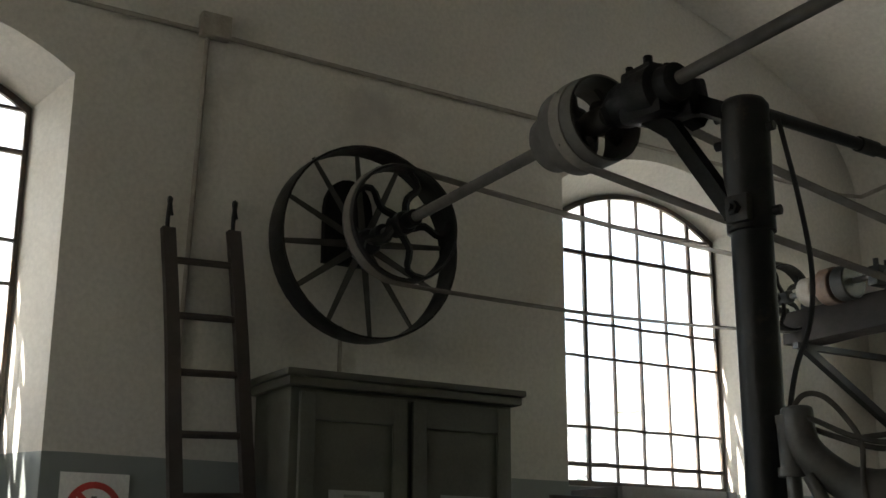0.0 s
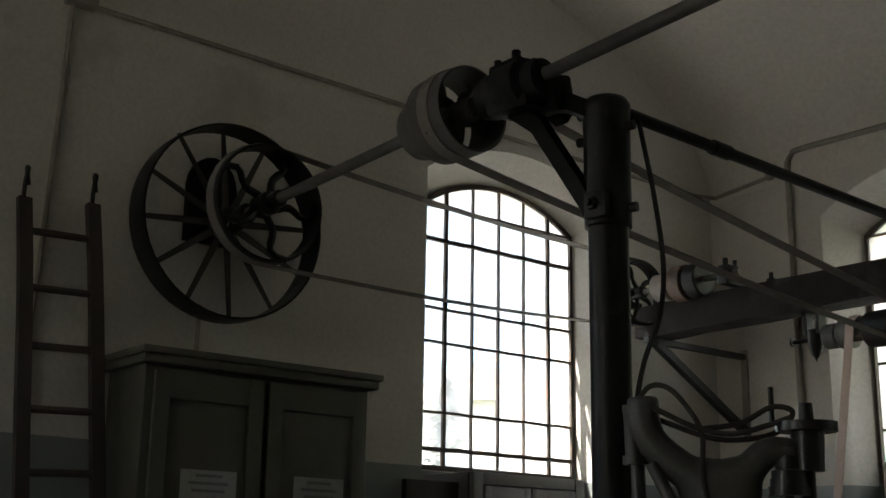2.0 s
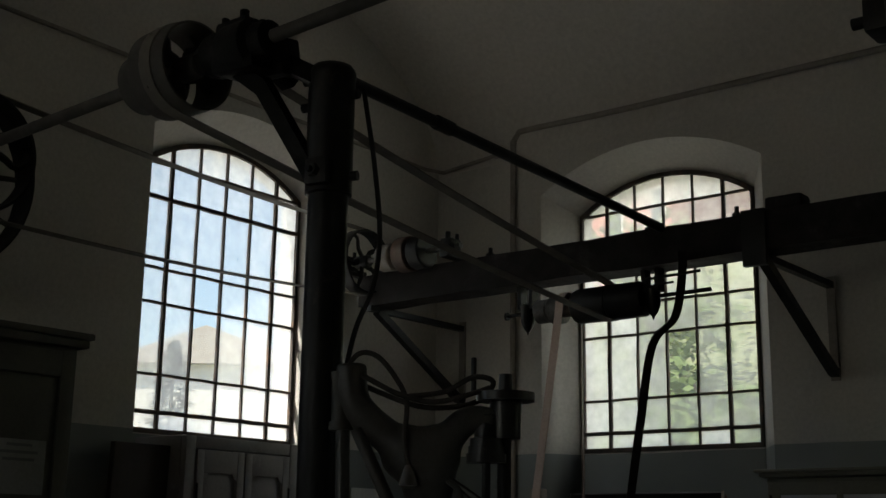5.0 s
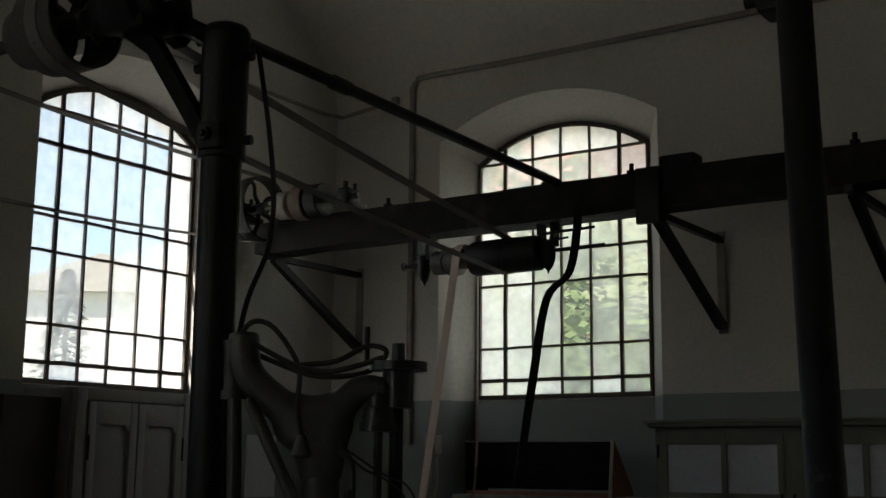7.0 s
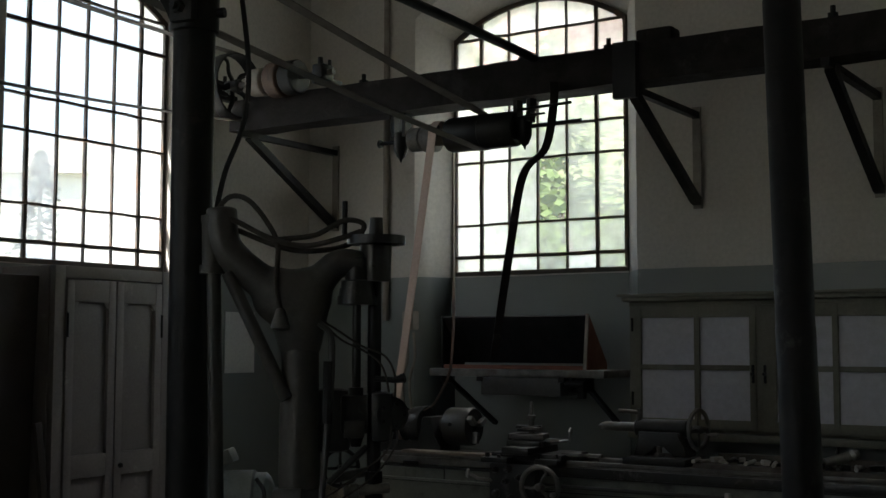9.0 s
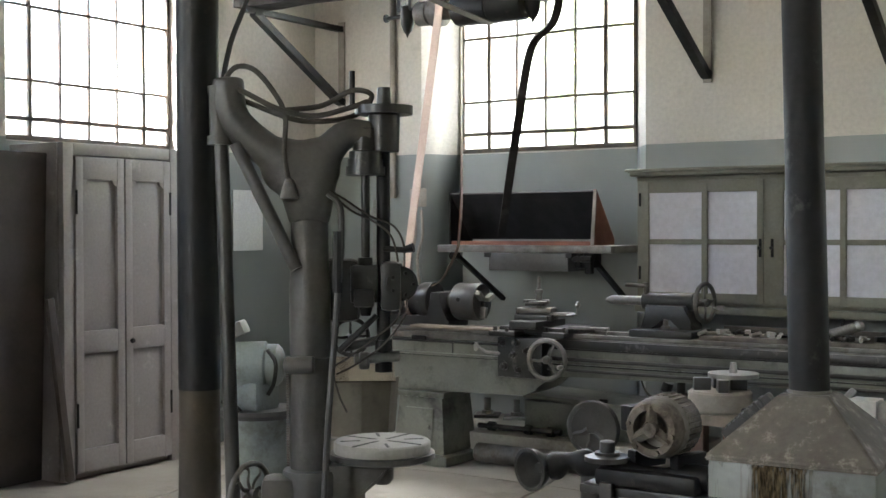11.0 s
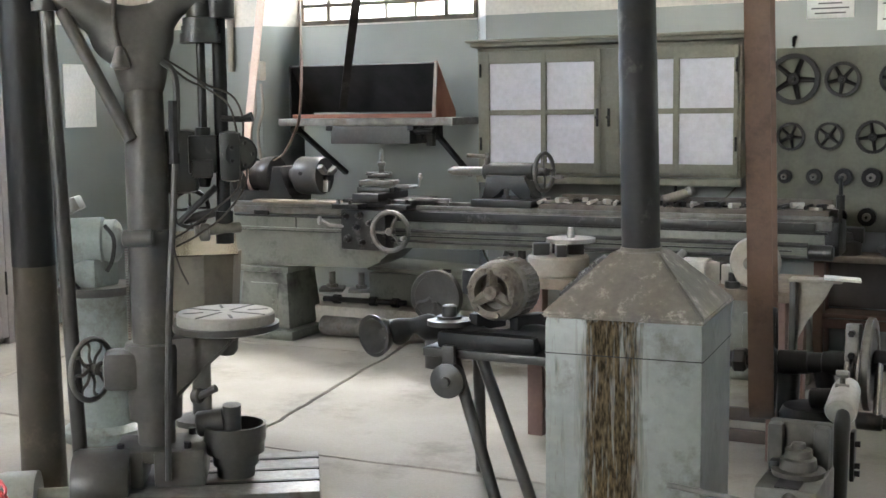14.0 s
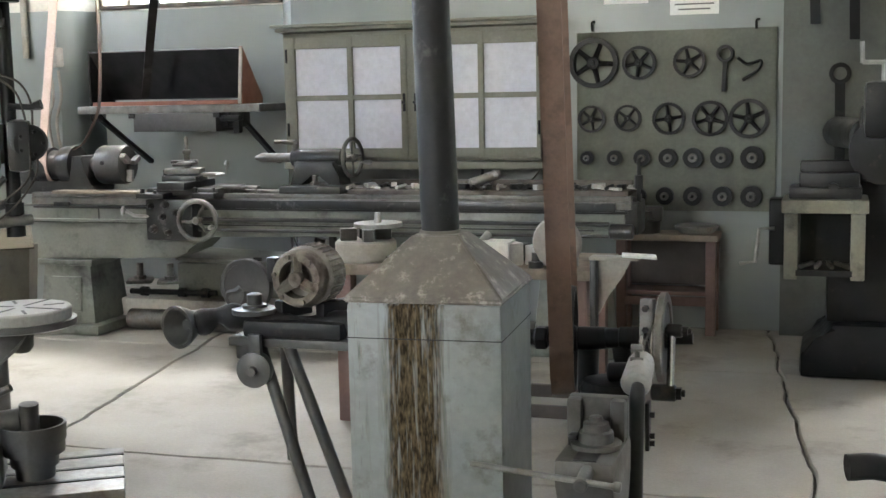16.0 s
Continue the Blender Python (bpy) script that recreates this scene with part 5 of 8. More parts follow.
for x, z0, z1, rr_ in ((0.06, 1.60, 0.75, 0.06), (0.13, 2.30, 1.85, 0.0), (-0.10, 2.25, 1.95, 0.05), (0.55, 2.1, 1.55, 0.0)):
    bm = bmesh.new()
    strap(bm, [(x, 8.03, z0), (x + 0.01, 8.03, z1)], (1, 0, 0), 0.06, 0.018)
    if rr_:
        wheel_rim(bm, (x, 8.03, z0 + rr_ * .8), (0, 1, 0), rr_ * 1.1, 0.02, rr_ * .45, 24)
    single("wall_spanner", bm, M_IRON, "long dark spanner hung on the pilaster", "spanner", group="spanners on the wall")
bm = bmesh.new()
box(bm, (0.35, YB - 0.07, 2.35), (1.26, 0.14, 4.7))
tagged(new("pilaster", solid("pilaster", bm, M_PILASTER)), "shallow projection of the wall, its shade put into a dark drab colour", "wall", kind="structure")
for x, z, w, h in ((-0.84, 2.14, 0.31, 0.19), (-1.28, 2.22, 0.29, 0.18)):
    s = thing("paper_notice", (x, YB, z - h / 2), "white printed paper notice pinned to the wall", "notice", "wall notices")
    bm = bmesh.new()
    box(bm, (x, YB - 0.004, z), (w, 0.004, h))
    part("sheet", bm, M_PAPER, s)
    for k in range(5):
        bm = bmesh.new()
        box(bm, (x, YB - 0.0075, z + h * .36 - k * h * .17), (w * (0.8 - 0.15 * (k % 3)), 0.002, h * .05))
        part("printed_line", bm, M_INK, s)

# ---- lathe ----
M_DKIRON = mat("oiled_dark_casting", (0.036, 0.036, 0.034), 0.32, metal=0.1, col2=(0.015, 0.015, 0.015), scale=9, fine=50, stain=(0.14, 0.135, 0.125), stain_scale=6, stain_amount=0.15)
lathe = thing("lathe", (-3.2, 7.35, 0), "long green-grey belt-driven metal lathe", "lathe")
BY0, BY1 = 7.15, 7.55
bm = bmesh.new()
box(bm, (-3.13, 7.35, 0.905), (4.1, 0.36, 0.05), bev=0.008)
bed_top = part("bed_top", bm, M_DUSTY, lathe, "worn steel bed top")
for y in (7.20, 7.50):
    bm = bmesh.new()
    box(bm, (-3.13, y, 0.945), (4.1, 0.05, 0.03), bev=0.006)
    part("bed_way", bm, M_DUSTY, bed_top)
bm = bmesh.new()
prism(bm, [(-5.30, 0.50), (-4.10, 0.53), (-4.0, 0.57), (-3.92, 0.66), (-3.8, 0.69), (-1.12, 0.72), (-1.12, 0.875), (-5.30, 0.875)], 0.34, Matrix(((1, 0, 0, 0), (0, 0, -1, 7.52), (0, 1, 0, 0), (0, 0, 0, 1))), 0.012)
part("bed", bm, M_GREEN, lathe)
bm = bmesh.new()
box(bm, (-3.13, 7.17, 0.775), (4.1, 0.03, 0.02), bev=0.006)
part("bed_moulding", bm, M_GREEN, lathe)
for c_, d_ in (((-4.70, 7.176, 0.762), (1.15, 0.006, 0.006)), ((-4.66, 7.176, 0.83), (0.006, 0.006, 0.09)), ((-2.6, 7.176, 0.757), (2.6, 0.006, 0.008))):
    bm = bmesh.new()
    box(bm, c_, d_)
    part("bed_seam", bm, M_DKIRON, lathe)
# shadow groove under the overhanging bed top, put in as a dark strip
bm = bmesh.new()
box(bm, (-3.13, 7.164, 0.864), (4.06, 0.012, 0.016), bev=0.003)
part("bed_edge", bm, M_DKIRON, lathe, "dark strip below the ways, the groove's shade put in as colour")
for x in (-4.93, -1.45):
    bm = bmesh.new()
    box(bm, (x, 7.36, 0.28), (0.44, 0.44, 0.42), bev=0.02, taper=(0.82, 0.85))
    leg = part("pedestal", bm, M_GREEN, lathe)
    bm = bmesh.new()
    box(bm, (x, 7.36, 0.035), (0.56, 0.56, 0.07), bev=0.02)
    part("foot", bm, M_GREEN, leg)
    bm = bmesh.new()
    box(bm, (x, 7.35, 0.485), (0.42, 0.40, 0.04), bev=0.01)
    part("cap", bm, M_GREEN, leg)
    bm = bmesh.new()
    box(bm, (x, 7.155, 0.27), (0.24, 0.03, 0.24), pose(0, 0, 0, -5, 0, 0), bev=0.012)
    rod(bm, (x + 0.09, 7.12, 0.26), (x + 0.09, 7.16, 0.26), 0.018, seg=8)
    part("hatch", bm, M_GREEN, leg)
bm = bmesh.new()
rod(bm, (-3.9, 7.12, 0.80), (-1.2, 7.12, 0.80), 0.014, seg=8)
part("lead_screw", bm, M_GREY, lathe)
bm = bmesh.new()
rod(bm, (-3.9, 7.12, 0.73), (-1.2, 7.12, 0.73), 0.011, seg=8)
part("feed_rod", bm, M_GREY, lathe)
hs = [(-5.36, 0.94), (-4.74, 0.94), (-4.74, 1.0), (-4.80, 1.05), (-4.82, 1.2), (-4.90, 1.2), (-4.92, 1.02), (-5.24, 1.02), (-5.26, 1.2), (-5.34, 1.2)]
bm = bmesh.new()
prism(bm, hs, 0.26, Matrix(((1, 0, 0, 0), (0, 0, -1, 7.51), (0, 1, 0, 0), (0, 0, 0, 1))), 0.012)
part("headstock", bm, M_DKIRON, lathe)
bm = bmesh.new()
rev(bm, (-5.22, HY, HZ), X, [(0, 0.04), (0, 0.12), (0.09, 0.12), (0.09, 0.10), (0.18, 0.10), (0.18, 0.125), (0.22, 0.13), (0.26, 0.135), (0.28, 0.13), (0.28, 0.04)], 32)
part("cone_pulley", bm, M_DKIRON, lathe)
bm = bmesh.new()
rev(bm, (-4.84, HY, HZ), X, [(0, 0.05), (0.06, 0.05), (0.08, 0.07), (0.10, 0.07), (0.10, 0.125), (0.115, 0.132), (0.28, 0.132), (0.295, 0.125), (0.295, 0.04), (0.27, 0.035)], 36)
ch = part("chuck", bm, M_GREY, lathe)
for k in range(3):
    a = k * math.tau / 3 + 0.4
    bm = bmesh.new()
    box(bm, (-4.53, HY + 0.075 * math.cos(a), HZ + 0.075 * math.sin(a)), (0.05, 0.08, 0.035), pose(0, 0, 0, math.degrees(a), 0, 0), bev=0.005)
    part("jaw", bm, M_STEEL, ch)
bm = bmesh.new()
rod(bm, (-4.66, HY - 0.125, HZ + 0.02), (-4.66, HY - 0.136, HZ + 0.02), 0.015, seg=12)
part("key_hole", bm, M_IRON, ch)
bm = bmesh.new()
box(bm, (-4.62, 7.2, 0.965), (0.75, 0.12, 0.02), bev=0.004)
part("bed_board", bm, M_WOOD, lathe, "wooden board laid on the ways")
# carriage
bm = bmesh.new()
box(bm, (-4.05, 7.10, 0.80), (0.34, 0.12, 0.27), bev=0.015)
ap = part("apron", bm, M_DKIRON, lathe)
rl = random.Random(8)
for dx, dz, q in ((-0.10, 0.09, .02), (0.0, 0.10, .026), (0.08, 0.05, .022), (-0.09, -0.06, .028), (0.02, -0.08, .02), (-0.02, 0.02, .022), (0.12, -0.07, .016)):
    bm = bmesh.new()
    rev(bm, (-4.07 + dx, 7.045, 0.80 + dz), (0, -1, 0), [(0, q), (0.02, q), (0.03, q * .6), (0.05, q * .6), (0.055, q * .3)], 12)
    part("knob", bm, M_GREY, ap)
bm = bmesh.new()
sweep(bm, [(-4.2, 7.05, 0.82), (-4.28, 7.0, 0.83), (-4.33, 6.98, 0.86)], 0.012, 6)
rev(bm, (-4.35, 6.98, 0.83), (0.1, 0, 1), [(0, 0), (0.01, .014), (0.04, .018), (0.06, .01), (0.065, 0)], 10)
part("lever", bm, M_STEEL, ap)


def handwheel(parent, c, d, r, arms, material, bend=0.3, rim=0.016, handle=True):
    c, d = Vector(c), Vector(d).normalized()
    _, a, b = axes(d)
    bm = bmesh.new()
    sweep(bm, [c + (a * math.cos(k * math.tau / 32) + b * math.sin(k * math.tau / 32)) * r for k in range(32)], rim, 8, closed=True)
    w = part("handwheel", bm, material, parent)
    bm = bmesh.new()
    rev(bm, c - d * 0.03, d, [(0, r * .2), (0.05, r * .22), (0.06, r * .15)], 14)
    part("hub", bm, material, w)
    for k in range(arms):
        bm = bmesh.new()
        spoke(bm, c, d, r * .15, r, k * math.tau / arms, bend, r * .2, 0.016)
        part("spoke", bm, material, w)
    if handle:
        bm = bmesh.new()
        p = c - a * r * 0.9 + b * r * .3
        rev(bm, p, d, [(0, .008), (0.02, .008), (0.025, .014), (0.07, .016), (0.08, .008)], 10)
        part("handle", bm, M_STEEL, w)
    return w


handwheel(lathe, (-3.81, 6.98, 0.805), (0.1, -1, 0), 0.125, 3, M_DUSTY, 0.25, 0.017)
bm = bmesh.new()
box(bm, (-3.98, 7.3, 0.975), (0.52, 0.40, 0.05), bev=0.012)
part("saddle", bm, M_DKIRON, lathe)
bm = bmesh.new()
box(bm, (-4.0, 7.2, 1.02), (0.20, 0.42, 0.05), bev=0.01)
box(bm, (-4.02, 7.22, 1.06), (0.26, 0.18, 0.04), pose(0, 0, 0, 0, 0, 12), bev=0.008)
part("cross_slide", bm, M_DKIRON, lathe)
bm = bmesh.new()
box(bm, (-4.02, 7.22, 1.105), (0.24, 0.14, 0.035), pose(0, 0, 0, 0, 0, 12), bev=0.008)
box(bm, (-3.84, 7.25, 1.08), (0.16, 0.05, 0.025), pose(0, 0, 0, 0, 0, 12), bev=0.006)
part("top_slide", bm, M_DUSTY, lathe)
bm = bmesh.new()
rev(bm, (-4.0, 7.22, 1.12), (0, 0, 1), [(0, 0.02), (0.03, 0.02), (0.03, 0.07), (0.045, 0.07), (0.05, 0.02), (0.09, 0.02), (0.10, 0.028), (0.12, 0.028), (0.125, 0.013), (0.20, 0.013), (0.21, 0.006)], 14)
part("tool_post", bm, M_DUSTY, lathe)
bm = bmesh.new()
sweep(bm, [(-3.78, 7.2, 1.08), (-3.70, 7.18, 1.09), (-3.69, 7.18, 1.14)], 0.009, 6)
rev(bm, (-3.69, 7.18, 1.13), (0, 0, 1), [(0, 0.01), (0.02, 0.018), (0.04, 0.01), (0.045, 0)], 10)
part("slide_crank", bm, M_STEEL, lathe)
bm = bmesh.new()
box(bm, (-3.62, 7.2, 1.0), (0.28, 0.04, 0.02), bev=0.004)
rod(bm, (-3.5, 7.2, 0.96), (-3.5, 7.2, 1.01), 0.008, seg=8)
part("stop_bar", bm, M_DUSTY, lathe)
# tailstock
bm = bmesh.new()
box(bm, (-3.12, 7.36, 0.985), (0.42, 0.36, 0.05), bev=0.01)
prism(bm, [(-3.32, 1.0), (-3.22, 1.0), (-3.20, 1.05), (-3.16, 1.09), (-3.10, 1.09), (-3.06, 1.05), (-3.04, 1.0), (-2.93, 1.0), (-2.98, 1.06), (-3.0, 1.16), (-3.28, 1.16), (-3.27, 1.06)], 0.16, Matrix(((1, 0, 0, 0), (0, 0, -1, 7.46), (0, 1, 0, 0), (0, 0, 0, 1))), 0.015)
ts = part("tailstock", bm, M_DKIRON, lathe)
bm = bmesh.new()
rod(bm, (-3.32, 7.38, 1.18), (-2.96, 7.38, 1.18), 0.056, seg=20, bev=0.01)
part("barrel", bm, M_DKIRON, ts)
bm = bmesh.new()
rod(bm, (-3.13, 7.30, 1.0), (-3.13, 7.30, 1.07), 0.018, seg=8)
rod(bm, (-3.13, 7.30, 1.01), (-3.13, 7.30, 1.03), 0.032, seg=6)
part("clamp_bolt", bm, M_DUSTY, ts)
bm = bmesh.new()
rev(bm, (-3.58, 7.38, 1.18), X, [(0, 0.012), (0.04, 0.03), (0.26, 0.03)], 16)
part("quill", bm, M_DUSTY, ts)
bm = bmesh.new()
rod(bm, (-3.29, 7.36, 1.2), (-3.29, 7.36, 1.30), 0.018, seg=10)
rod(bm, (-3.42, 7.33, 1.285), (-3.27, 7.36, 1.275), 0.014, seg=10)
part("clamp_lever", bm, M_DUSTY, ts)
handwheel(ts, (-2.90, 7.38, 1.18), (1, -0.15, 0), 0.12, 4, M_DUSTY, 0.2, 0.014)
# more of the carriage: gibs, clamp plates, stop screws and a dark rail along the bed
bm = bmesh.new()
box(bm, (-2.62, 7.158, 0.895), (2.9, 0.02, 0.055), bev=0.004)
part("bed_front_rail", bm, M_DKIRON, lathe, "oily dark front rail of the bed")
for x, y, w_ in ((-4.15, 7.08, 0.20), (-3.80, 7.12, 0.16)):
    bm = bmesh.new()
    box(bm, (x, y, 0.957), (w_, w_, 0.033), bev=0.006)
    part("carriage_wing", bm, M_DKIRON, lathe)
for x, y, z, r_, h_ in ((-4.22, 7.02, 0.972, 0.016, 0.03), (-4.12, 7.0, 0.972, 0.014, 0.022), (-3.86, 7.06, 0.975, 0.016, 0.035), (-3.75, 7.1, 0.975, 0.012, 0.03), (-3.90, 7.15, 1.045, 0.012, 0.03), (-4.12, 7.14, 1.08, 0.012, 0.04)):
    bm = bmesh.new()
    rod(bm, (x, y, z), (x, y, z + h_), r_, seg=6)
    part("bolt", bm, M_DKIRON, lathe)
bm = bmesh.new()
box(bm, (-4.02, 7.22, 1.165), (0.17, 0.06, 0.02), pose(0, 0, 0, 0, 0, 20), bev=0.005)
box(bm, (-4.02, 7.22, 1.145), (0.13, 0.11, 0.02), pose(0, 0, 0, 0, 0, 12), bev=0.005)
part("tool_holder", bm, M_DKIRON, lathe)
bm = bmesh.new()
box(bm, (-4.93, 7.155, 0.885), (0.12, 0.012, 0.03), bev=0.003)
part("maker_plate", bm, M_IRON, lathe)
# board with small tools on the ways
M_GREYWOOD = mat("oily_grey_wood", (0.15, 0.13, 0.112), 0.75, col2=(0.085, 0.073, 0.062), scale=6, fine=45, bump=0.35, stain=(0.05, 0.043, 0.037), stain_scale=5, stain_amount=0.4)
bm = bmesh.new()
box(bm, (-1.98, 7.36, 0.975), (1.76, 0.36, 0.03), bev=0.006)
tb = part("tool_board", bm, M_GREYWOOD, lathe, "wooden board with scattered small tools on the bed")
bm = bmesh.new()
box(bm, (-1.98, 7.53, 1.0), (1.7, 0.02, 0.06), bev=0.004)
part("back_lip", bm, M_GREYWOOD, tb)
rt = random.Random(4)
M_PALE = mat("pale_dusty_tool_steel", (0.58, 0.56, 0.52), 0.5, metal=0.1, col2=(0.40, 0.385, 0.36), scale=12)
for k in range(44):
    x = -2.84 + k * 0.040 + rt.uniform(-.012, .012)
    kind, y, turn = k % 4, 7.33 + rt.uniform(-.09, .09), rt.uniform(-55, 55)
    bm = bmesh.new()
    z = 0.991
    if kind == 0:
        rod(bm, (x, y - 0.11, z + 0.013), (x + rt.uniform(-.06, .09), y + 0.09, z + 0.014), 0.012, seg=8)
    elif kind == 1:
        box(bm, (x, y, z + 0.009), (0.026, 0.17, 0.016), pose(0, 0, 0, 0, 0, turn), bev=0.003)
    elif kind == 2:
        box(bm, (x, y, z + 0.016), (0.036, 0.08, 0.032), pose(0, 0, 0, 0, 0, turn), bev=0.005)
    else:
        box(bm, (x, y, z + 0.006), (0.016, 0.13, 0.011), pose(0, 0, 0, 0, 0, turn), bev=0.002)
        rod(bm, (x, y, z + 0.002), (x, y, z + 0.024), 0.016, seg=6)
    single("lathe_tool", bm, rt.choice((M_PALE, M_PALE, M_DKIRON, M_IRON)), "small dusty lathe tool lying on the board", "tool", group="tools on the lathe board")
bm = bmesh.new()
rod(bm, (-2.10, 7.30, 1.02), (-1.98, 7.40, 1.06), 0.03, seg=12, bev=0.006)
rev(bm, (-1.98, 7.40, 1.06), (0.1, 0.1, 0.05), [(0, 0.02), (0.02, 0.035), (0.05, 0.03), (0.06, 0)], 12)
single("steel_bar_end", bm, M_STEEL, "bright steel bar end lying on the lathe board", "tool")
bm = bmesh.new()
box(bm, (-1.10, 7.32, 0.83), (0.12, 0.26, 0.20), bev=0.02)
rod(bm, (-1.2, 7.12, 0.76), (-1.06, 7.12, 0.76), 0.045, seg=12, bev=0.008)
rod(bm, (-1.05, 7.25, 0.92), (-1.05, 7.25, 1.18), 0.012, seg=8)
rod(bm, (-1.05, 7.25, 1.0), (-1.05, 7.25, 1.08), 0.024, seg=8)
part("end_bracket", bm, M_DKIRON, lathe)
# low clutter behind and under the lathe
bm = bmesh.new()
box(bm, (-3.86, 7.85, 0.312), (1.0, 0.4, 0.235), bev=0.012)
bx = thing("steel_box", (-3.86, 7.85, 0.194), "low grey-green steel box under the lathe", "box")
part("body", bm, M_GREEN, bx)
bm = bmesh.new()
box(bm, (-3.83, 7.84, 0.45), (1.05, 0.44, 0.03), pose(0, 0, 0, 1.5, 2.0, 0), bev=0.006)
part("lid", bm, M_GREEN, bx)
bm = bmesh.new()
box(bm, (-3.73, 7.64, 0.40), (0.06, 0.02, 0.16), bev=0.004)
part("hasp", bm, M_IRON, bx)
# pale concrete, made paler to stand in for window light missing under the lathe
M_PLINTH = mat("lit_pale_concrete", (0.50, 0.48, 0.44), 0.85, col2=(0.36, 0.34, 0.31), scale=3, fine=40, stain=(0.2, 0.185, 0.16), stain_scale=4, stain_amount=0.4)
for x, y in ((-4.98, 8.16), (-4.73, 8.18)):
    bm = bmesh.new()
    box(bm, (x, y, 0.206), (0.19, 0.20, 0.025), pose(0, 0, 0, 0, 0, 25), bev=0.004)
    rod(bm, (x, y, 0.21), (x, y, 0.34), 0.026, seg=10)
    rod(bm, (x, y, 0.216), (x, y, 0.245), 0.045, seg=6)
    single("bolt_plate", bm, M_DUSTY, "dark plate with an upright bolt", "machine part", group="bolt plates under the lathe")
bm = bmesh.new()
box(bm, (-4.10, 7.93, 0.097), (2.0, 0.88, 0.194), bev=0.02)
single("plinth", bm, M_PLINTH, "low pale concrete plinth behind the lathe", "plinth")
bm = bmesh.new()
rod(bm, (-4.6, 7.40, 0.07), (-3.35, 7.40, 0.07), 0.07, seg=16, bev=0.01)
single("floor_pipe", bm, M_DUSTY, "thick grey pipe lying on the floor", "pipe")
bm = bmesh.new()
rod(bm, (-4.68, 7.55, 0.234), (-4.02, 7.57, 0.234), 0.02, seg=10)
for x in (-4.60, -4.30, -4.12):
    rod(bm, (x, 7.56, 0.234), (x + 0.05, 7.56, 0.234), 0.034, seg=8)
single("loose_spindle", bm, M_IRON, "loose dark spindle lying on the plinth", "machine part")
gd = thing("gear_guard", (-3.35, 6.7, 0), "half-round cast gear guard standing on the floor", "machine part")
bm = bmesh.new()
wheel_rim(bm, (-3.35, 6.72, 0.44), (0, 1, 0), 0.17, 0.05, 0.03, 40)
part("rim", bm, M_GREY, gd)
bm = bmesh.new()
rod(bm, (-3.35, 6.70, 0.44), (-3.35, 6.76, 0.44), 0.145, seg=36)
rod(bm, (-3.35, 6.74, 0), (-3.35, 6.74, 0.3), 0.09, seg=10)
part("disc", bm, M_GREY, gd)
for a in (0.3, 1.3, 2.3):
    bm = bmesh.new()
    spoke(bm, (-3.35, 6.70, 0.44), (0, -1, 0), 0.03, 0.15, a, 0.2, 0.04, 0.02)
    part("rib", bm, M_GREY, gd)

bm = bmesh.new()
sweep(bm, curve([(-3.45, 7.60, 0.68), (-3.40, 7.62, 0.55), (-3.28, 7.62, 0.50), (-3.14, 7.62, 0.52), (-3.06, 7.62, 0.62), (-3.04, 7.60, 0.70)]), 0.008, 6)
single("hanging_wire_loop", bm, M_CABDARK, "loop of wire hanging under the lathe bed", "wire")
bm = bmesh.new()
box(bm, (-3.30, 7.86, 0.51), (0.20, 0.14, 0.06), pose(0, 0, 0, 0, 0, 20), bev=0.01)
rod(bm, (-3.24, 7.82, 0.54), (-3.24, 7.82, 0.64), 0.03, seg=10)
rod(bm, (-3.36, 7.84, 0.54), (-3.34, 7.84, 0.60), 0.04, seg=10)
single("small_fitting", bm, M_DKIRON, "small dark iron fitting on the steel box", "machine part")

# ---- electrical box on the corner wall ----
eb = thing("switch_box", (-5.62, YB, 1.7), "drab painted switch box with cables", "switch box")
bm = bmesh.new()
box(bm, (-5.62, YB - 0.05, 1.90), (0.11, 0.09, 0.15), bev=0.012)
rod(bm, (-5.62, YB - 0.05, 1.97), (-5.62, YB - 0.05, 2.04), 0.022, seg=10)
part("box", bm, M_PIPE, eb)
for dx in (-0.04, 0.03):
    bm = bmesh.new()
    sweep(bm, curve([(-5.62 + dx, YB - 0.05, 1.8), (-5.60 + dx, YB - 0.06, 1.6), (-5.66 + dx, YB - 0.05, 1.4), (-5.62 + dx, YB - 0.05, 1.1)]), 0.012, 6)
    part("cable", bm, M_PIPE, eb)

# ---- side table under the gear board ----
tbl = thing("work_table", (-0.98, 7.85, 0), "rough red-brown wooden work table below the gears", "table")
bm = bmesh.new()
box(bm, (-0.985, 8.05, 0.63), (0.66, 0.28, 0.04), bev=0.006)
part("tabletop", bm, M_WOOD, tbl)
for x in (-1.27, -0.70):
    for y in (7.955, 8.15):
        bm = bmesh.new()
        box(bm, (x, y, 0.305), (0.065, 0.06, 0.61), bev=0.006)
        part("leg", bm, M_REDWOOD, tbl)
bm = bmesh.new()
box(bm, (-0.985, 7.94, 0.22), (0.52, 0.03, 0.06), bev=0.005)
part("stretcher", bm, M_REDWOOD, tbl)
bm = bmesh.new()
box(bm, (-0.985, 8.05, 0.27), (0.52, 0.24, 0.025), bev=0.005)
part("shelf", bm, M_REDWOOD, tbl)
bm = bmesh.new()
box(bm, (-0.985, 8.13, 0.45), (0.50, 0.02, 0.30))
part("back_panel", bm, M_BROWN, tbl)
bm = bmesh.new()
rev(bm, (-0.80, 8.04, 0.651), (0, 0, 1), [(0, 0.10), (0.03, 0.135), (0.05, 0.14), (0.055, 0.13), (0.06, 0)], 32)
single("round_plate", bm, M_DUSTY, "round steel plate lying on the work table", "plate")
bm = bmesh.new()
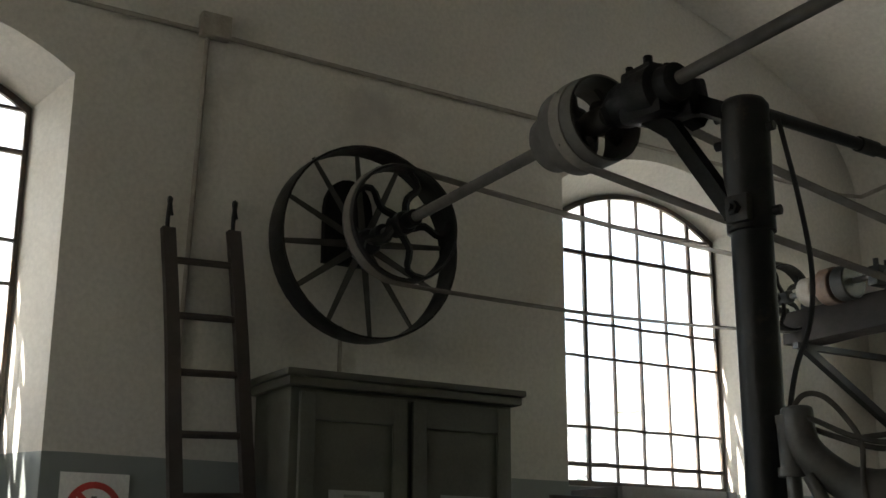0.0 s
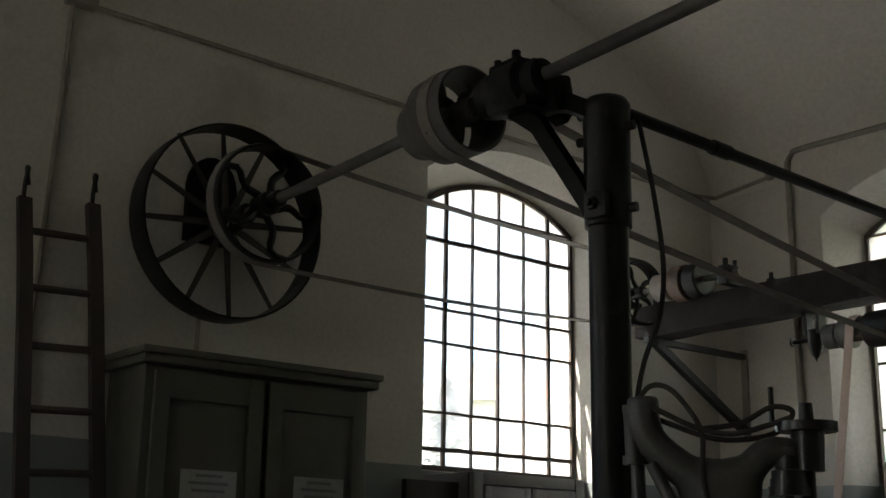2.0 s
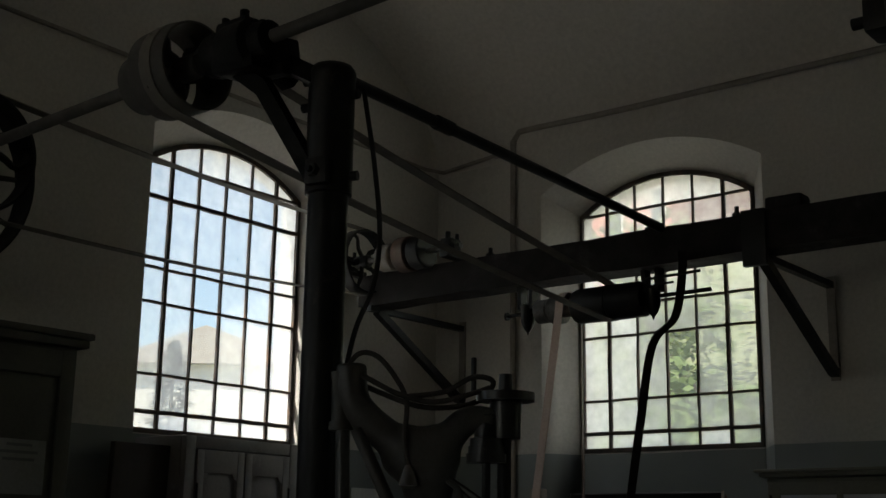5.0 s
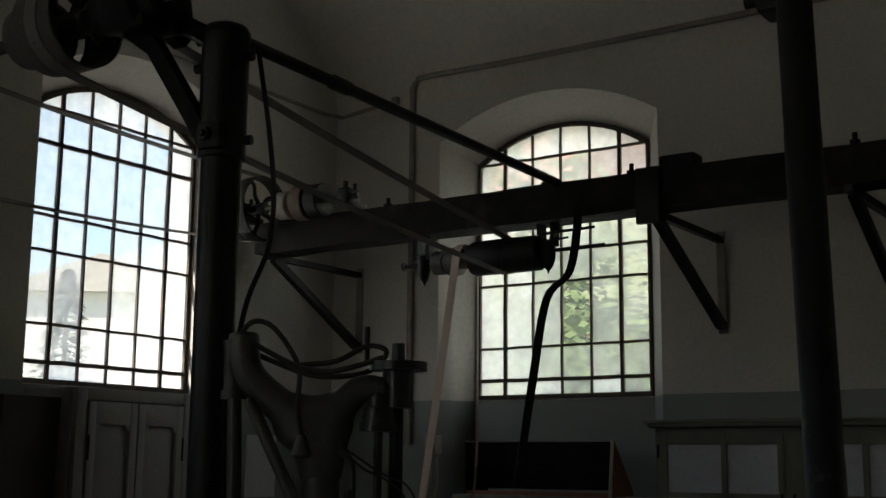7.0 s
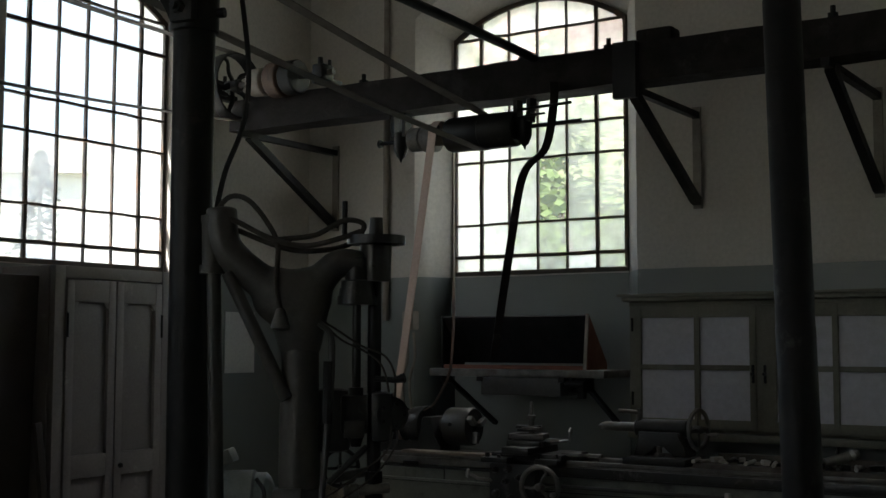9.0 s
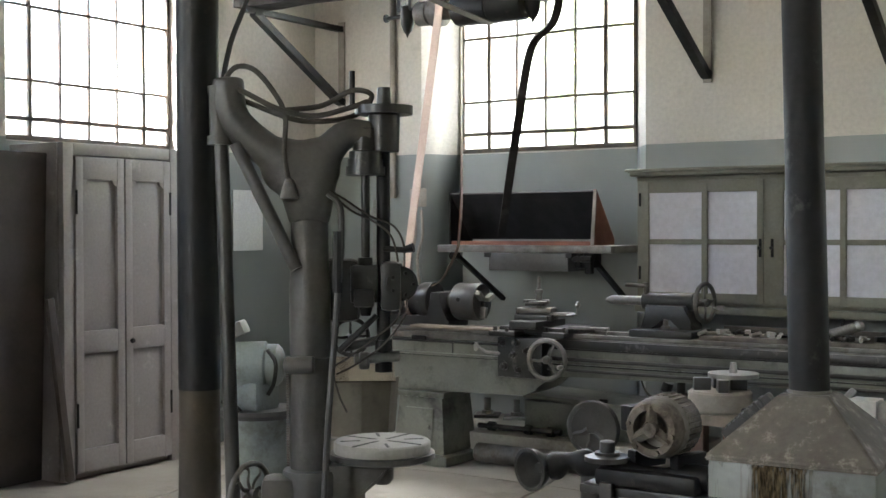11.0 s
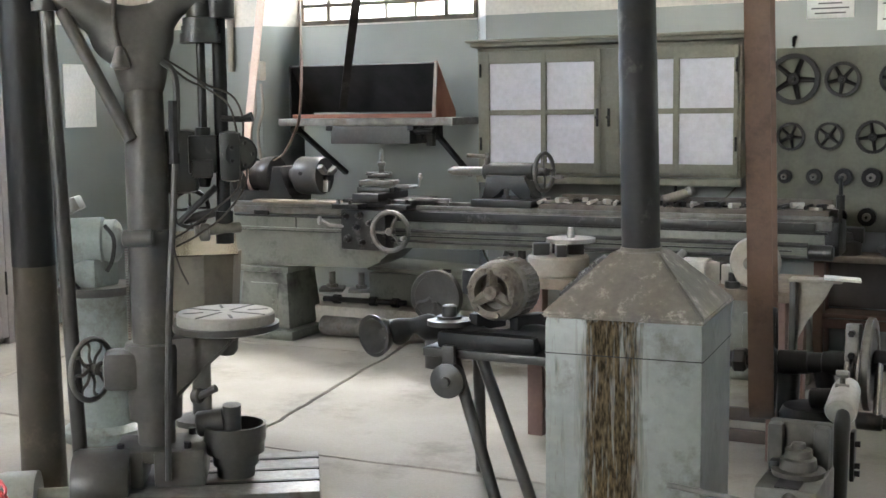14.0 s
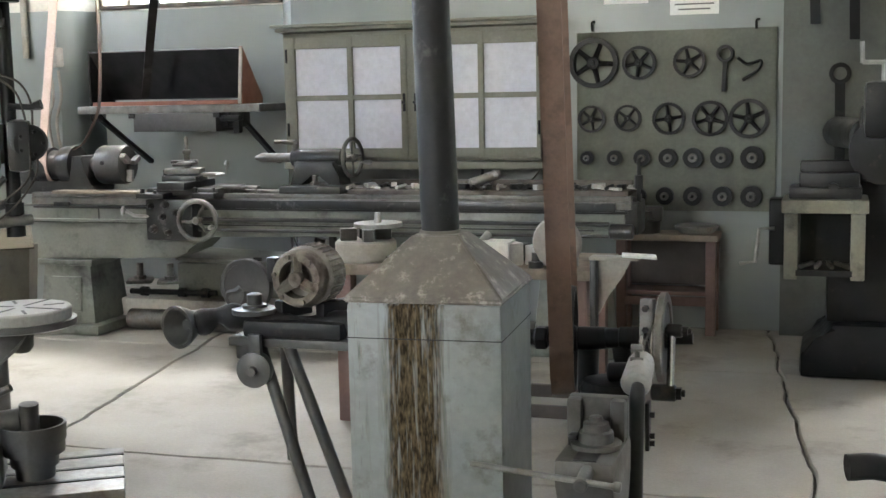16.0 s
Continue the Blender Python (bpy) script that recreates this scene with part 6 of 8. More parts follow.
rev(bm, (-1.13, 8.03, 0.651), (0, 0, 1), [(0, 0.10), (0.08, 0.10), (0.09, 0.06), (0.14, 0.05), (0.15, 0)], 18)
box(bm, (-1.13, 8.06, 0.77), (0.22, 0.10, 0.10), bev=0.015)
single("bench_vice_base", bm, M_GREY, "small grey machine base on the work table", "machine part")

# ---- stove ----
M_STOVE = mat("pale_green_enamel", (0.225, 0.245, 0.236), 0.34, col2=(0.16, 0.177, 0.17), scale=4, fine=30, stain=(0.10, 0.095, 0.08), stain_scale=6, stain_amount=0.3)
M_STOVETOP = mat("rusted_stove_top", (0.17, 0.155, 0.13), 0.6, col2=(0.075, 0.062, 0.05), scale=5, fine=40, stain=(0.36, 0.34, 0.29), stain_scale=20, stain_amount=0.25)


def run_stain(m, x0, x1, col, low=0.30, high=0.44):
    """Rust that has run down the stove's front, streaked along its height."""
    nt = m.node_tree
    b = nt.nodes["Principled BSDF"]
    old = b.inputs["Base Color"].links[0].from_socket
    co = nt.nodes.new("ShaderNodeTexCoord")
    sep = nt.nodes.new("ShaderNodeSeparateXYZ")
    nt.links.new(co.outputs["Object"], sep.inputs[0])
    mp = nt.nodes.new("ShaderNodeMapping")
    mp.inputs["Scale"].default_value = (85, 85, 6.5)
    nt.links.new(co.outputs["Object"], mp.inputs["Vector"])
    n = nt.nodes.new("ShaderNodeTexNoise")
    n.inputs["Scale"].default_value, n.inputs["Detail"].default_value = 1.0, 8
    nt.links.new(mp.outputs[0], n.inputs["Vector"])
    band = nt.nodes.new("ShaderNodeMath")
    band.operation = 'SUBTRACT'
    nt.links.new(sep.outputs["X"], band.inputs[0])
    band.inputs[1].default_value = (x0 + x1) / 2
    ab = nt.nodes.new("ShaderNodeMath")
    ab.operation = 'ABSOLUTE'
    nt.links.new(band.outputs[0], ab.inputs[0])
    inside = nt.nodes.new("ShaderNodeMapRange")
    inside.inputs["From Min"].default_value, inside.inputs["From Max"].default_value = (x1 - x0) / 2 + 0.078, (x1 - x0) / 2 + 0.042
    rag = nt.nodes.new("ShaderNodeMath")
    rag.operation = 'MULTIPLY_ADD'
    nt.links.new(n.outputs["Fac"], rag.inputs[0])
    rag.inputs[1].default_value = 0.12
    nt.links.new(ab.outputs[0], rag.inputs[2])
    nt.links.new(rag.outputs[0], inside.inputs["Value"])
    mu = nt.nodes.new("ShaderNodeMath")
    mu.operation = 'MULTIPLY'
    nt.links.new(inside.outputs[0], mu.inputs[0])
    st = nt.nodes.new("ShaderNodeMapRange")
    st.inputs["From Min"].default_value, st.inputs["From Max"].default_value = low, high
    nt.links.new(n.outputs["Fac"], st.inputs["Value"])
    nt.links.new(st.outputs[0], mu.inputs[1])
    n2 = nt.nodes.new("ShaderNodeTexNoise")
    n2.inputs["Scale"].default_value, n2.inputs["Detail"].default_value = 1.0, 9
    mp2 = nt.nodes.new("ShaderNodeMapping")
    mp2.inputs["Scale"].default_value = (130, 130, 34)
    nt.links.new(co.outputs["Object"], mp2.inputs["Vector"])
    nt.links.new(mp2.outputs[0], n2.inputs["Vector"])
    cr = nt.nodes.new("ShaderNodeValToRGB")
    for e, p, c in zip((cr.color_ramp.elements[0], cr.color_ramp.elements[1]), (0.36, 0.74), (tuple(v * 0.35 for v in col), tuple(min(1, v * 2.2) for v in col))):
        e.position, e.color = p, (*c, 1)
    nt.links.new(n2.outputs["Fac"], cr.inputs["Fac"])
    x = nt.nodes.new("ShaderNodeMix")
    x.data_type = 'RGBA'
    nt.links.new(mu.outputs[0], x.inputs["Factor"])
    nt.links.new(old, x.inputs["A"])
    nt.links.new(cr.outputs["Color"], x.inputs["B"])
    nt.links.new(x.outputs["Result"], b.inputs["Base Color"])
    # the rusted strip has lost its gloss
    ro = nt.nodes.new("ShaderNodeMath")
    ro.operation = 'MAXIMUM'
    dull = nt.nodes.new("ShaderNodeMath")
    dull.operation = 'MULTIPLY'
    nt.links.new(mu.outputs[0], dull.inputs[0])
    dull.inputs[1].default_value = 0.9
    nt.links.new(dull.outputs[0], ro.inputs[0])
    if b.inputs["Roughness"].links:
        nt.links.new(b.inputs["Roughness"].links[0].from_socket, ro.inputs[1])
    else:
        ro.inputs[1].default_value = b.inputs["Roughness"].default_value
    nt.links.new(ro.outputs[0], b.inputs["Roughness"])
    sp = nt.nodes.new("ShaderNodeMapRange")
    sp.inputs["To Min"].default_value, sp.inputs["To Max"].default_value = b.inputs["Specular IOR Level"].default_value, 0.12
    nt.links.new(mu.outputs[0], sp.inputs["Value"])
    if not b.inputs["Specular IOR Level"].links:
        nt.links.new(sp.outputs[0], b.inputs["Specular IOR Level"])


run_stain(M_STOVE, -0.118, 0.056, (0.057, 0.042, 0.023), 0.22, 0.48)
run_stain(M_STOVE, -0.225, -0.17, (0.075, 0.062, 0.04), 0.54, 0.66)
SX, SY, SW = -1.120, 3.70, 0.482
stove = thing("iron_stove", (SX, SY, 0), "tall square stove in pale green enamel, streaked with rust", "stove", turn=3.5)
bm = bmesh.new()
box(bm, (0, 0, 0.53), (SW, SW, 0.88), bev=0.02)
part("body", bm, M_STOVE, stove, local=True)
bm = bmesh.new()
box(bm, (0, 0, 0.86), (SW + 0.001, SW + 0.001, 0.003))
part("seam", bm, M_FLUE, stove, local=True)
bm = bmesh.new()
h2, tw = SW / 2 + 0.006, 0.072
lo = [bm.verts.new((x * h2, y * h2, 0.968)) for x, y in ((-1, -1), (1, -1), (1, 1), (-1, 1))]
lo2 = [bm.verts.new((x * h2, y * h2, 0.982)) for x, y in ((-1, -1), (1, -1), (1, 1), (-1, 1))]
hi = [bm.verts.new((x * tw, y * tw, 1.155)) for x, y in ((-1, -1), (1, -1), (1, 1), (-1, 1))]
for a, b in ((lo, lo2), (lo2, hi)):
    for k in range(4):
        bm.faces.new([a[k], a[(k + 1) % 4], b[(k + 1) % 4], b[k]])
bm.faces.new(hi), bm.faces.new(lo)
bmesh.ops.bevel(bm, geom=[e for e in bm.edges], offset=0.006, segments=2, affect='EDGES')
part("hood", bm, M_STOVETOP, stove, "rusted and limescaled sloping hood", local=True)
bm = bmesh.new()
rev(bm, (0, 0, 1.14), (-0.021, -0.010, 1), [(0, 0.060), (0.62, 0.0595), (0.622, 0.058), (1.62, 0.0575), (1.622, 0.056), (4.99, 0.055)], 28)
part("flue_pipe", bm, M_FLUE, stove, "tall black flue pipe", local=True)
bm = bmesh.new()
rev(bm, (0, 0, 1.135), (0, 0, 1), [(0, 0.09), (0.015, 0.066), (0.03, 0.064)], 28)
part("collar", bm, M_STOVETOP, stove, local=True)
for x in (-1, 1):
    for y in (-1, 1):
        bm = bmesh.new()
        rod(bm, (x * 0.19, y * 0.19, 0), (x * 0.19, y * 0.19, 0.1), 0.025, seg=10)
        part("foot", bm, M_IRON, stove, local=True)

# ---- pillar drill ----
DX, DY = -3.19, 3.86
drill = thing("pillar_drill", (DX, DY, 0), "grey cast-iron belt-driven pillar drill", "drill press", turn=32.7)
M_DRILL = mat("dusty_drill_paint", (0.088, 0.085, 0.077), 0.42, metal=0.0, col2=(0.042, 0.040, 0.036), scale=5, fine=50, stain=(0.12, 0.116, 0.107), stain_scale=4, stain_amount=0.3)
M_TABLE = mat("worn_table_steel", (0.34, 0.335, 0.315), 0.5, metal=0.15, col2=(0.30, 0.29, 0.27), scale=8, stain=(0.2, 0.19, 0.17), stain_scale=6, stain_amount=0.3)
def dp(name, bm, m=M_DRILL, parent=drill, label=""):
    return part(name, bm, m, parent, label, local=True)
# local x runs across the view, local -y comes towards the yard side
bm = bmesh.new()
box(bm, (0.22, 0.02, 0.06), (0.86, 0.58, 0.12), bev=0.012)
base = dp("base_plate", bm, M_DUSTY)
for y in (-0.12, 0.04, 0.2):
    bm = bmesh.new()
    box(bm, (0.42, y, 0.1205), (0.46, 0.022, 0.006))
    dp("slot", bm, M_IRON, base)
bm = bmesh.new()
box(bm, (0.10, -0.02, 0.195), (0.20, 0.26, 0.15), bev=0.015)
box(bm, (-0.10, -0.02, 0.195), (0.12, 0.26, 0.15), bev=0.015)
box(bm, (0.0, 0.0, 0.245), (0.32, 0.28, 0.05), bev=0.012)
sock = dp("column_socket", bm)
for x, y in ((-0.13, -0.11), (0.13, -0.11), (0.13, 0.11)):
    bm = bmesh.new()
    rod(bm, (x, y, 0.27), (x, y, 0.295), 0.016, seg=6)
    dp("bolt", bm, M_IRON, sock)
bm = bmesh.new()
rev(bm, (0, 0, 0.20), (0, 0, 1), [(0, 0.075), (0.16, 0.075), (0.16, 0.081), (1.22, 0.083), (1.32, 0.076), (1.50, 0.074), (1.58, 0.078)], 28)
dp("column", bm)
bm = bmesh.new()
rev(bm, (0, 0, 0.37), (0, 0, 1), [(0, 0.085), (0.005, 0.105), (0.29, 0.115), (0.31, 0.11), (0.315, 0.085)], 28)
box(bm, (-0.12, -0.03, 0.58), (0.14, 0.15, 0.16), bev=0.035)
kn = dp("table_sleeve", bm)
bm = bmesh.new()
prism(bm, [(0.06, 0.44), (0.10, 0.46), (0.27, 0.66), (0.34, 0.69), (0.36, 0.725), (0.06, 0.70)], 0.12, Matrix(((1, 0, 0, 0), (0, 0, -1, 0.06), (0, 1, 0, 0), (0, 0, 0, 1))), 0.02)
rev(bm, (0.29, 0, 0.62), (0, 0, 1), [(0, 0.03), (0.02, 0.045), (0.10, 0.05)], 16)
dp("table_bracket", bm, parent=kn)
bm = bmesh.new()
rod(bm, (0.16, -0.08, 0.475), (0.19, -0.10, 0.475), 0.032, seg=12, bev=0.006)
rod(bm, (0.18, -0.1, 0.475), (0.25, -0.12, 0.51), 0.016, seg=8)
dp("clamp_handle", bm, parent=kn)
bm = bmesh.new()
rev(bm, (0.29, 0, 0.715), (0, 0, 1), [(0, 0.12), (0.005, 0.195), (0.012, 0.213), (0.035, 0.213), (0.037, 0.20), (0.03, 0.15)], 48)
dp("drip_rim", bm, M_GREY, kn)
bm = bmesh.new()
rev(bm, (0.29, 0, 0.745), (0, 0, 1), [(0, 0.19), (0.0, 0.195), (0.044, 0.196), (0.051, 0.19), (0.052, 0.0)], 48)
tbl_ = dp("round_table", bm, M_TABLE, kn, "worn grey steel round table with radial slots")
for k in range(8):
    a = k * math.tau / 8 + 0.2
    bm = bmesh.new()
    s, e = (0.03, 0.19) if k % 2 else (0.09, 0.17)
    m_ = pose(0.29, 0, 0.7965, 0, 0, math.degrees(a))
    t_ = bmesh.new()
    box(t_, ((s + e) / 2, 0, 0), (e - s, 0.011, 0.003))
    join(bm, t_, m_)
    part("slot", bm, M_IRON, kn, local=True)


def local_wheel(c, d, r, arms, material, rim, bend, parent):
    c, d = Vector(c), Vector(d).normalized()
    _, a, b = axes(d)
    bm = bmesh.new()
    sweep(bm, [c + (a * math.cos(k * math.tau / 36) + b * math.sin(k * math.tau / 36)) * r for k in range(36)], rim, 8, closed=True)
    w = part("handwheel", bm, material, parent, local=True)
    bm = bmesh.new()
    rev(bm, c - d * 0.03, d, [(0, r * .17), (0.06, r * .18)], 12)
    part("hub", bm, material, w, local=True)
    for k in range(arms):
        bm = bmesh.new()
        spoke(bm, c, d, r * .12, r, k * math.tau / arms, bend, r * .16, 0.012)
        part("spoke", bm, material, w, local=True)
    return w


local_wheel((-0.235, -0.06, 0.59), (0.86, -0.5, 0), 0.122, 8, M_DUSTY, 0.012, 0.35, drill)
bm = bmesh.new()
rod(bm, (-0.235, -0.06, 0.59), (-0.1, -0.03, 0.59), 0.014, seg=10)
dp("wheel_shaft", bm, M_STEEL)
bm = bmesh.new()
rev(bm, (0, 0, 1.08), (0, 0, 1), [(0, 0.083), (0.0, 0.098), (0.055, 0.098), (0.055, 0.083)], 28)
rod(bm, (-0.09, -0.085, 1.108), (0.03, -0.10, 1.112), 0.034, seg=14, bev=0.006)
dp("clamp_ring", bm)
bm = bmesh.new()
for k in range(36):
    box(bm, (-0.088, -0.02, 0.70 + k * 0.0105), (0.012, 0.02, 0.006))
tagged(dp("rack", bm, M_DUSTY), kind="stuff")
# forked head
bm = bmesh.new()
arm_l = curve([(-0.003, 0, 1.68), (-0.03, 0, 1.80), (-0.075, 0, 1.90), (-0.155, 0, 1.955), (-0.255, 0, 2.035), (-0.315, 0, 2.12), (-0.328, 0, 2.26)])
nl = len(arm_l) - 1
sweep(bm, arm_l, 0.07, 18, [0.079 + 0.014 * math.sin(math.pi * min(1, k / nl * 2)) - 0.014 * k / nl for k in range(nl + 1)])
arm_r = curve([(0.0, 0, 1.68), (0.02, 0, 1.80), (0.045, 0, 1.90), (0.095, 0, 1.985), (0.16, 0, 2.035), (0.26, 0, 2.03)])
nr = len(arm_r) - 1
sweep(bm, arm_r, 0.07, 18, [0.079 + 0.012 * math.sin(math.pi * min(1, k / nr * 2)) - 0.026 * k / nr for k in range(nr + 1)])
web = bmesh.new()
bmesh.ops.create_uvsphere(web, u_segments=24, v_segments=14, radius=1)
for f in web.faces:
    f.smooth = True
join(bm, web, Matrix.Translation((-0.035, 0, 1.89)) @ Matrix.Diagonal((0.165, 0.085, 0.122, 1)))
for x, w in ((-0.105, 0.105), (0.03, 0.095)):
    web = bmesh.new()
    bmesh.ops.create_uvsphere(web, u_segments=24, v_segments=14, radius=1)
    for f in web.faces:
        f.smooth = True
    join(bm, web, Matrix.Translation((x, 0, 1.935)) @ Matrix.Diagonal((w, 0.075, 0.085, 1)))
fork = dp("forked_head", bm)
weld = fork.modifiers.new("weld", 'REMESH')
weld.mode, weld.voxel_size, weld.use_smooth_shade = 'VOXEL', 0.011, True
soften = fork.modifiers.new("soften", 'SMOOTH')
soften.factor, soften.iterations = 0.5, 14
bm = bmesh.new()
rev(bm, (-0.36, 0, 1.99), (0, 0, 1), [(0, 0.052), (0.035, 0.052), (0.035, 0.042), (0.20, 0.046), (0.21, 0.05), (0.235, 0.05), (0.24, 0.03)], 20)
dp("shaft_bearing", bm)
bm = bmesh.new()
rod(bm, (-0.36, 0, 2.2), (-0.30, -0.02, 0.16), 0.030, seg=14)
dp("feed_shaft", bm, M_GREY)
bm = bmesh.new()
rod(bm, (-0.29, -0.04, 1.99), (-0.045, -0.07, 1.49), 0.027, seg=12)
dp("brace", bm)
bm = bmesh.new()
rev(bm, (0.225, 0, 1.865), (0, 0, 1), [(0, 0.035), (0, 0.080), (0.035, 0.080), (0.035, 0.072), (0.065, 0.072), (0.065, 0.066), (0.095, 0.066), (0.10, 0.05), (0.19, 0.05), (0.20, 0.03)], 24)
dp("stepped_pulley", bm, M_DKIRON)
bm = bmesh.new()
rev(bm, (0.30, 0.02, 1.96), (0, 0, 1), [(0, 0.06), (0.12, 0.065), (0.15, 0.065), (0.15, 0.118), (0.185, 0.118), (0.19, 0.03), (0.26, 0.026)], 28)
dp("drive_pulley", bm, M_DKIRON)
bm = bmesh.new()
rod(bm, (0.17, 0.04, 2.15), (0.17, 0.04, 2.29), 0.011, seg=8)
dp("pin", bm, M_IRON)
bm = bmesh.new()
rod(bm, (0.225, 0, 1.50), (0.225, 0, 1.87), 0.018, seg=14)
dp("spindle", bm, M_DKIRON)
bm = bmesh.new()
rod(bm, (0.295, 0.03, 1.10), (0.295, 0.03, 1.97), 0.028, seg=14)
dp("quill_guide", bm, M_IRON)
bm = bmesh.new()
for k in range(28):
    box(bm, (0.262, 0.0, 1.52 + k * 0.009), (0.014, 0.012, 0.005))
tagged(dp("quill_rack", bm, M_STEEL), kind="stuff")
bm = bmesh.new()
box(bm, (0.225, -0.02, 1.43), (0.11, 0.12, 0.15), bev=0.012)
rod(bm, (0.225, -0.02, 1.5), (0.225, -0.02, 1.535), 0.03, seg=12)
box(bm, (0.33, 0.0, 1.42), (0.09, 0.14, 0.20), bev=0.03)
box(bm, (0.09, 0.07, 1.40), (0.22, 0.10, 0.26), bev=0.04)
hd = dp("spindle_head", bm, M_DKIRON)
bm = bmesh.new()
box(bm, (0.225, -0.085, 1.375), (0.08, 0.03, 0.07), bev=0.006)
dp("square_block", bm, M_DKIRON, hd)
bm = bmesh.new()
sweep(bm, [(0.30, 0.0, 1.57), (0.38, -0.03, 1.565), (0.42, -0.04, 1.575)], 0.012, 8, [0.012, 0.012, 0.02])
dp("feed_lever", bm, M_IRON, hd)
bm = bmesh.new()
rev(bm, (0.225, 0, 1.30), (0, 0, 1), [(0, 0.02), (0.04, 0.03), (0.09, 0.034)], 16)
dp("drill_chuck", bm, M_IRON, hd)
bm = bmesh.new()
rod(bm, (0.295, 0.03, 1.07), (0.295, 0.03, 1.2), 0.036, seg=14)
dp("guide_collar", bm, M_IRON, hd)
local_wheel((0.15, 0.16, 1.20), (0.3, -1, 0), 0.075, 4, M_GREY, 0.009, 0.1, drill)
bm = bmesh.new()
rod(bm, (0.13, 0.12, 1.16), (0.29, 0.06, 1.20), 0.02, seg=10)
rod(bm, (0.12, -0.02, 1.16), (0.27, 0.0, 1.30), 0.013, seg=8)
dp("feed_gear_shaft", bm, M_DKIRON)
bm = bmesh.new()
sweep(bm, curve([(0.09, -0.15, 1.79), (0.135, -0.15, 1.74), (0.14, -0.15, 1.6), (0.125, -0.16, 1.35), (0.09, -0.17, 0.9), (0.07, -0.18, 0.5), (0.06, -0.18, 0.16)]), 0.013, 8, None)
dp("hanging_rod", bm, M_GREY)
bm = bmesh.new()
sweep(bm, [(0.128, -0.15, 1.64), (0.125, -0.155, 1.40)], 0.020, 8)
dp("rod_grip", bm, M_RUBBER)
M_CABLE = mat("dusty_rubber_cable", (0.075, 0.066, 0.058), 0.8, col2=(0.04, 0.035, 0.03), scale=12)
for pts in ([(-0.34, -0.03, 2.23), (-0.26, -0.04, 2.20), (-0.12, -0.05, 2.13), (0.02, -0.05, 2.10), (0.16, -0.05, 2.13), (0.24, -0.03, 2.16)],
            [(-0.33, 0.02, 2.20), (-0.22, 0.02, 2.15), (-0.05, 0.02, 2.09), (0.10, 0.03, 2.09), (0.2, 0.03, 2.12), (0.25, 0.03, 2.19), (0.17, 0.03, 2.21), (0.05, 0.03, 2.15), (-0.1, 0.02, 2.13)],
            [(-0.36, 0, 2.22), (-0.30, 0, 2.30), (-0.22, -0.01, 2.29), (-0.14, -0.02, 2.20), (-0.09, -0.05, 2.10), (-0.09, -0.08, 1.95), (-0.07, -0.09, 1.83)]):
    bm = bmesh.new()
    sweep(bm, curve(pts), 0.011, 8)
    dp("cable", bm, M_CABLE)
bm = bmesh.new()
rev(bm, (-0.07, -0.09, 1.76), (0, 0, 1), [(0, 0.02), (0.01, 0.04), (0.08, 0.018), (0.09, 0.012)], 10)
dp("plug", bm, M_DUSTY)

for pts in ([(0.10, -0.15, 1.80), (0.16, -0.10, 1.76), (0.25, -0.05, 1.70), (0.34, -0.02, 1.66), (0.38, -0.01, 1.58), (0.38, -0.02, 1.46)],
            [(0.11, -0.15, 1.78), (0.18, -0.10, 1.72), (0.26, -0.06, 1.68), (0.33, -0.03, 1.62), (0.36, -0.03, 1.50), (0.36, -0.05, 1.40)],
            [(0.37, -0.05, 1.42), (0.36, -0.09, 1.30), (0.27, -0.12, 1.22), (0.16, -0.14, 1.14), (0.11, -0.15, 1.10), (0.13, -0.15, 1.0), (0.16, -0.14, 0.93)],
            [(0.38, -0.03, 1.44), (0.39, -0.06, 1.32), (0.31, -0.10, 1.20), (0.20, -0.13, 1.12), (0.12, -0.15, 1.08)]):
    bm = bmesh.new()
    sweep(bm, curve(pts), 0.0042, 6)
    dp("wire", bm, M_CABLE)
bm = bmesh.new()
rod(bm, (0.18, -0.02, 1.125), (0.36, 0.02, 1.135), 0.022, seg=12, bev=0.004)
rod(bm, (0.20, -0.02, 1.12), (0.24, -0.02, 1.12), 0.036, seg=12, bev=0.006)
dp("cross_feed_shaft", bm, M_DUSTY)
bm = bmesh.new()
rev(bm, (0.355, 0.0, 1.43), (0.3, -1, 0), [(-0.05, 0.03), (-0.05, 0.062), (-0.03, 0.07), (0.05, 0.07), (0.06, 0.06), (0.06, 0.02)], 24)
dp("gear_cover", bm, M_DKIRON)
for k in range(5):
    a = k * math.tau / 5
    bm = bmesh.new()
    rod(bm, (0.373 + 0.045 * math.cos(a), -0.062, 1.43 + 0.045 * math.sin(a)), (0.376 + 0.045 * math.cos(a), -0.072, 1.43 + 0.045 * math.sin(a)), 0.007, seg=6)
    dp("screw", bm, M_IRON)

# loose stepped pulley with scrap on the drill's base
cone = thing("cone_pulley", (DX + 0.294, DY + 0.19, 0.12), "grey stepped cone pulley holding scrap parts", "pulley")
cx, cy = DX + 0.265, DY + 0.165
bm = bmesh.new()
rev(bm, (cx, cy, 0.12), (0, 0, 1), [(0, 0.075), (0.05, 0.078), (0.05, 0.092), (0.10, 0.095), (0.10, 0.118), (0.15, 0.12), (0.15, 0.125), (0.215, 0.128), (0.215, 0.116), (0.16, 0.112), (0.155, 0.0)], 36)
part("cone", bm, M_GREY, cone)
bm = bmesh.new()
rod(bm, (cx + 0.0, cy - 0.02, 0.275), (cx + 0.01, cy - 0.03, 0.42), 0.038, seg=14)
single("splined_stub", bm, M_GREY, "grey splined stub standing in the pulley", "machine part")
bm = bmesh.new()
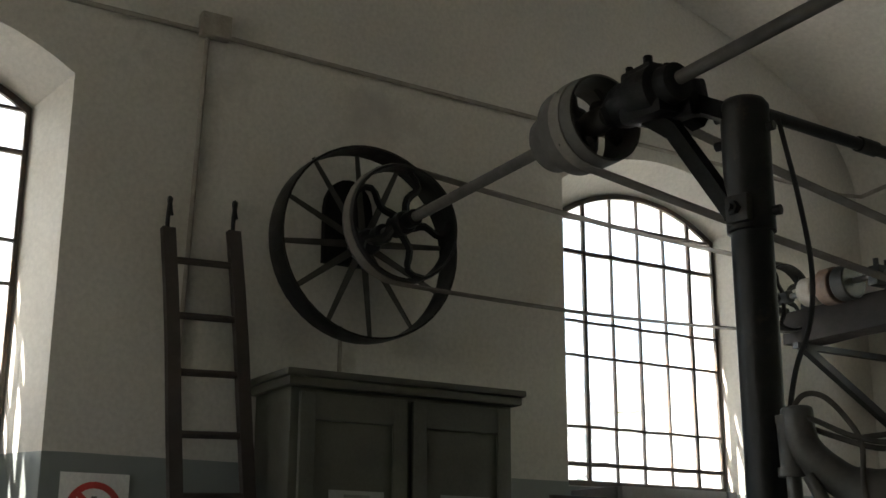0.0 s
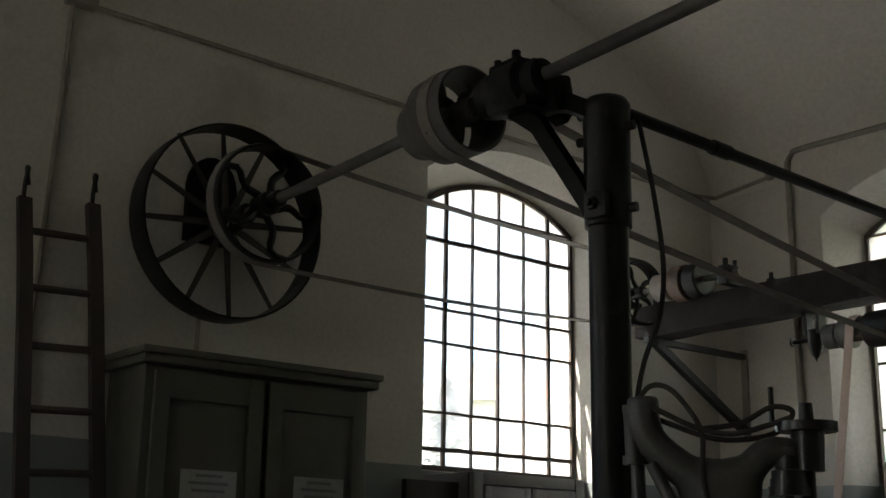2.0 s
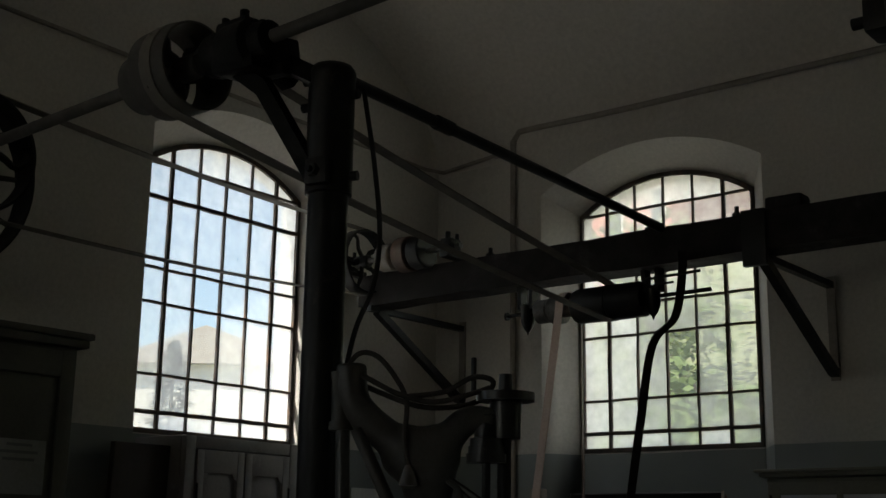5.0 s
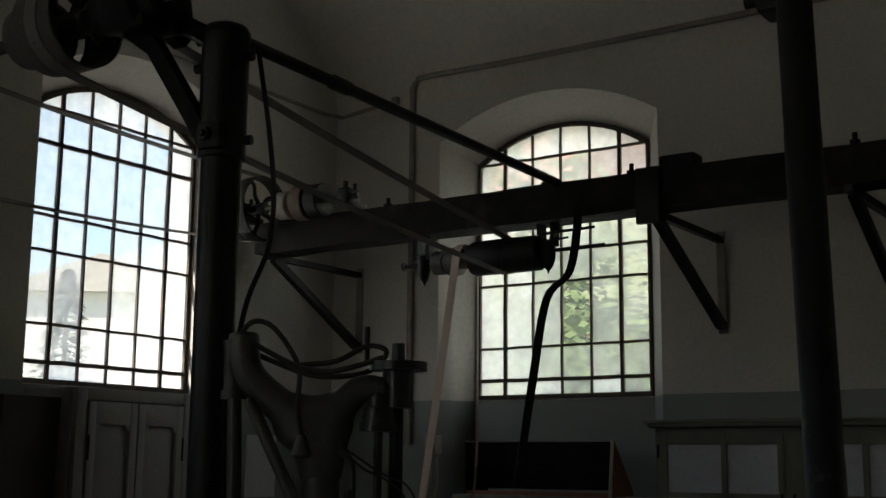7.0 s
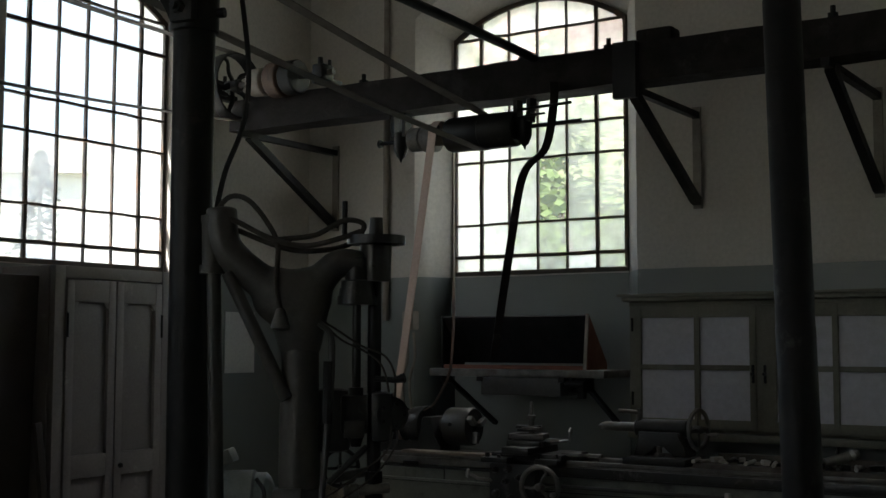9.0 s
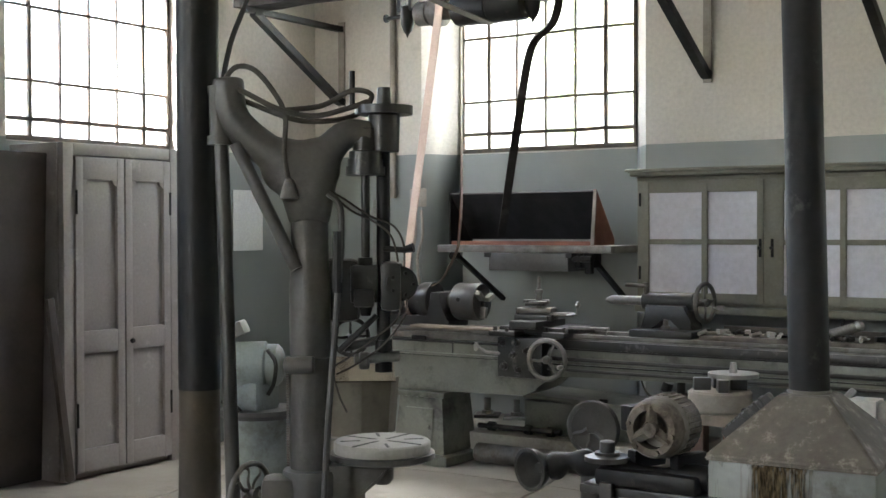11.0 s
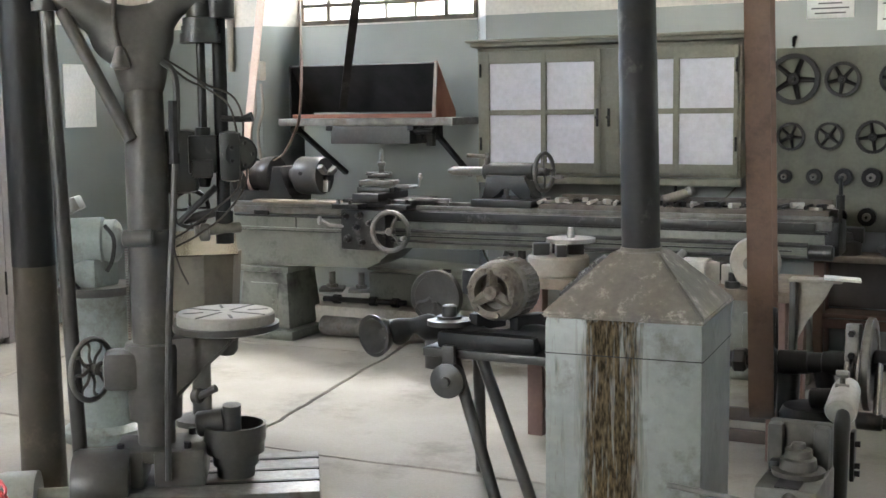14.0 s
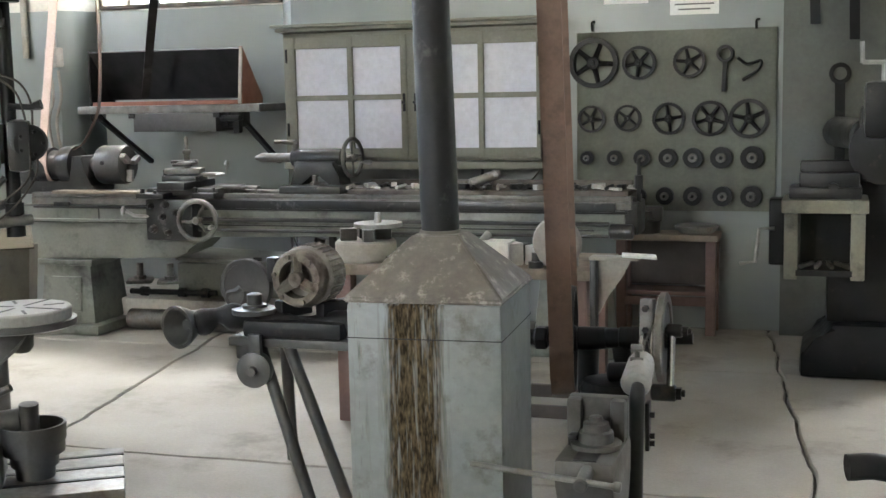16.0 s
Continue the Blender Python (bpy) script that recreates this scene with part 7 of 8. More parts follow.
rod(bm, (cx - 0.13, cy - 0.08, 0.335), (cx - 0.03, cy - 0.02, 0.35), 0.052, seg=14, bev=0.008)
single("bushing", bm, M_GREY, "thick grey bushing lying in the pulley", "machine part")

mot = thing("belt_motor", (DX - 0.24, DY - 0.30, 0), "grey drum motor on the floor beside the drill", "motor")
bm = bmesh.new()
q = Vector((0.84, 0.54, 0))
rev(bm, Vector((DX - 0.20, DY - 0.26, 0.14)), q, [(0, 0.06), (0, 0.13), (0.02, 0.14), (0.2, 0.14), (0.22, 0.13), (0.22, 0.03)], 32)
part("drum", bm, M_GREY, mot)
bm = bmesh.new()
rev(bm, Vector((DX - 0.46, DY - 0.42, 0.10)), q, [(0, 0.03), (0, 0.09), (0.04, 0.10), (0.16, 0.10), (0.16, 0.03), (0.3, 0.03)], 28)
part("motor_body", bm, M_GREEN, mot)

# ---- pedestal grinder and coolant tub behind the drill ----
gr = thing("pedestal_grinder", (-4.15, 4.62, 0), "pale blue-grey pedestal machine with a round motor", "grinder")
bm = bmesh.new()
rev(bm, (-4.15, 4.62, 0), (0, 0, 1), [(0, 0.2), (0.05, 0.2), (0.08, 0.16), (0.62, 0.135), (0.70, 0.17), (0.73, 0.17), (0.74, 0.1)], 24)
part("pedestal", bm, M_BLUE, gr)
bm = bmesh.new()
rev(bm, (-4.15, 4.62, 0.72), (0, 0, 1), [(0, 0.19), (0.02, 0.2), (0.04, 0.19)], 24)
part("tray", bm, M_GREY, gr)
bm = bmesh.new()
box(bm, (-4.17, 4.6, 0.82), (0.2, 0.18, 0.16), bev=0.03)
part("neck", bm, M_BLUE, gr)
bm = bmesh.new()
rev(bm, (-4.28, 4.52, 0.975), q, [(0, 0.04), (0.0, 0.10), (0.03, 0.115), (0.20, 0.118), (0.21, 0.105), (0.26, 0.105), (0.28, 0.085), (0.30, 0.03)], 28)
part("motor", bm, M_BLUE, gr)
bm = bmesh.new()
box(bm, (-4.25, 4.54, 1.14), (0.14, 0.14, 0.07), pose(0, 0, 0, 0, -25, 30), bev=0.012)
part("terminal_box", bm, M_DUSTY, gr)
bm = bmesh.new()
sweep(bm, [(-4.24, 4.46, 0.80), (-4.16, 4.44, 0.80), (-4.12, 4.45, 0.76)], 0.014, 8)
part("lever", bm, M_IRON, gr)
bm = bmesh.new()
sweep(bm, curve([(-4.03, 4.55, 1.06), (-3.98, 4.55, 1.0), (-4.0, 4.56, 0.9), (-4.03, 4.55, 0.84)]), 0.01, 6)
part("hose", bm, M_RUBBER, gr)
tub = thing("coolant_tub", (-3.86, 5.0, 0), "eight-sided drab metal tank of oily liquid on a stand", "tub")
M_TANK = mat("drab_tank_sheet", (0.19, 0.175, 0.135), 0.5, col2=(0.12, 0.105, 0.08), scale=4, fine=40, stain=(0.07, 0.06, 0.045), stain_scale=5, stain_amount=0.4)
TBX, TBY = -3.86, 5.03
bm = bmesh.new()
rev(bm, (TBX, TBY, 0.60), (0, 0.02, 1), [(0, 0.19), (0.01, 0.205), (0.285, 0.222), (0.29, 0.222), (0.29, 0.212), (0.262, 0.208), (0.26, 0.0)], 8)
part("bowl", bm, M_TANK, tub)
bm = bmesh.new()
strap(bm, [(TBX + 0.130, TBY - 0.170, 0.892), (TBX - 0.125, TBY + 0.160, 0.972)], (0.79, 0.61, 0.0), 0.40, 0.006)
part("oily_plate", bm, M_OIL, tub, "oily tilted plate catching the window light")
bm = bmesh.new()
rev(bm, (TBX, TBY, 0), (0, 0, 1), [(0, 0.14), (0.03, 0.14), (0.05, 0.05), (0.60, 0.05)], 16)
part("stand", bm, M_GREY, tub)

# ---- motor on a splay-legged stand ----
ms = thing("motor_stand", (-2.0, 4.4, 0), "dark iron stand on splayed legs carrying a dusty motor", "machine stand")
bm = bmesh.new()
box(bm, (-1.92, 4.42, 0.625), (0.62, 0.13, 0.035), bev=0.006)
part("rail", bm, M_GREY, ms)
bm = bmesh.new()
cst = curve([(-2.38, 4.38, 0.68), (-2.28, 4.40, 0.72), (-2.16, 4.42, 0.70), (-1.98, 4.42, 0.69), (-1.72, 4.44, 0.70)])
sweep(bm, cst, 0.05, 10, [0.045 + 0.012 * math.sin(k * 0.9) for k in range(len(cst))])
box(bm, (-1.95, 4.42, 0.68), (0.42, 0.16, 0.07), bev=0.02)
part("casting", bm, M_IRON, ms)
bm = bmesh.new()
hd_ = Vector((-0.28, -0.9, -0.05))
rev(bm, Vector((-2.40, 4.46, 0.685)), hd_, [(0, 0.045), (0.05, 0.05), (0.10, 0.075), (0.13, 0.088), (0.14, 0.088), (0.14, 0.074), (0.10, 0.06), (0.07, 0.02), (0.09, 0.02), (0.09, 0.0)], 32)
part("bell_mouth", bm, M_GREY, ms)
bm = bmesh.new()
rev(bm, (-2.13, 4.40, 0.735), (0, 0, 1), [(0, 0.09), (0.02, 0.09), (0.025, 0.05), (0.035, 0.05), (0.035, 0.03), (0.075, 0.03), (0.08, 0.02)], 18)
part("bolted_flange", bm, M_GREY, ms)
for a, b in (((-2.10, 4.38, 0.60), (-1.89, 4.34, 0.0)), ((-2.0, 4.42, 0.61), (-1.76, 4.40, 0.0)), ((-1.75, 4.5, 0.61), (-1.6, 4.75, 0.0)), ((-2.05, 4.5, 0.61), (-2.2, 4.85, 0.0))):
    bm = bmesh.new()
    rod(bm, a, b, 0.025, seg=12)
    part("leg", bm, M_GREY, ms)
bm = bmesh.new()
rev(bm, (-2.10, 4.33, 0.525), (0.1, -1, 0), [(-0.02, 0.02), (-0.02, 0.066), (-0.01, 0.07), (0.03, 0.07), (0.035, 0.05), (0.04, 0.02), (0.06, 0.018)], 26)
box(bm, (-2.10, 4.33, 0.60), (0.055, 0.03, 0.13), bev=0.01)
part("tension_roller", bm, M_GREY, ms)
M_SHIELD = mat("rust_brown_casting", (0.17, 0.148, 0.115), 0.7, col2=(0.06, 0.047, 0.034), scale=16, fine=60, bump=0.4, stain=(0.045, 0.033, 0.024), stain_scale=20, stain_amount=0.5)
em = thing("electric_motor", (-1.86, 4.45, 0.72), "dusty open-frame electric motor with rusty end shield", "motor")
mc, md = Vector((-1.915, 4.34, 0.885)), Vector((0.04, 0.99, 0.0)).normalized()
bm = bmesh.new()
rev(bm, mc + md * 0.05, md, [(0, 0.07), (0.0, 0.113), (0.015, 0.12), (0.14, 0.12), (0.16, 0.095), (0.16, 0.02)], 36)
cas = part("casing", bm, M_MOTOR, em)
_, ma, mb = axes(md)
for k in range(34):
    a = k * math.tau / 34
    bm = bmesh.new()
    n_ = ma * math.cos(a) + mb * math.sin(a)
    rod(bm, mc + md * 0.08 + n_ * 0.1205, mc + md * 0.185 + n_ * 0.1205, 0.0045, seg=6)
    part("cooling_rib", bm, M_MOTOR, cas)
bm = bmesh.new()
rev(bm, mc - md * 0.01, md, [(0, 0.074), (0.0, 0.10), (0.02, 0.112), (0.07, 0.114), (0.07, 0.074)], 36, closed=True)
es = part("end_shield", bm, M_SHIELD, em, "rust-brown open end shield")
for k in range(6):
    a = k * math.tau / 6 + 0.2
    bm = bmesh.new()
    pc = mc + (axes(md)[1] * math.cos(a) + axes(md)[2] * math.sin(a)) * 0.092
    rod(bm, pc - md * 0.022, pc + md * 0.01, 0.010, seg=6)
    part("bolt", bm, M_SHIELD, es)
for k in range(3):
    bm = bmesh.new()
    spoke(bm, mc, md, 0.02, 0.09, k * math.tau / 3 + 0.52, 0, 0.05, 0.04, 0.75)
    part("arm", bm, M_SHIELD, es)
bm = bmesh.new()
rev(bm, mc - md * 0.02, md, [(0, 0.012), (0.0, 0.026), (0.012, 0.034), (0.05, 0.036)], 18)
part("bearing_cap", bm, M_SHIELD, es)
bm = bmesh.new()
rod(bm, mc + md * 0.06, mc + md * 0.09, 0.088, seg=24)
part("core", bm, M_IRON, em)
bm = bmesh.new()
box(bm, (-2.03, 4.44, 0.91), (0.06, 0.10, 0.10), pose(0, 0, 0, 0, 0, -25), bev=0.01)
part("terminal_box", bm, M_IRON, em)
for s_ in (-1, 1):
    bm = bmesh.new()
    box(bm, mc + md * 0.14 + ma * 0.09 * s_ + Vector((0, 0, -0.135)), (0.05, 0.16, 0.07), pose(0, 0, 0, 0, 0, -25), bev=0.01)
    part("foot", bm, M_IRON, em)

# ---- bench behind the stove with chucks and blocks ----
bench = thing("work_bench", (-1.7, 5.7, 0), "grey wooden bench with red-brown legs", "bench")
bm = bmesh.new()
box(bm, (-1.62, 5.75, 0.755), (1.32, 0.6, 0.05), bev=0.008)
part("benchtop", bm, M_WOOD, bench)
for x in (-2.2, -1.05):
    for y in (5.52, 5.98):
        bm = bmesh.new()
        box(bm, (x, y, 0.365), (0.08, 0.08, 0.73), bev=0.008)
        part("leg", bm, M_REDWOOD, bench)
for z in (0.1, 0.2):
    bm = bmesh.new()
    box(bm, (-1.62, 5.52, z), (1.1, 0.03, 0.06), bev=0.006)
    part("stretcher", bm, M_BROWN, bench)
fc = thing("face_chuck", (-2.12, 5.62, 0.78), "pale round machine chuck with blocks on the bench", "chuck")
bm = bmesh.new()
rev(bm, (-2.13, 5.62, 0.78), (0, 0, 1), [(0, 0.14), (0.01, 0.15), (0.09, 0.15), (0.10, 0.14), (0.10, 0)], 36)
part("disc", bm, M_PIPE, fc)
for k in range(4):
    a = k * math.tau / 4 + 0.5
    bm = bmesh.new()
    box(bm, (-2.13 + 0.085 * math.cos(a), 5.62 + 0.085 * math.sin(a), 0.91), (0.08, 0.05, 0.06), pose(0, 0, 0, 0, 0, math.degrees(a)), bev=0.006)
    part("jaw", bm, M_GREY, fc)
bm = bmesh.new()
rev(bm, (-2.08, 5.66, 0.94), (0, 0, 1), [(0, 0.12), (0.02, 0.12), (0.02, 0.02), (0.07, 0.014)], 24)
part("cover_plate", bm, M_STEEL, fc)
bm = bmesh.new()
RBP = Vector((-1.86, 5.30, 0.80))
rbt = thing("ribbed_block", RBP, "ribbed grey casting leaning on the bench", "machine part")
box(bm, RBP, (0.27, 0.11, 0.10), pose(0, 0, 0, 0, -42, 10), bev=0.012)
part("body", bm, M_GREY, rbt)
for k in range(8):
    bm = bmesh.new()
    box(bm, RBP + Vector((0.027 * (k - 3.5) * 0.743, 0, 0.027 * (k - 3.5) * 0.669)), (0.010, 0.12, 0.112), pose(0, 0, 0, 0, -42, 10), bev=0.003)
    part("rib", bm, M_GREY, rbt)
rb = random.Random(12)
for k in range(12):
    x, y = -1.72 + (k % 6) * 0.11 + rb.uniform(-.02, .02), 5.58 + (k // 6) * 0.16
    bm = bmesh.new()
    h_ = rb.uniform(0.04, 0.12)
    box(bm, (x, y, 0.78 + h_ / 2), (rb.uniform(.05, .12), rb.uniform(.05, .1), h_), pose(0, 0, 0, 0, rb.choice((0, 0, 0)), rb.uniform(-50, 50)), bev=0.008)
    single("steel_block", bm, rb.choice((M_PALE, M_GREY, M_PALE, M_IRON)), "small worn steel block on the bench", "block", group="blocks on the bench")
for k in range(16):
    x, y = -1.98 + (k % 8) * 0.10 + rb.uniform(-.03, .03), 5.50 + (k // 8) * 0.33 + rb.uniform(-.03, .03)
    bm = bmesh.new()
    if k % 3 == 0:
        rod(bm, (x, y, 0.80), (x + rb.uniform(-.1, .1), y + 0.10, 0.80), 0.018, seg=10, bev=0.003)
    elif k % 3 == 1:
        rev(bm, (x, y, 0.78), (0, 0, 1), [(0, 0.035), (0.03, 0.035), (0.03, 0.02), (0.07, 0.018), (0.07, 0)], 14)
    else:
        box(bm, (x, y, 0.80), (0.13, 0.035, 0.03), pose(0, 0, 0, 0, 0, rb.uniform(-60, 60)), bev=0.005)
    single("machine_fitting", bm, rb.choice((M_DKIRON, M_PALE, M_IRON, M_DUSTY)), "small worn iron fitting lying on the bench", "machine part", group="fittings on the bench")
bm = bmesh.new()
box(bm, (-1.45, 5.5, 0.84), (0.15, 0.02, 0.11), bev=0.004)
box(bm, (-1.45, 5.56, 0.89), (0.15, 0.12, 0.012), bev=0.003)
box(bm, (-1.385, 5.56, 0.83), (0.015, 0.1, 0.1), bev=0.003)
single("angle_plate", bm, M_PALE, "open box-shaped angle plate on the bench", "machine part")
bm = bmesh.new()
rod(bm, (-1.58, 5.45, 0.80), (-1.50, 5.6, 0.92), 0.02, seg=8)
single("steel_rod", bm, M_STEEL, "short steel rod leaning among the blocks", "rod")
gw = thing("grinding_wheel", (-1.15, 5.3, 0.78), "pale dusty grinding wheel on the bench end", "grinding wheel")
bm = bmesh.new()
rev(bm, (-1.14, 5.52, 0.90), (-0.25, -1, 0), [(0, 0.02), (0, 0.105), (0.01, 0.115), (0.05, 0.115), (0.06, 0.105), (0.06, 0.02)], 32)
part("wheel", bm, M_PIPE, gw)
bm = bmesh.new()
rev(bm, (-1.14, 5.52, 0.90), (-0.25, -1, 0), [(-0.05, 0.03), (0.09, 0.03), (0.09, 0.015)], 14)
box(bm, (-1.13, 5.58, 0.80), (0.12, 0.06, 0.08), bev=0.01)
part("spindle", bm, M_DUSTY, gw)
st = thing("tool_stand", (-0.82, 5.4, 0), "thin iron bracket stand with a pale rag on top", "stand")
bm = bmesh.new()
box(bm, (-0.965, 5.42, 0.42), (0.03, 0.06, 0.84), bev=0.006)
part("post", bm, M_DKIRON, st)
bm = bmesh.new()
box(bm, (-0.87, 5.42, 0.845), (0.22, 0.10, 0.014), bev=0.004)
part("top_plate", bm, M_PIPE, st)
bm = bmesh.new()
prism(bm, [(-0.95, 0.838), (-0.80, 0.838), (-0.84, 0.76), (-0.91, 0.66), (-0.95, 0.58)], 0.012, Matrix(((1, 0, 0, 0), (0, 0, -1, 5.46), (0, 1, 0, 0), (0, 0, 0, 1))), 0.002)
part("gusset", bm, M_PIPE, st)
bm = bmesh.new()
box(bm, (-0.76, 5.40, 0.858), (0.15, 0.09, 0.012), pose(0, 0, 0, 0, 4, 10), bev=0.004)
part("rag", bm, M_PAPER, st, "crumpled pale rag")

# ---- power hacksaw with its belt ----
M_VICE = mat("dusty_vice_casting", (0.105, 0.101, 0.088), 0.6, col2=(0.05, 0.048, 0.042), scale=8, stain=(0.05, 0.047, 0.042), stain_scale=7, stain_amount=0.4)
saw = thing("power_hacksaw", (-0.6, 4.1, 0), "dark cast-iron power hacksaw with bright guide bars", "power saw")
bm = bmesh.new()
rod(bm, (-1.0, 4.45, 0.675), (-0.42, 4.45, 0.695), 0.022, seg=14)
part("drive_axle", bm, M_IRON, saw)
wheel(saw, "belt_wheel", (-0.89, 4.45, 0.675), Vector((0.988, 0.153, 0)), 0.198, 0.085, 0.016, 0.05, 5, 0.2, 0.04, M_IRON)
bm = bmesh.new()
rod(bm, (-1.0, 4.45, 0.675), (-0.95, 4.45, 0.676), 0.046, seg=6, bev=0.008)
rod(bm, (-1.02, 4.45, 0.675), (-0.99, 4.45, 0.675), 0.03, seg=8)
part("end_nut", bm, M_IRON, saw)
bm = bmesh.new()
rev(bm, (-0.835, 4.45, 0.68), (1, 0, 0.035), [(0, 0.03), (0, 0.042), (0.10, 0.042), (0.105, 0.037), (0.15, 0.037), (0.155, 0.042), (0.27, 0.042), (0.27, 0.03)], 20)
part("bearing_sleeve", bm, M_IRON, saw)
# curved pillar that carries the sleeve over a round foot
bm = bmesh.new()
sweep(bm, curve([(-0.80, 4.45, 0.64), (-0.80, 4.44, 0.50), (-0.78, 4.42, 0.30), (-0.76, 4.40, 0.06)]), 0.04, 12, None)
sweep(bm, curve([(-0.68, 4.45, 0.65), (-0.66, 4.42, 0.54), (-0.70, 4.40, 0.40), (-0.72, 4.40, 0.10)]), 0.034, 12, None)
part("pillar", bm, M_IRON, saw)
bm = bmesh.new()
rev(bm, (-0.70, 4.36, 0.02), (0, 0, 1), [(0, 0.13), (0.03, 0.13), (0.06, 0.10), (0.40, 0.085), (0.47, 0.11), (0.50, 0.115), (0.53, 0.10), (0.535, 0.0)], 28)
rod(bm, (-0.70, 4.30, 0.59), (-0.58, 4.30, 0.60), 0.035, seg=14, bev=0.006)
part("gear_housing", bm, M_IRON, saw)
bm = bmesh.new()
wheel_rim(bm, (-0.505, 4.30, 0.725), X, 0.158, 0.028, 0.035, 44)
disc = part("crank_disc", bm, M_DUSTY, saw)
bm = bmesh.new()
rod(bm, (-0.513, 4.30, 0.725), (-0.497, 4.30, 0.725), 0.13, seg=32)
rod(bm, (-0.53, 4.30, 0.725), (-0.48, 4.30, 0.725), 0.04, seg=16)
part("disc_web", bm, M_DKIRON, disc)
bm = bmesh.new()
rod(bm, (-0.472, 4.27, 0.755), (-0.470, 4.22, 0.57), 0.014, seg=12)
part("connecting_rod", bm, M_BRIGHT, saw)
for c_, r_, l_ in (((-0.49, 4.27, 0.757), 0.024, 0.055), ((-0.535, 4.22, 0.548), 0.030, 0.085)):
    bm = bmesh.new()
    rod(bm, Vector(c_), Vector(c_) + Vector((l_, 0, 0)), r_, seg=12, bev=0.005)
    rod(bm, Vector(c_) + Vector((l_, 0, 0)), Vector(c_) + Vector((l_ + 0.018, 0, 0)), r_ * 0.75, seg=6)
    rod(bm, Vector(c_) + Vector((l_ + 0.018, 0, 0)), Vector(c_) + Vector((l_ + 0.03, 0, 0)), r_ * 0.4, seg=8)
    part("pin", bm, M_IRON, saw)
bm = bmesh.new()
box(bm, (-0.560, 4.30, 0.795), (0.046, 0.09, 0.13), pose(0, 0, 0, -8, 0, 0), bev=0.008)
sb = part("slide_block", bm, M_DUSTY, saw)
for dz in (-0.035, 0.04):
    bm = bmesh.new()
    rod(bm, (-0.560, 4.26, 0.795 + dz), (-0.560, 4.235, 0.795 + dz), 0.012, seg=6)
    part("bolt", bm, M_IRON, sb)
bm = bmesh.new()
rod(bm, (-0.565, 4.33, 0.75), (-0.545, 4.02, 0.66), 0.023, seg=16)
part("guide_bar", bm, M_BRIGHT, saw)
bm = bmesh.new()
rod(bm, (-0.535, 4.30, 0.80), (-0.520, 4.06, 0.62), 0.011, seg=10)
part("draw_rod", bm, M_BRIGHT, saw)
bm = bmesh.new()
rev(bm, (-0.550, 4.10, 0.682), (0.02, -0.96, -0.27), [(0, 0.024), (0, 0.040), (0.02, 0.045), (0.155, 0.050), (0.165, 0.044), (0.166, 0)], 26)
hd2 = part("sliding_head", bm, M_TABLE, saw, "worn pale cylindrical sliding head")
bm = bmesh.new()
rod(bm, (-0.555, 4.03, 0.70), (-0.555, 4.03, 0.745), 0.009, seg=8)
rod(bm, (-0.575, 4.03, 0.742), (-0.535, 4.03, 0.742), 0.013, seg=8, bev=0.003)
rod(bm, (-0.575, 4.02, 0.705), (-0.532, 4.02, 0.705), 0.007, seg=8)
part("thumb_screw", bm, M_DUSTY, hd2)
bm = bmesh.new()
sweep(bm, curve([(-0.540, 3.955, 0.64), (-0.538, 3.925, 0.60), (-0.540, 3.91, 0.45), (-0.541, 3.90, 0.28), (-0.541, 3.90, 0.05)]), 0.026, 12, [0.020, 0.021, 0.022, 0.023, 0.024, 0.025] + [0.026] * 19)
bow = part("bow_arm", bm, M_DKIRON, saw)
bm = bmesh.new()
box(bm, (-0.508, 3.96, 0.50), (0.014, 0.05, 0.16), bev=0.004)
part("blade_clamp", bm, M_IRON, bow)
for z in (0.445, 0.47, 0.54):
    bm = bmesh.new()
    rod(bm, (-0.503, 3.95, z), (-0.485, 3.95, z), 0.010, seg=6)
    part("bolt", bm, M_IRON, bow)
# vice: bed with a slotted top, fixed jaw of two cheeks, clamp boss, screw and bar
bm = bmesh.new()
prism(bm, [(3.52, 0.50), (3.842, 0.50), (3.842, 0.388), (3.777, 0.314), (3.75, 0.0), (3.637, 0.0), (3.60, 0.314), (3.544, 0.379), (3.52, 0.426)], 0.18, Matrix(((0, 0, 1, -0.724), (1, 0, 0, 0), (0, 1, 0, 0), (0, 0, 0, 1))), 0.014)
vb = part("vice_bed", bm, M_VICE, saw)
bm = bmesh.new()
box(bm, (-0.632, 3.59, 0.5005), (0.07, 0.12, 0.005))
part("slot", bm, M_IRON, vb)
bm = bmesh.new()
box(bm, (-0.639, 3.80, 0.565), (0.186, 0.047, 0.14), bev=0.010)
for x in (-0.7085, -0.5715):
    box(bm, (x, 3.772, 0.565), (0.047, 0.056, 0.135), bev=0.012)
part("fixed_jaw", bm, M_VICE, saw)
bm = bmesh.new()
rev(bm, (-0.6265, 3.684, 0.50), (0, 0, 1), [(0, 0.076), (0.017, 0.079), (0.02, 0.056), (0.05, 0.053), (0.055, 0.042), (0.078, 0.040), (0.083, 0.023), (0.097, 0.02), (0.10, 0)], 26)
part("clamp_boss", bm, M_VICE, saw)
bm = bmesh.new()
box(bm, (-0.699, 3.702, 0.517), (0.03, 0.05, 0.034), bev=0.006)
part("clamp_nut", bm, M_IRON, saw)
bm = bmesh.new()
rod(bm, (-0.622, 3.525, 0.472), (-0.618, 3.39, 0.468), 0.021, seg=14, bev=0.005)
part("vice_screw", bm, M_VICE, saw)
bm = bmesh.new()
rod(bm, (-0.948, 3.412, 0.505), (-0.515, 3.412, 0.468), 0.0090, seg=10)
rod(bm, (-0.525, 3.412, 0.469), (-0.503, 3.412, 0.467), 0.016, seg=10, bev=0.003)
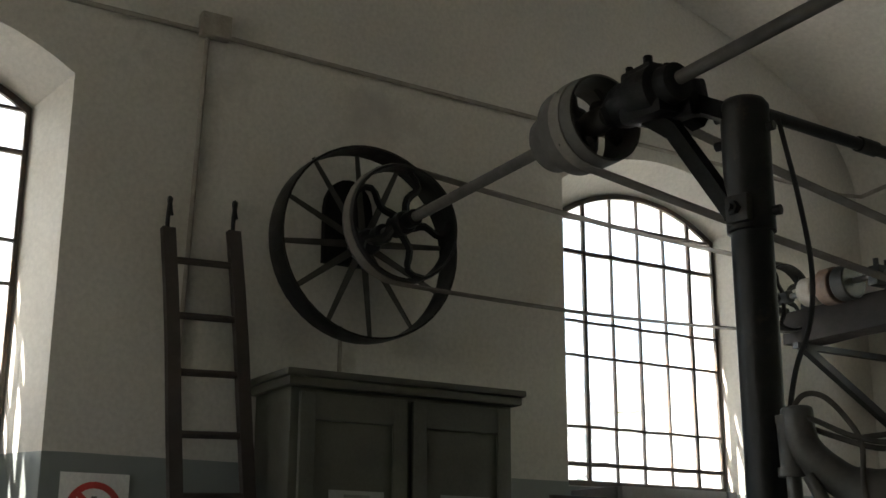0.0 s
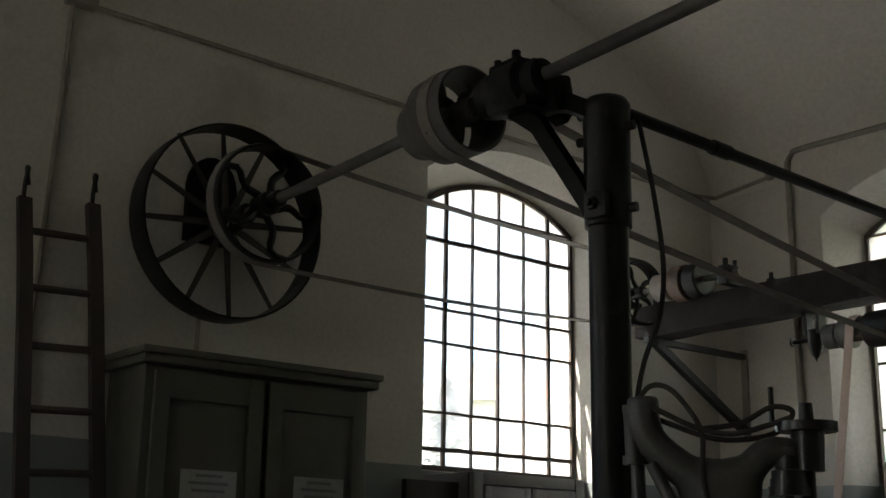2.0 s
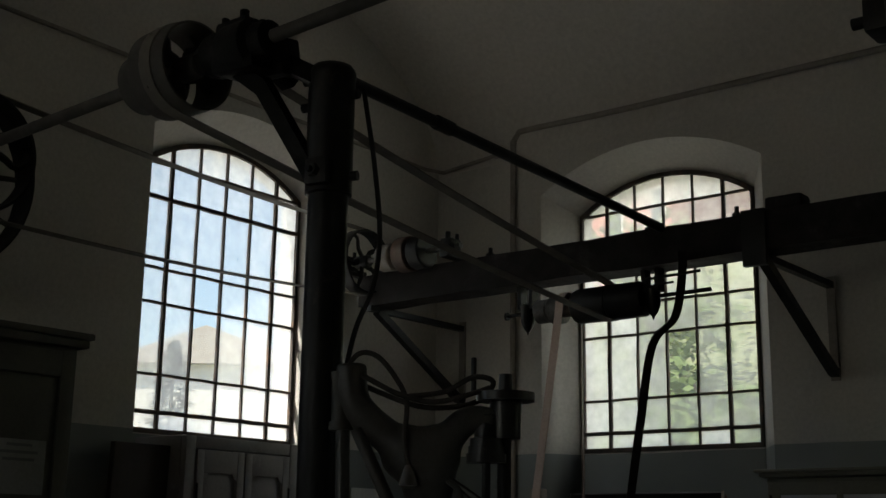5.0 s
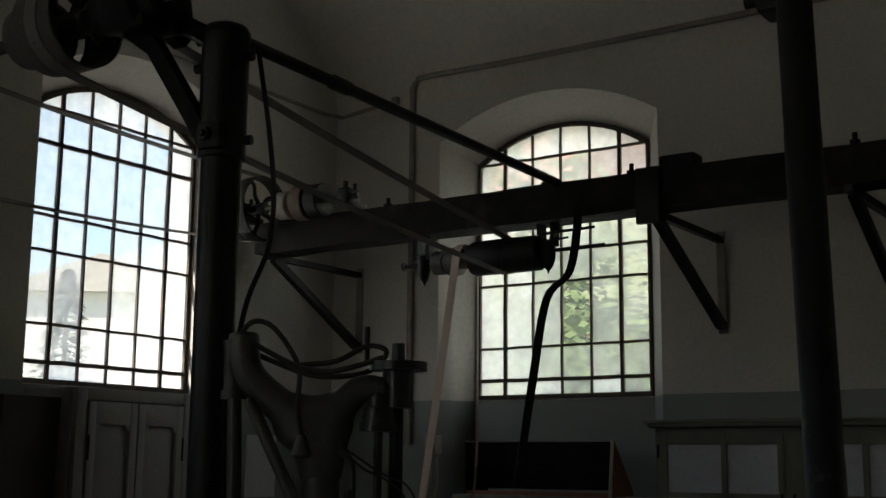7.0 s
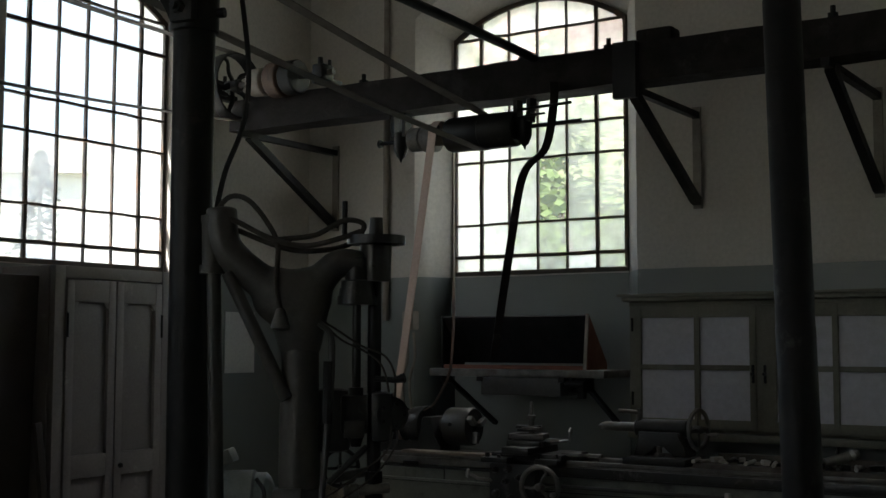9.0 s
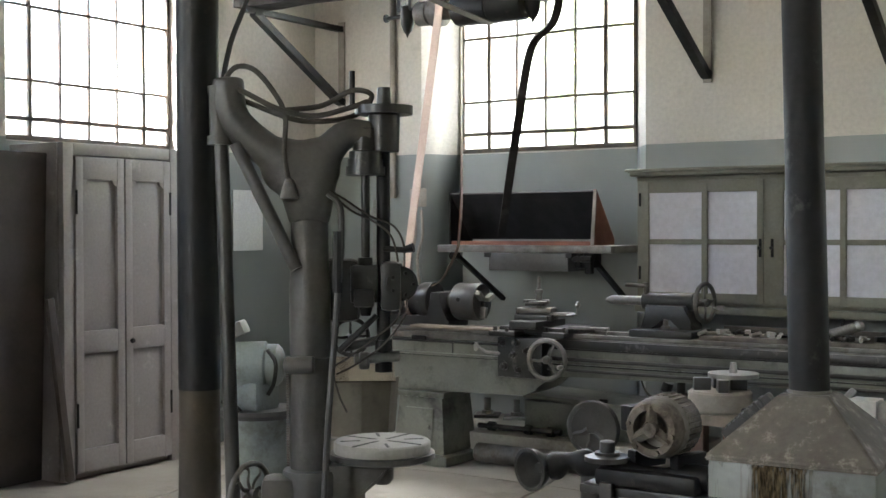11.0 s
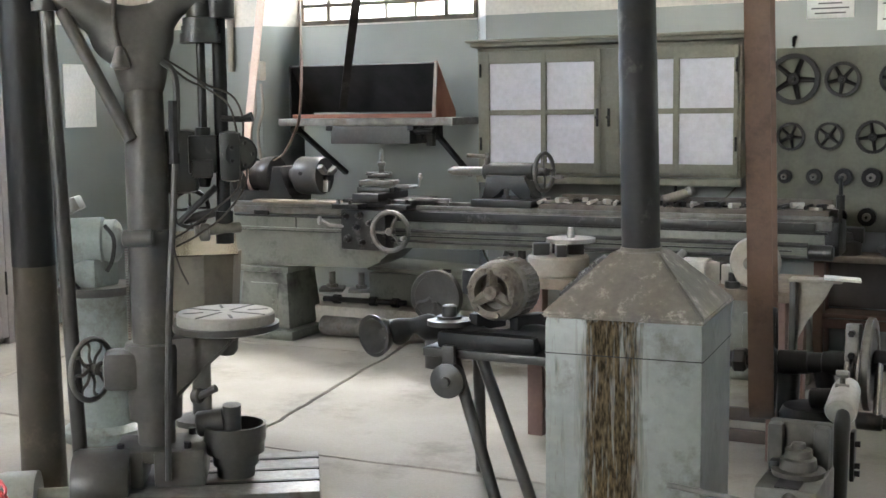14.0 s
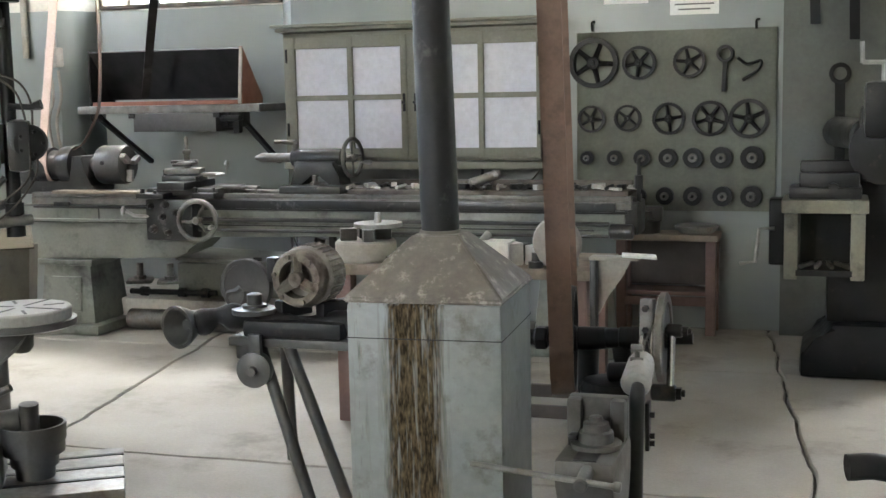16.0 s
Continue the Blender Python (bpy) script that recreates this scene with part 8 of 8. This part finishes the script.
part("vice_handle", bm, M_DUSTY, saw)
bm = bmesh.new()
box(bm, (-0.655, 4.04, 0.03), (0.26, 0.86, 0.06), bev=0.015)
part("base", bm, M_IRON, saw)
p0 = Vector((-0.89, 4.45, 0.675))
A3 = lambda x: Vector((x, 4.45, 3.52))
c3 = thing("countershaft", A3(-0.9), "dark countershaft hung from the ceiling above the saw", "drive shaft", "countershafts")
bm = bmesh.new()
rod(bm, A3(-1.6), A3(1.2), 0.024, seg=12)
part("shaft", bm, M_IRON, c3)
wheel(c3, "belt_wheel", A3(-0.97), Vector((0.988, 0.153, 0)), 0.198, 0.13, 0.016, 0.05, 5, 0.2, 0.045, M_IRON, 0.02)
for x in (-1.47, 1.0):
    bm = bmesh.new()
    box(bm, A3(x), (0.13, 0.17, 0.15), bev=0.02)
    rod(bm, A3(x) + Vector((0, 0, 0.07)), A3(x) + Vector((0, 0, 0.12)), 0.02, seg=8)
    bk = part("bearing", bm, M_IRON, c3)
    bm = bmesh.new()
    strap(bm, [A3(x) + Vector((0, 0.05, 0.05)), A3(x) + Vector((0, 0.07, 0.4)), A3(x) + Vector((0, 0.07, 2.6))], (1, 0, 0), 0.07, 0.03)
    part("hanger", bm, M_IRON, bk)
belt("saw_belt", A3(-0.97), 0.198, p0 - Vector((0, 0.0108, 0)), 0.199, 0.085, "wide brown leather belt rising from the saw to the shaft", M_LEATHER, 0.008, turn=8.8)

# ---- shaping machine ----
M_TANKPALE = mat("pale_drab_paint", (0.25, 0.24, 0.19), 0.55, col2=(0.18, 0.17, 0.135), scale=5, stain=(0.1, 0.09, 0.07), stain_scale=6, stain_amount=0.3)
sh = thing("shaping_machine", (0.15, 7.0, 0), "dark shaping machine with a pale box table", "shaper")
bm = bmesh.new()
prism(bm, [(-0.12, 0), (0.75, 0), (0.75, 0.10), (0.66, 0.16), (0.62, 0.3), (0.05, 0.3), (-0.02, 0.2), (-0.12, 0.14)], 0.55, Matrix(((1, 0, 0, 0), (0, 0, -1, 7.45), (0, 1, 0, 0), (0, 0, 0, 1))), 0.03)
part("foot", bm, M_IRON, sh)
bm = bmesh.new()
box(bm, (0.31, 7.2, 0.72), (0.60, 0.4, 0.86), bev=0.03)
part("column", bm, M_IRON, sh)
bm = bmesh.new()
box(bm, (0.0, 6.78, 0.965), (0.43, 0.36, 0.07), bev=0.01)
bt = part("box_table", bm, M_TANKPALE, sh, "pale worn box table")
for a, b in ((-0.20, -0.13), (0.13, 0.20)):
    bm = bmesh.new()
    box(bm, ((a + b) / 2, 6.78, 0.757), (b - a, 0.34, 0.345), bev=0.008)
    part("table_side", bm, M_TANKPALE, bt)
# back and floor in black iron: the table opening's shade put into colour
bm = bmesh.new()
box(bm, (0.005, 6.93, 0.78), (0.26, 0.03, 0.36))
part("table_back", bm, M_IRON, sh)
bm = bmesh.new()
box(bm, (0.0, 6.76, 0.62), (0.28, 0.3, 0.03))
part("table_floor", bm, M_IRON, sh)
for k in range(4):
    bm = bmesh.new()
    box(bm, (-0.09 + k * 0.06, 6.72, 0.65), (0.02, 0.18, 0.02), pose(0, 0, 0, 0, 0, -20 + k * 14), bev=0.003)
    part("loose_key", bm, M_DUSTY, sh)
bm = bmesh.new()
box(bm, (-0.22, 6.95, 0.80), (0.14, 0.14, 0.36), bev=0.012)
part("cross_rail", bm, M_IRON, sh)
bm = bmesh.new()
box(bm, (0.0, 6.78, 1.03), (0.36, 0.26, 0.06), bev=0.01)
box(bm, (0.02, 6.86, 1.12), (0.30, 0.06, 0.14), bev=0.012)
box(bm, (0.02, 6.70, 1.09), (0.30, 0.06, 0.09), bev=0.012)
rod(bm, (0.04, 6.64, 1.06), (0.04, 6.70, 1.06), 0.025, seg=12)
part("machine_vice", bm, M_DKIRON, sh)
bm = bmesh.new()
sweep(bm, [(-0.26, 6.88, 0.82), (-0.34, 6.86, 0.82), (-0.36, 6.86, 0.64), (-0.44, 6.84, 0.63)], 0.011, 8)
part("crank", bm, M_STEEL, sh)
bm = bmesh.new()
rod(bm, (0.05, 7.35, 1.32), (0.20, 6.85, 1.32), 0.085, seg=20, bev=0.015)
part("ram", bm, M_DKIRON, sh)
bm = bmesh.new()
box(bm, (0.28, 6.84, 1.28), (0.24, 0.16, 0.40), bev=0.04)
rev(bm, (0.28, 6.90, 1.24), (0, -1, 0), [(0, 0.16), (0.16, 0.17), (0.17, 0.14)], 28)
box(bm, (0.28, 6.78, 1.45), (0.20, 0.14, 0.30), bev=0.04)
part("tool_head", bm, M_IRON, sh)
bm = bmesh.new()
rod(bm, (0.28, 6.78, 1.6), (0.28, 6.78, 1.70), 0.018, seg=10)
rod(bm, (0.17, 6.76, 1.695), (0.38, 6.76, 1.69), 0.012, seg=8)
rod(bm, (0.17, 6.76, 1.69), (0.165, 6.76, 1.80), 0.012, seg=8)
part("feed_crank", bm, M_STEEL, sh)

bm = bmesh.new()
sweep(bm, curve([(0.10, 2.98, 0.705), (0.17, 3.0, 0.705), (0.26, 3.05, 0.66), (0.34, 3.1, 0.50), (0.36, 3.12, 0.0)]), 0.032, 12)
single("bent_pipe", bm, M_IRON, "black bent pipe rising from the floor", "pipe")

# ---- rope posts with a red chain ----
POSTS = [(-3.05, 1.30), (-2.35, 2.18), (-1.34, 1.70)]
for x, y in POSTS:
    s = thing("barrier_post", (x, y, 0), "slim brass barrier post on a round foot", "post", "barrier posts")
    bm = bmesh.new()
    rev(bm, (x, y, 0), (0, 0, 1), [(0, 0.13), (0.02, 0.13), (0.03, 0.02), (0.03, 0.0)], 28)
    part("foot", bm, M_IRON, s)
    bm = bmesh.new()
    rod(bm, (x, y, 0.02), (x, y, 0.79), 0.0135, seg=14)
    part("pole", bm, M_BRASS, s)
    bm = bmesh.new()
    rev(bm, (x, y, 0.785), (0, 0, 1), [(0, 0.0135), (0.0, 0.017), (0.03, 0.017), (0.033, 0.012), (0.02, 0.01)], 14)
    part("cap", bm, M_BRASS, s)


def link_mesh():
    bm = bmesh.new()
    pts = []
    for k in range(20):
        a = k * math.tau / 20
        pts.append(Vector((math.cos(a) * 0.013 + (0.014 if math.cos(a) > 0 else -0.014), math.sin(a) * 0.012, 0)))
    sweep(bm, pts, 0.0042, 6, closed=True)
    return solid("link", bm, M_CHAIN)


LINK = link_mesh()
for (x0, y0), (x1, y1) in zip(POSTS, POSTS[1:]):
    a, b = Vector((x0, y0, 0.76)), Vector((x1, y1, 0.76))
    c = thing("barrier_chain", a, "red plastic link chain hung between posts", "chain", "barrier chains")
    sag, n = 0.15, 400
    pts = [a.lerp(b, k / n) - Vector((0, 0, sag * (1 - (2 * k / n - 1) ** 2))) for k in range(n + 1)]
    along, i, count = 0.0, 0, 0
    step = 0.040
    for k in range(1, n + 1):
        along += (pts[k] - pts[k - 1]).length
        if along >= step:
            along -= step
            o = new("link", LINK)
            o.parent = c
            d = (pts[k] - pts[max(0, k - 4)]).normalized()
            qn = d.to_track_quat('X', 'Z')
            o.matrix_local = Matrix.Translation(pts[k] - a - d * step * .5) @ qn.to_matrix().to_4x4() @ Matrix.Rotation(radians(45 if count % 2 else -45), 4, 'X')
            count += 1
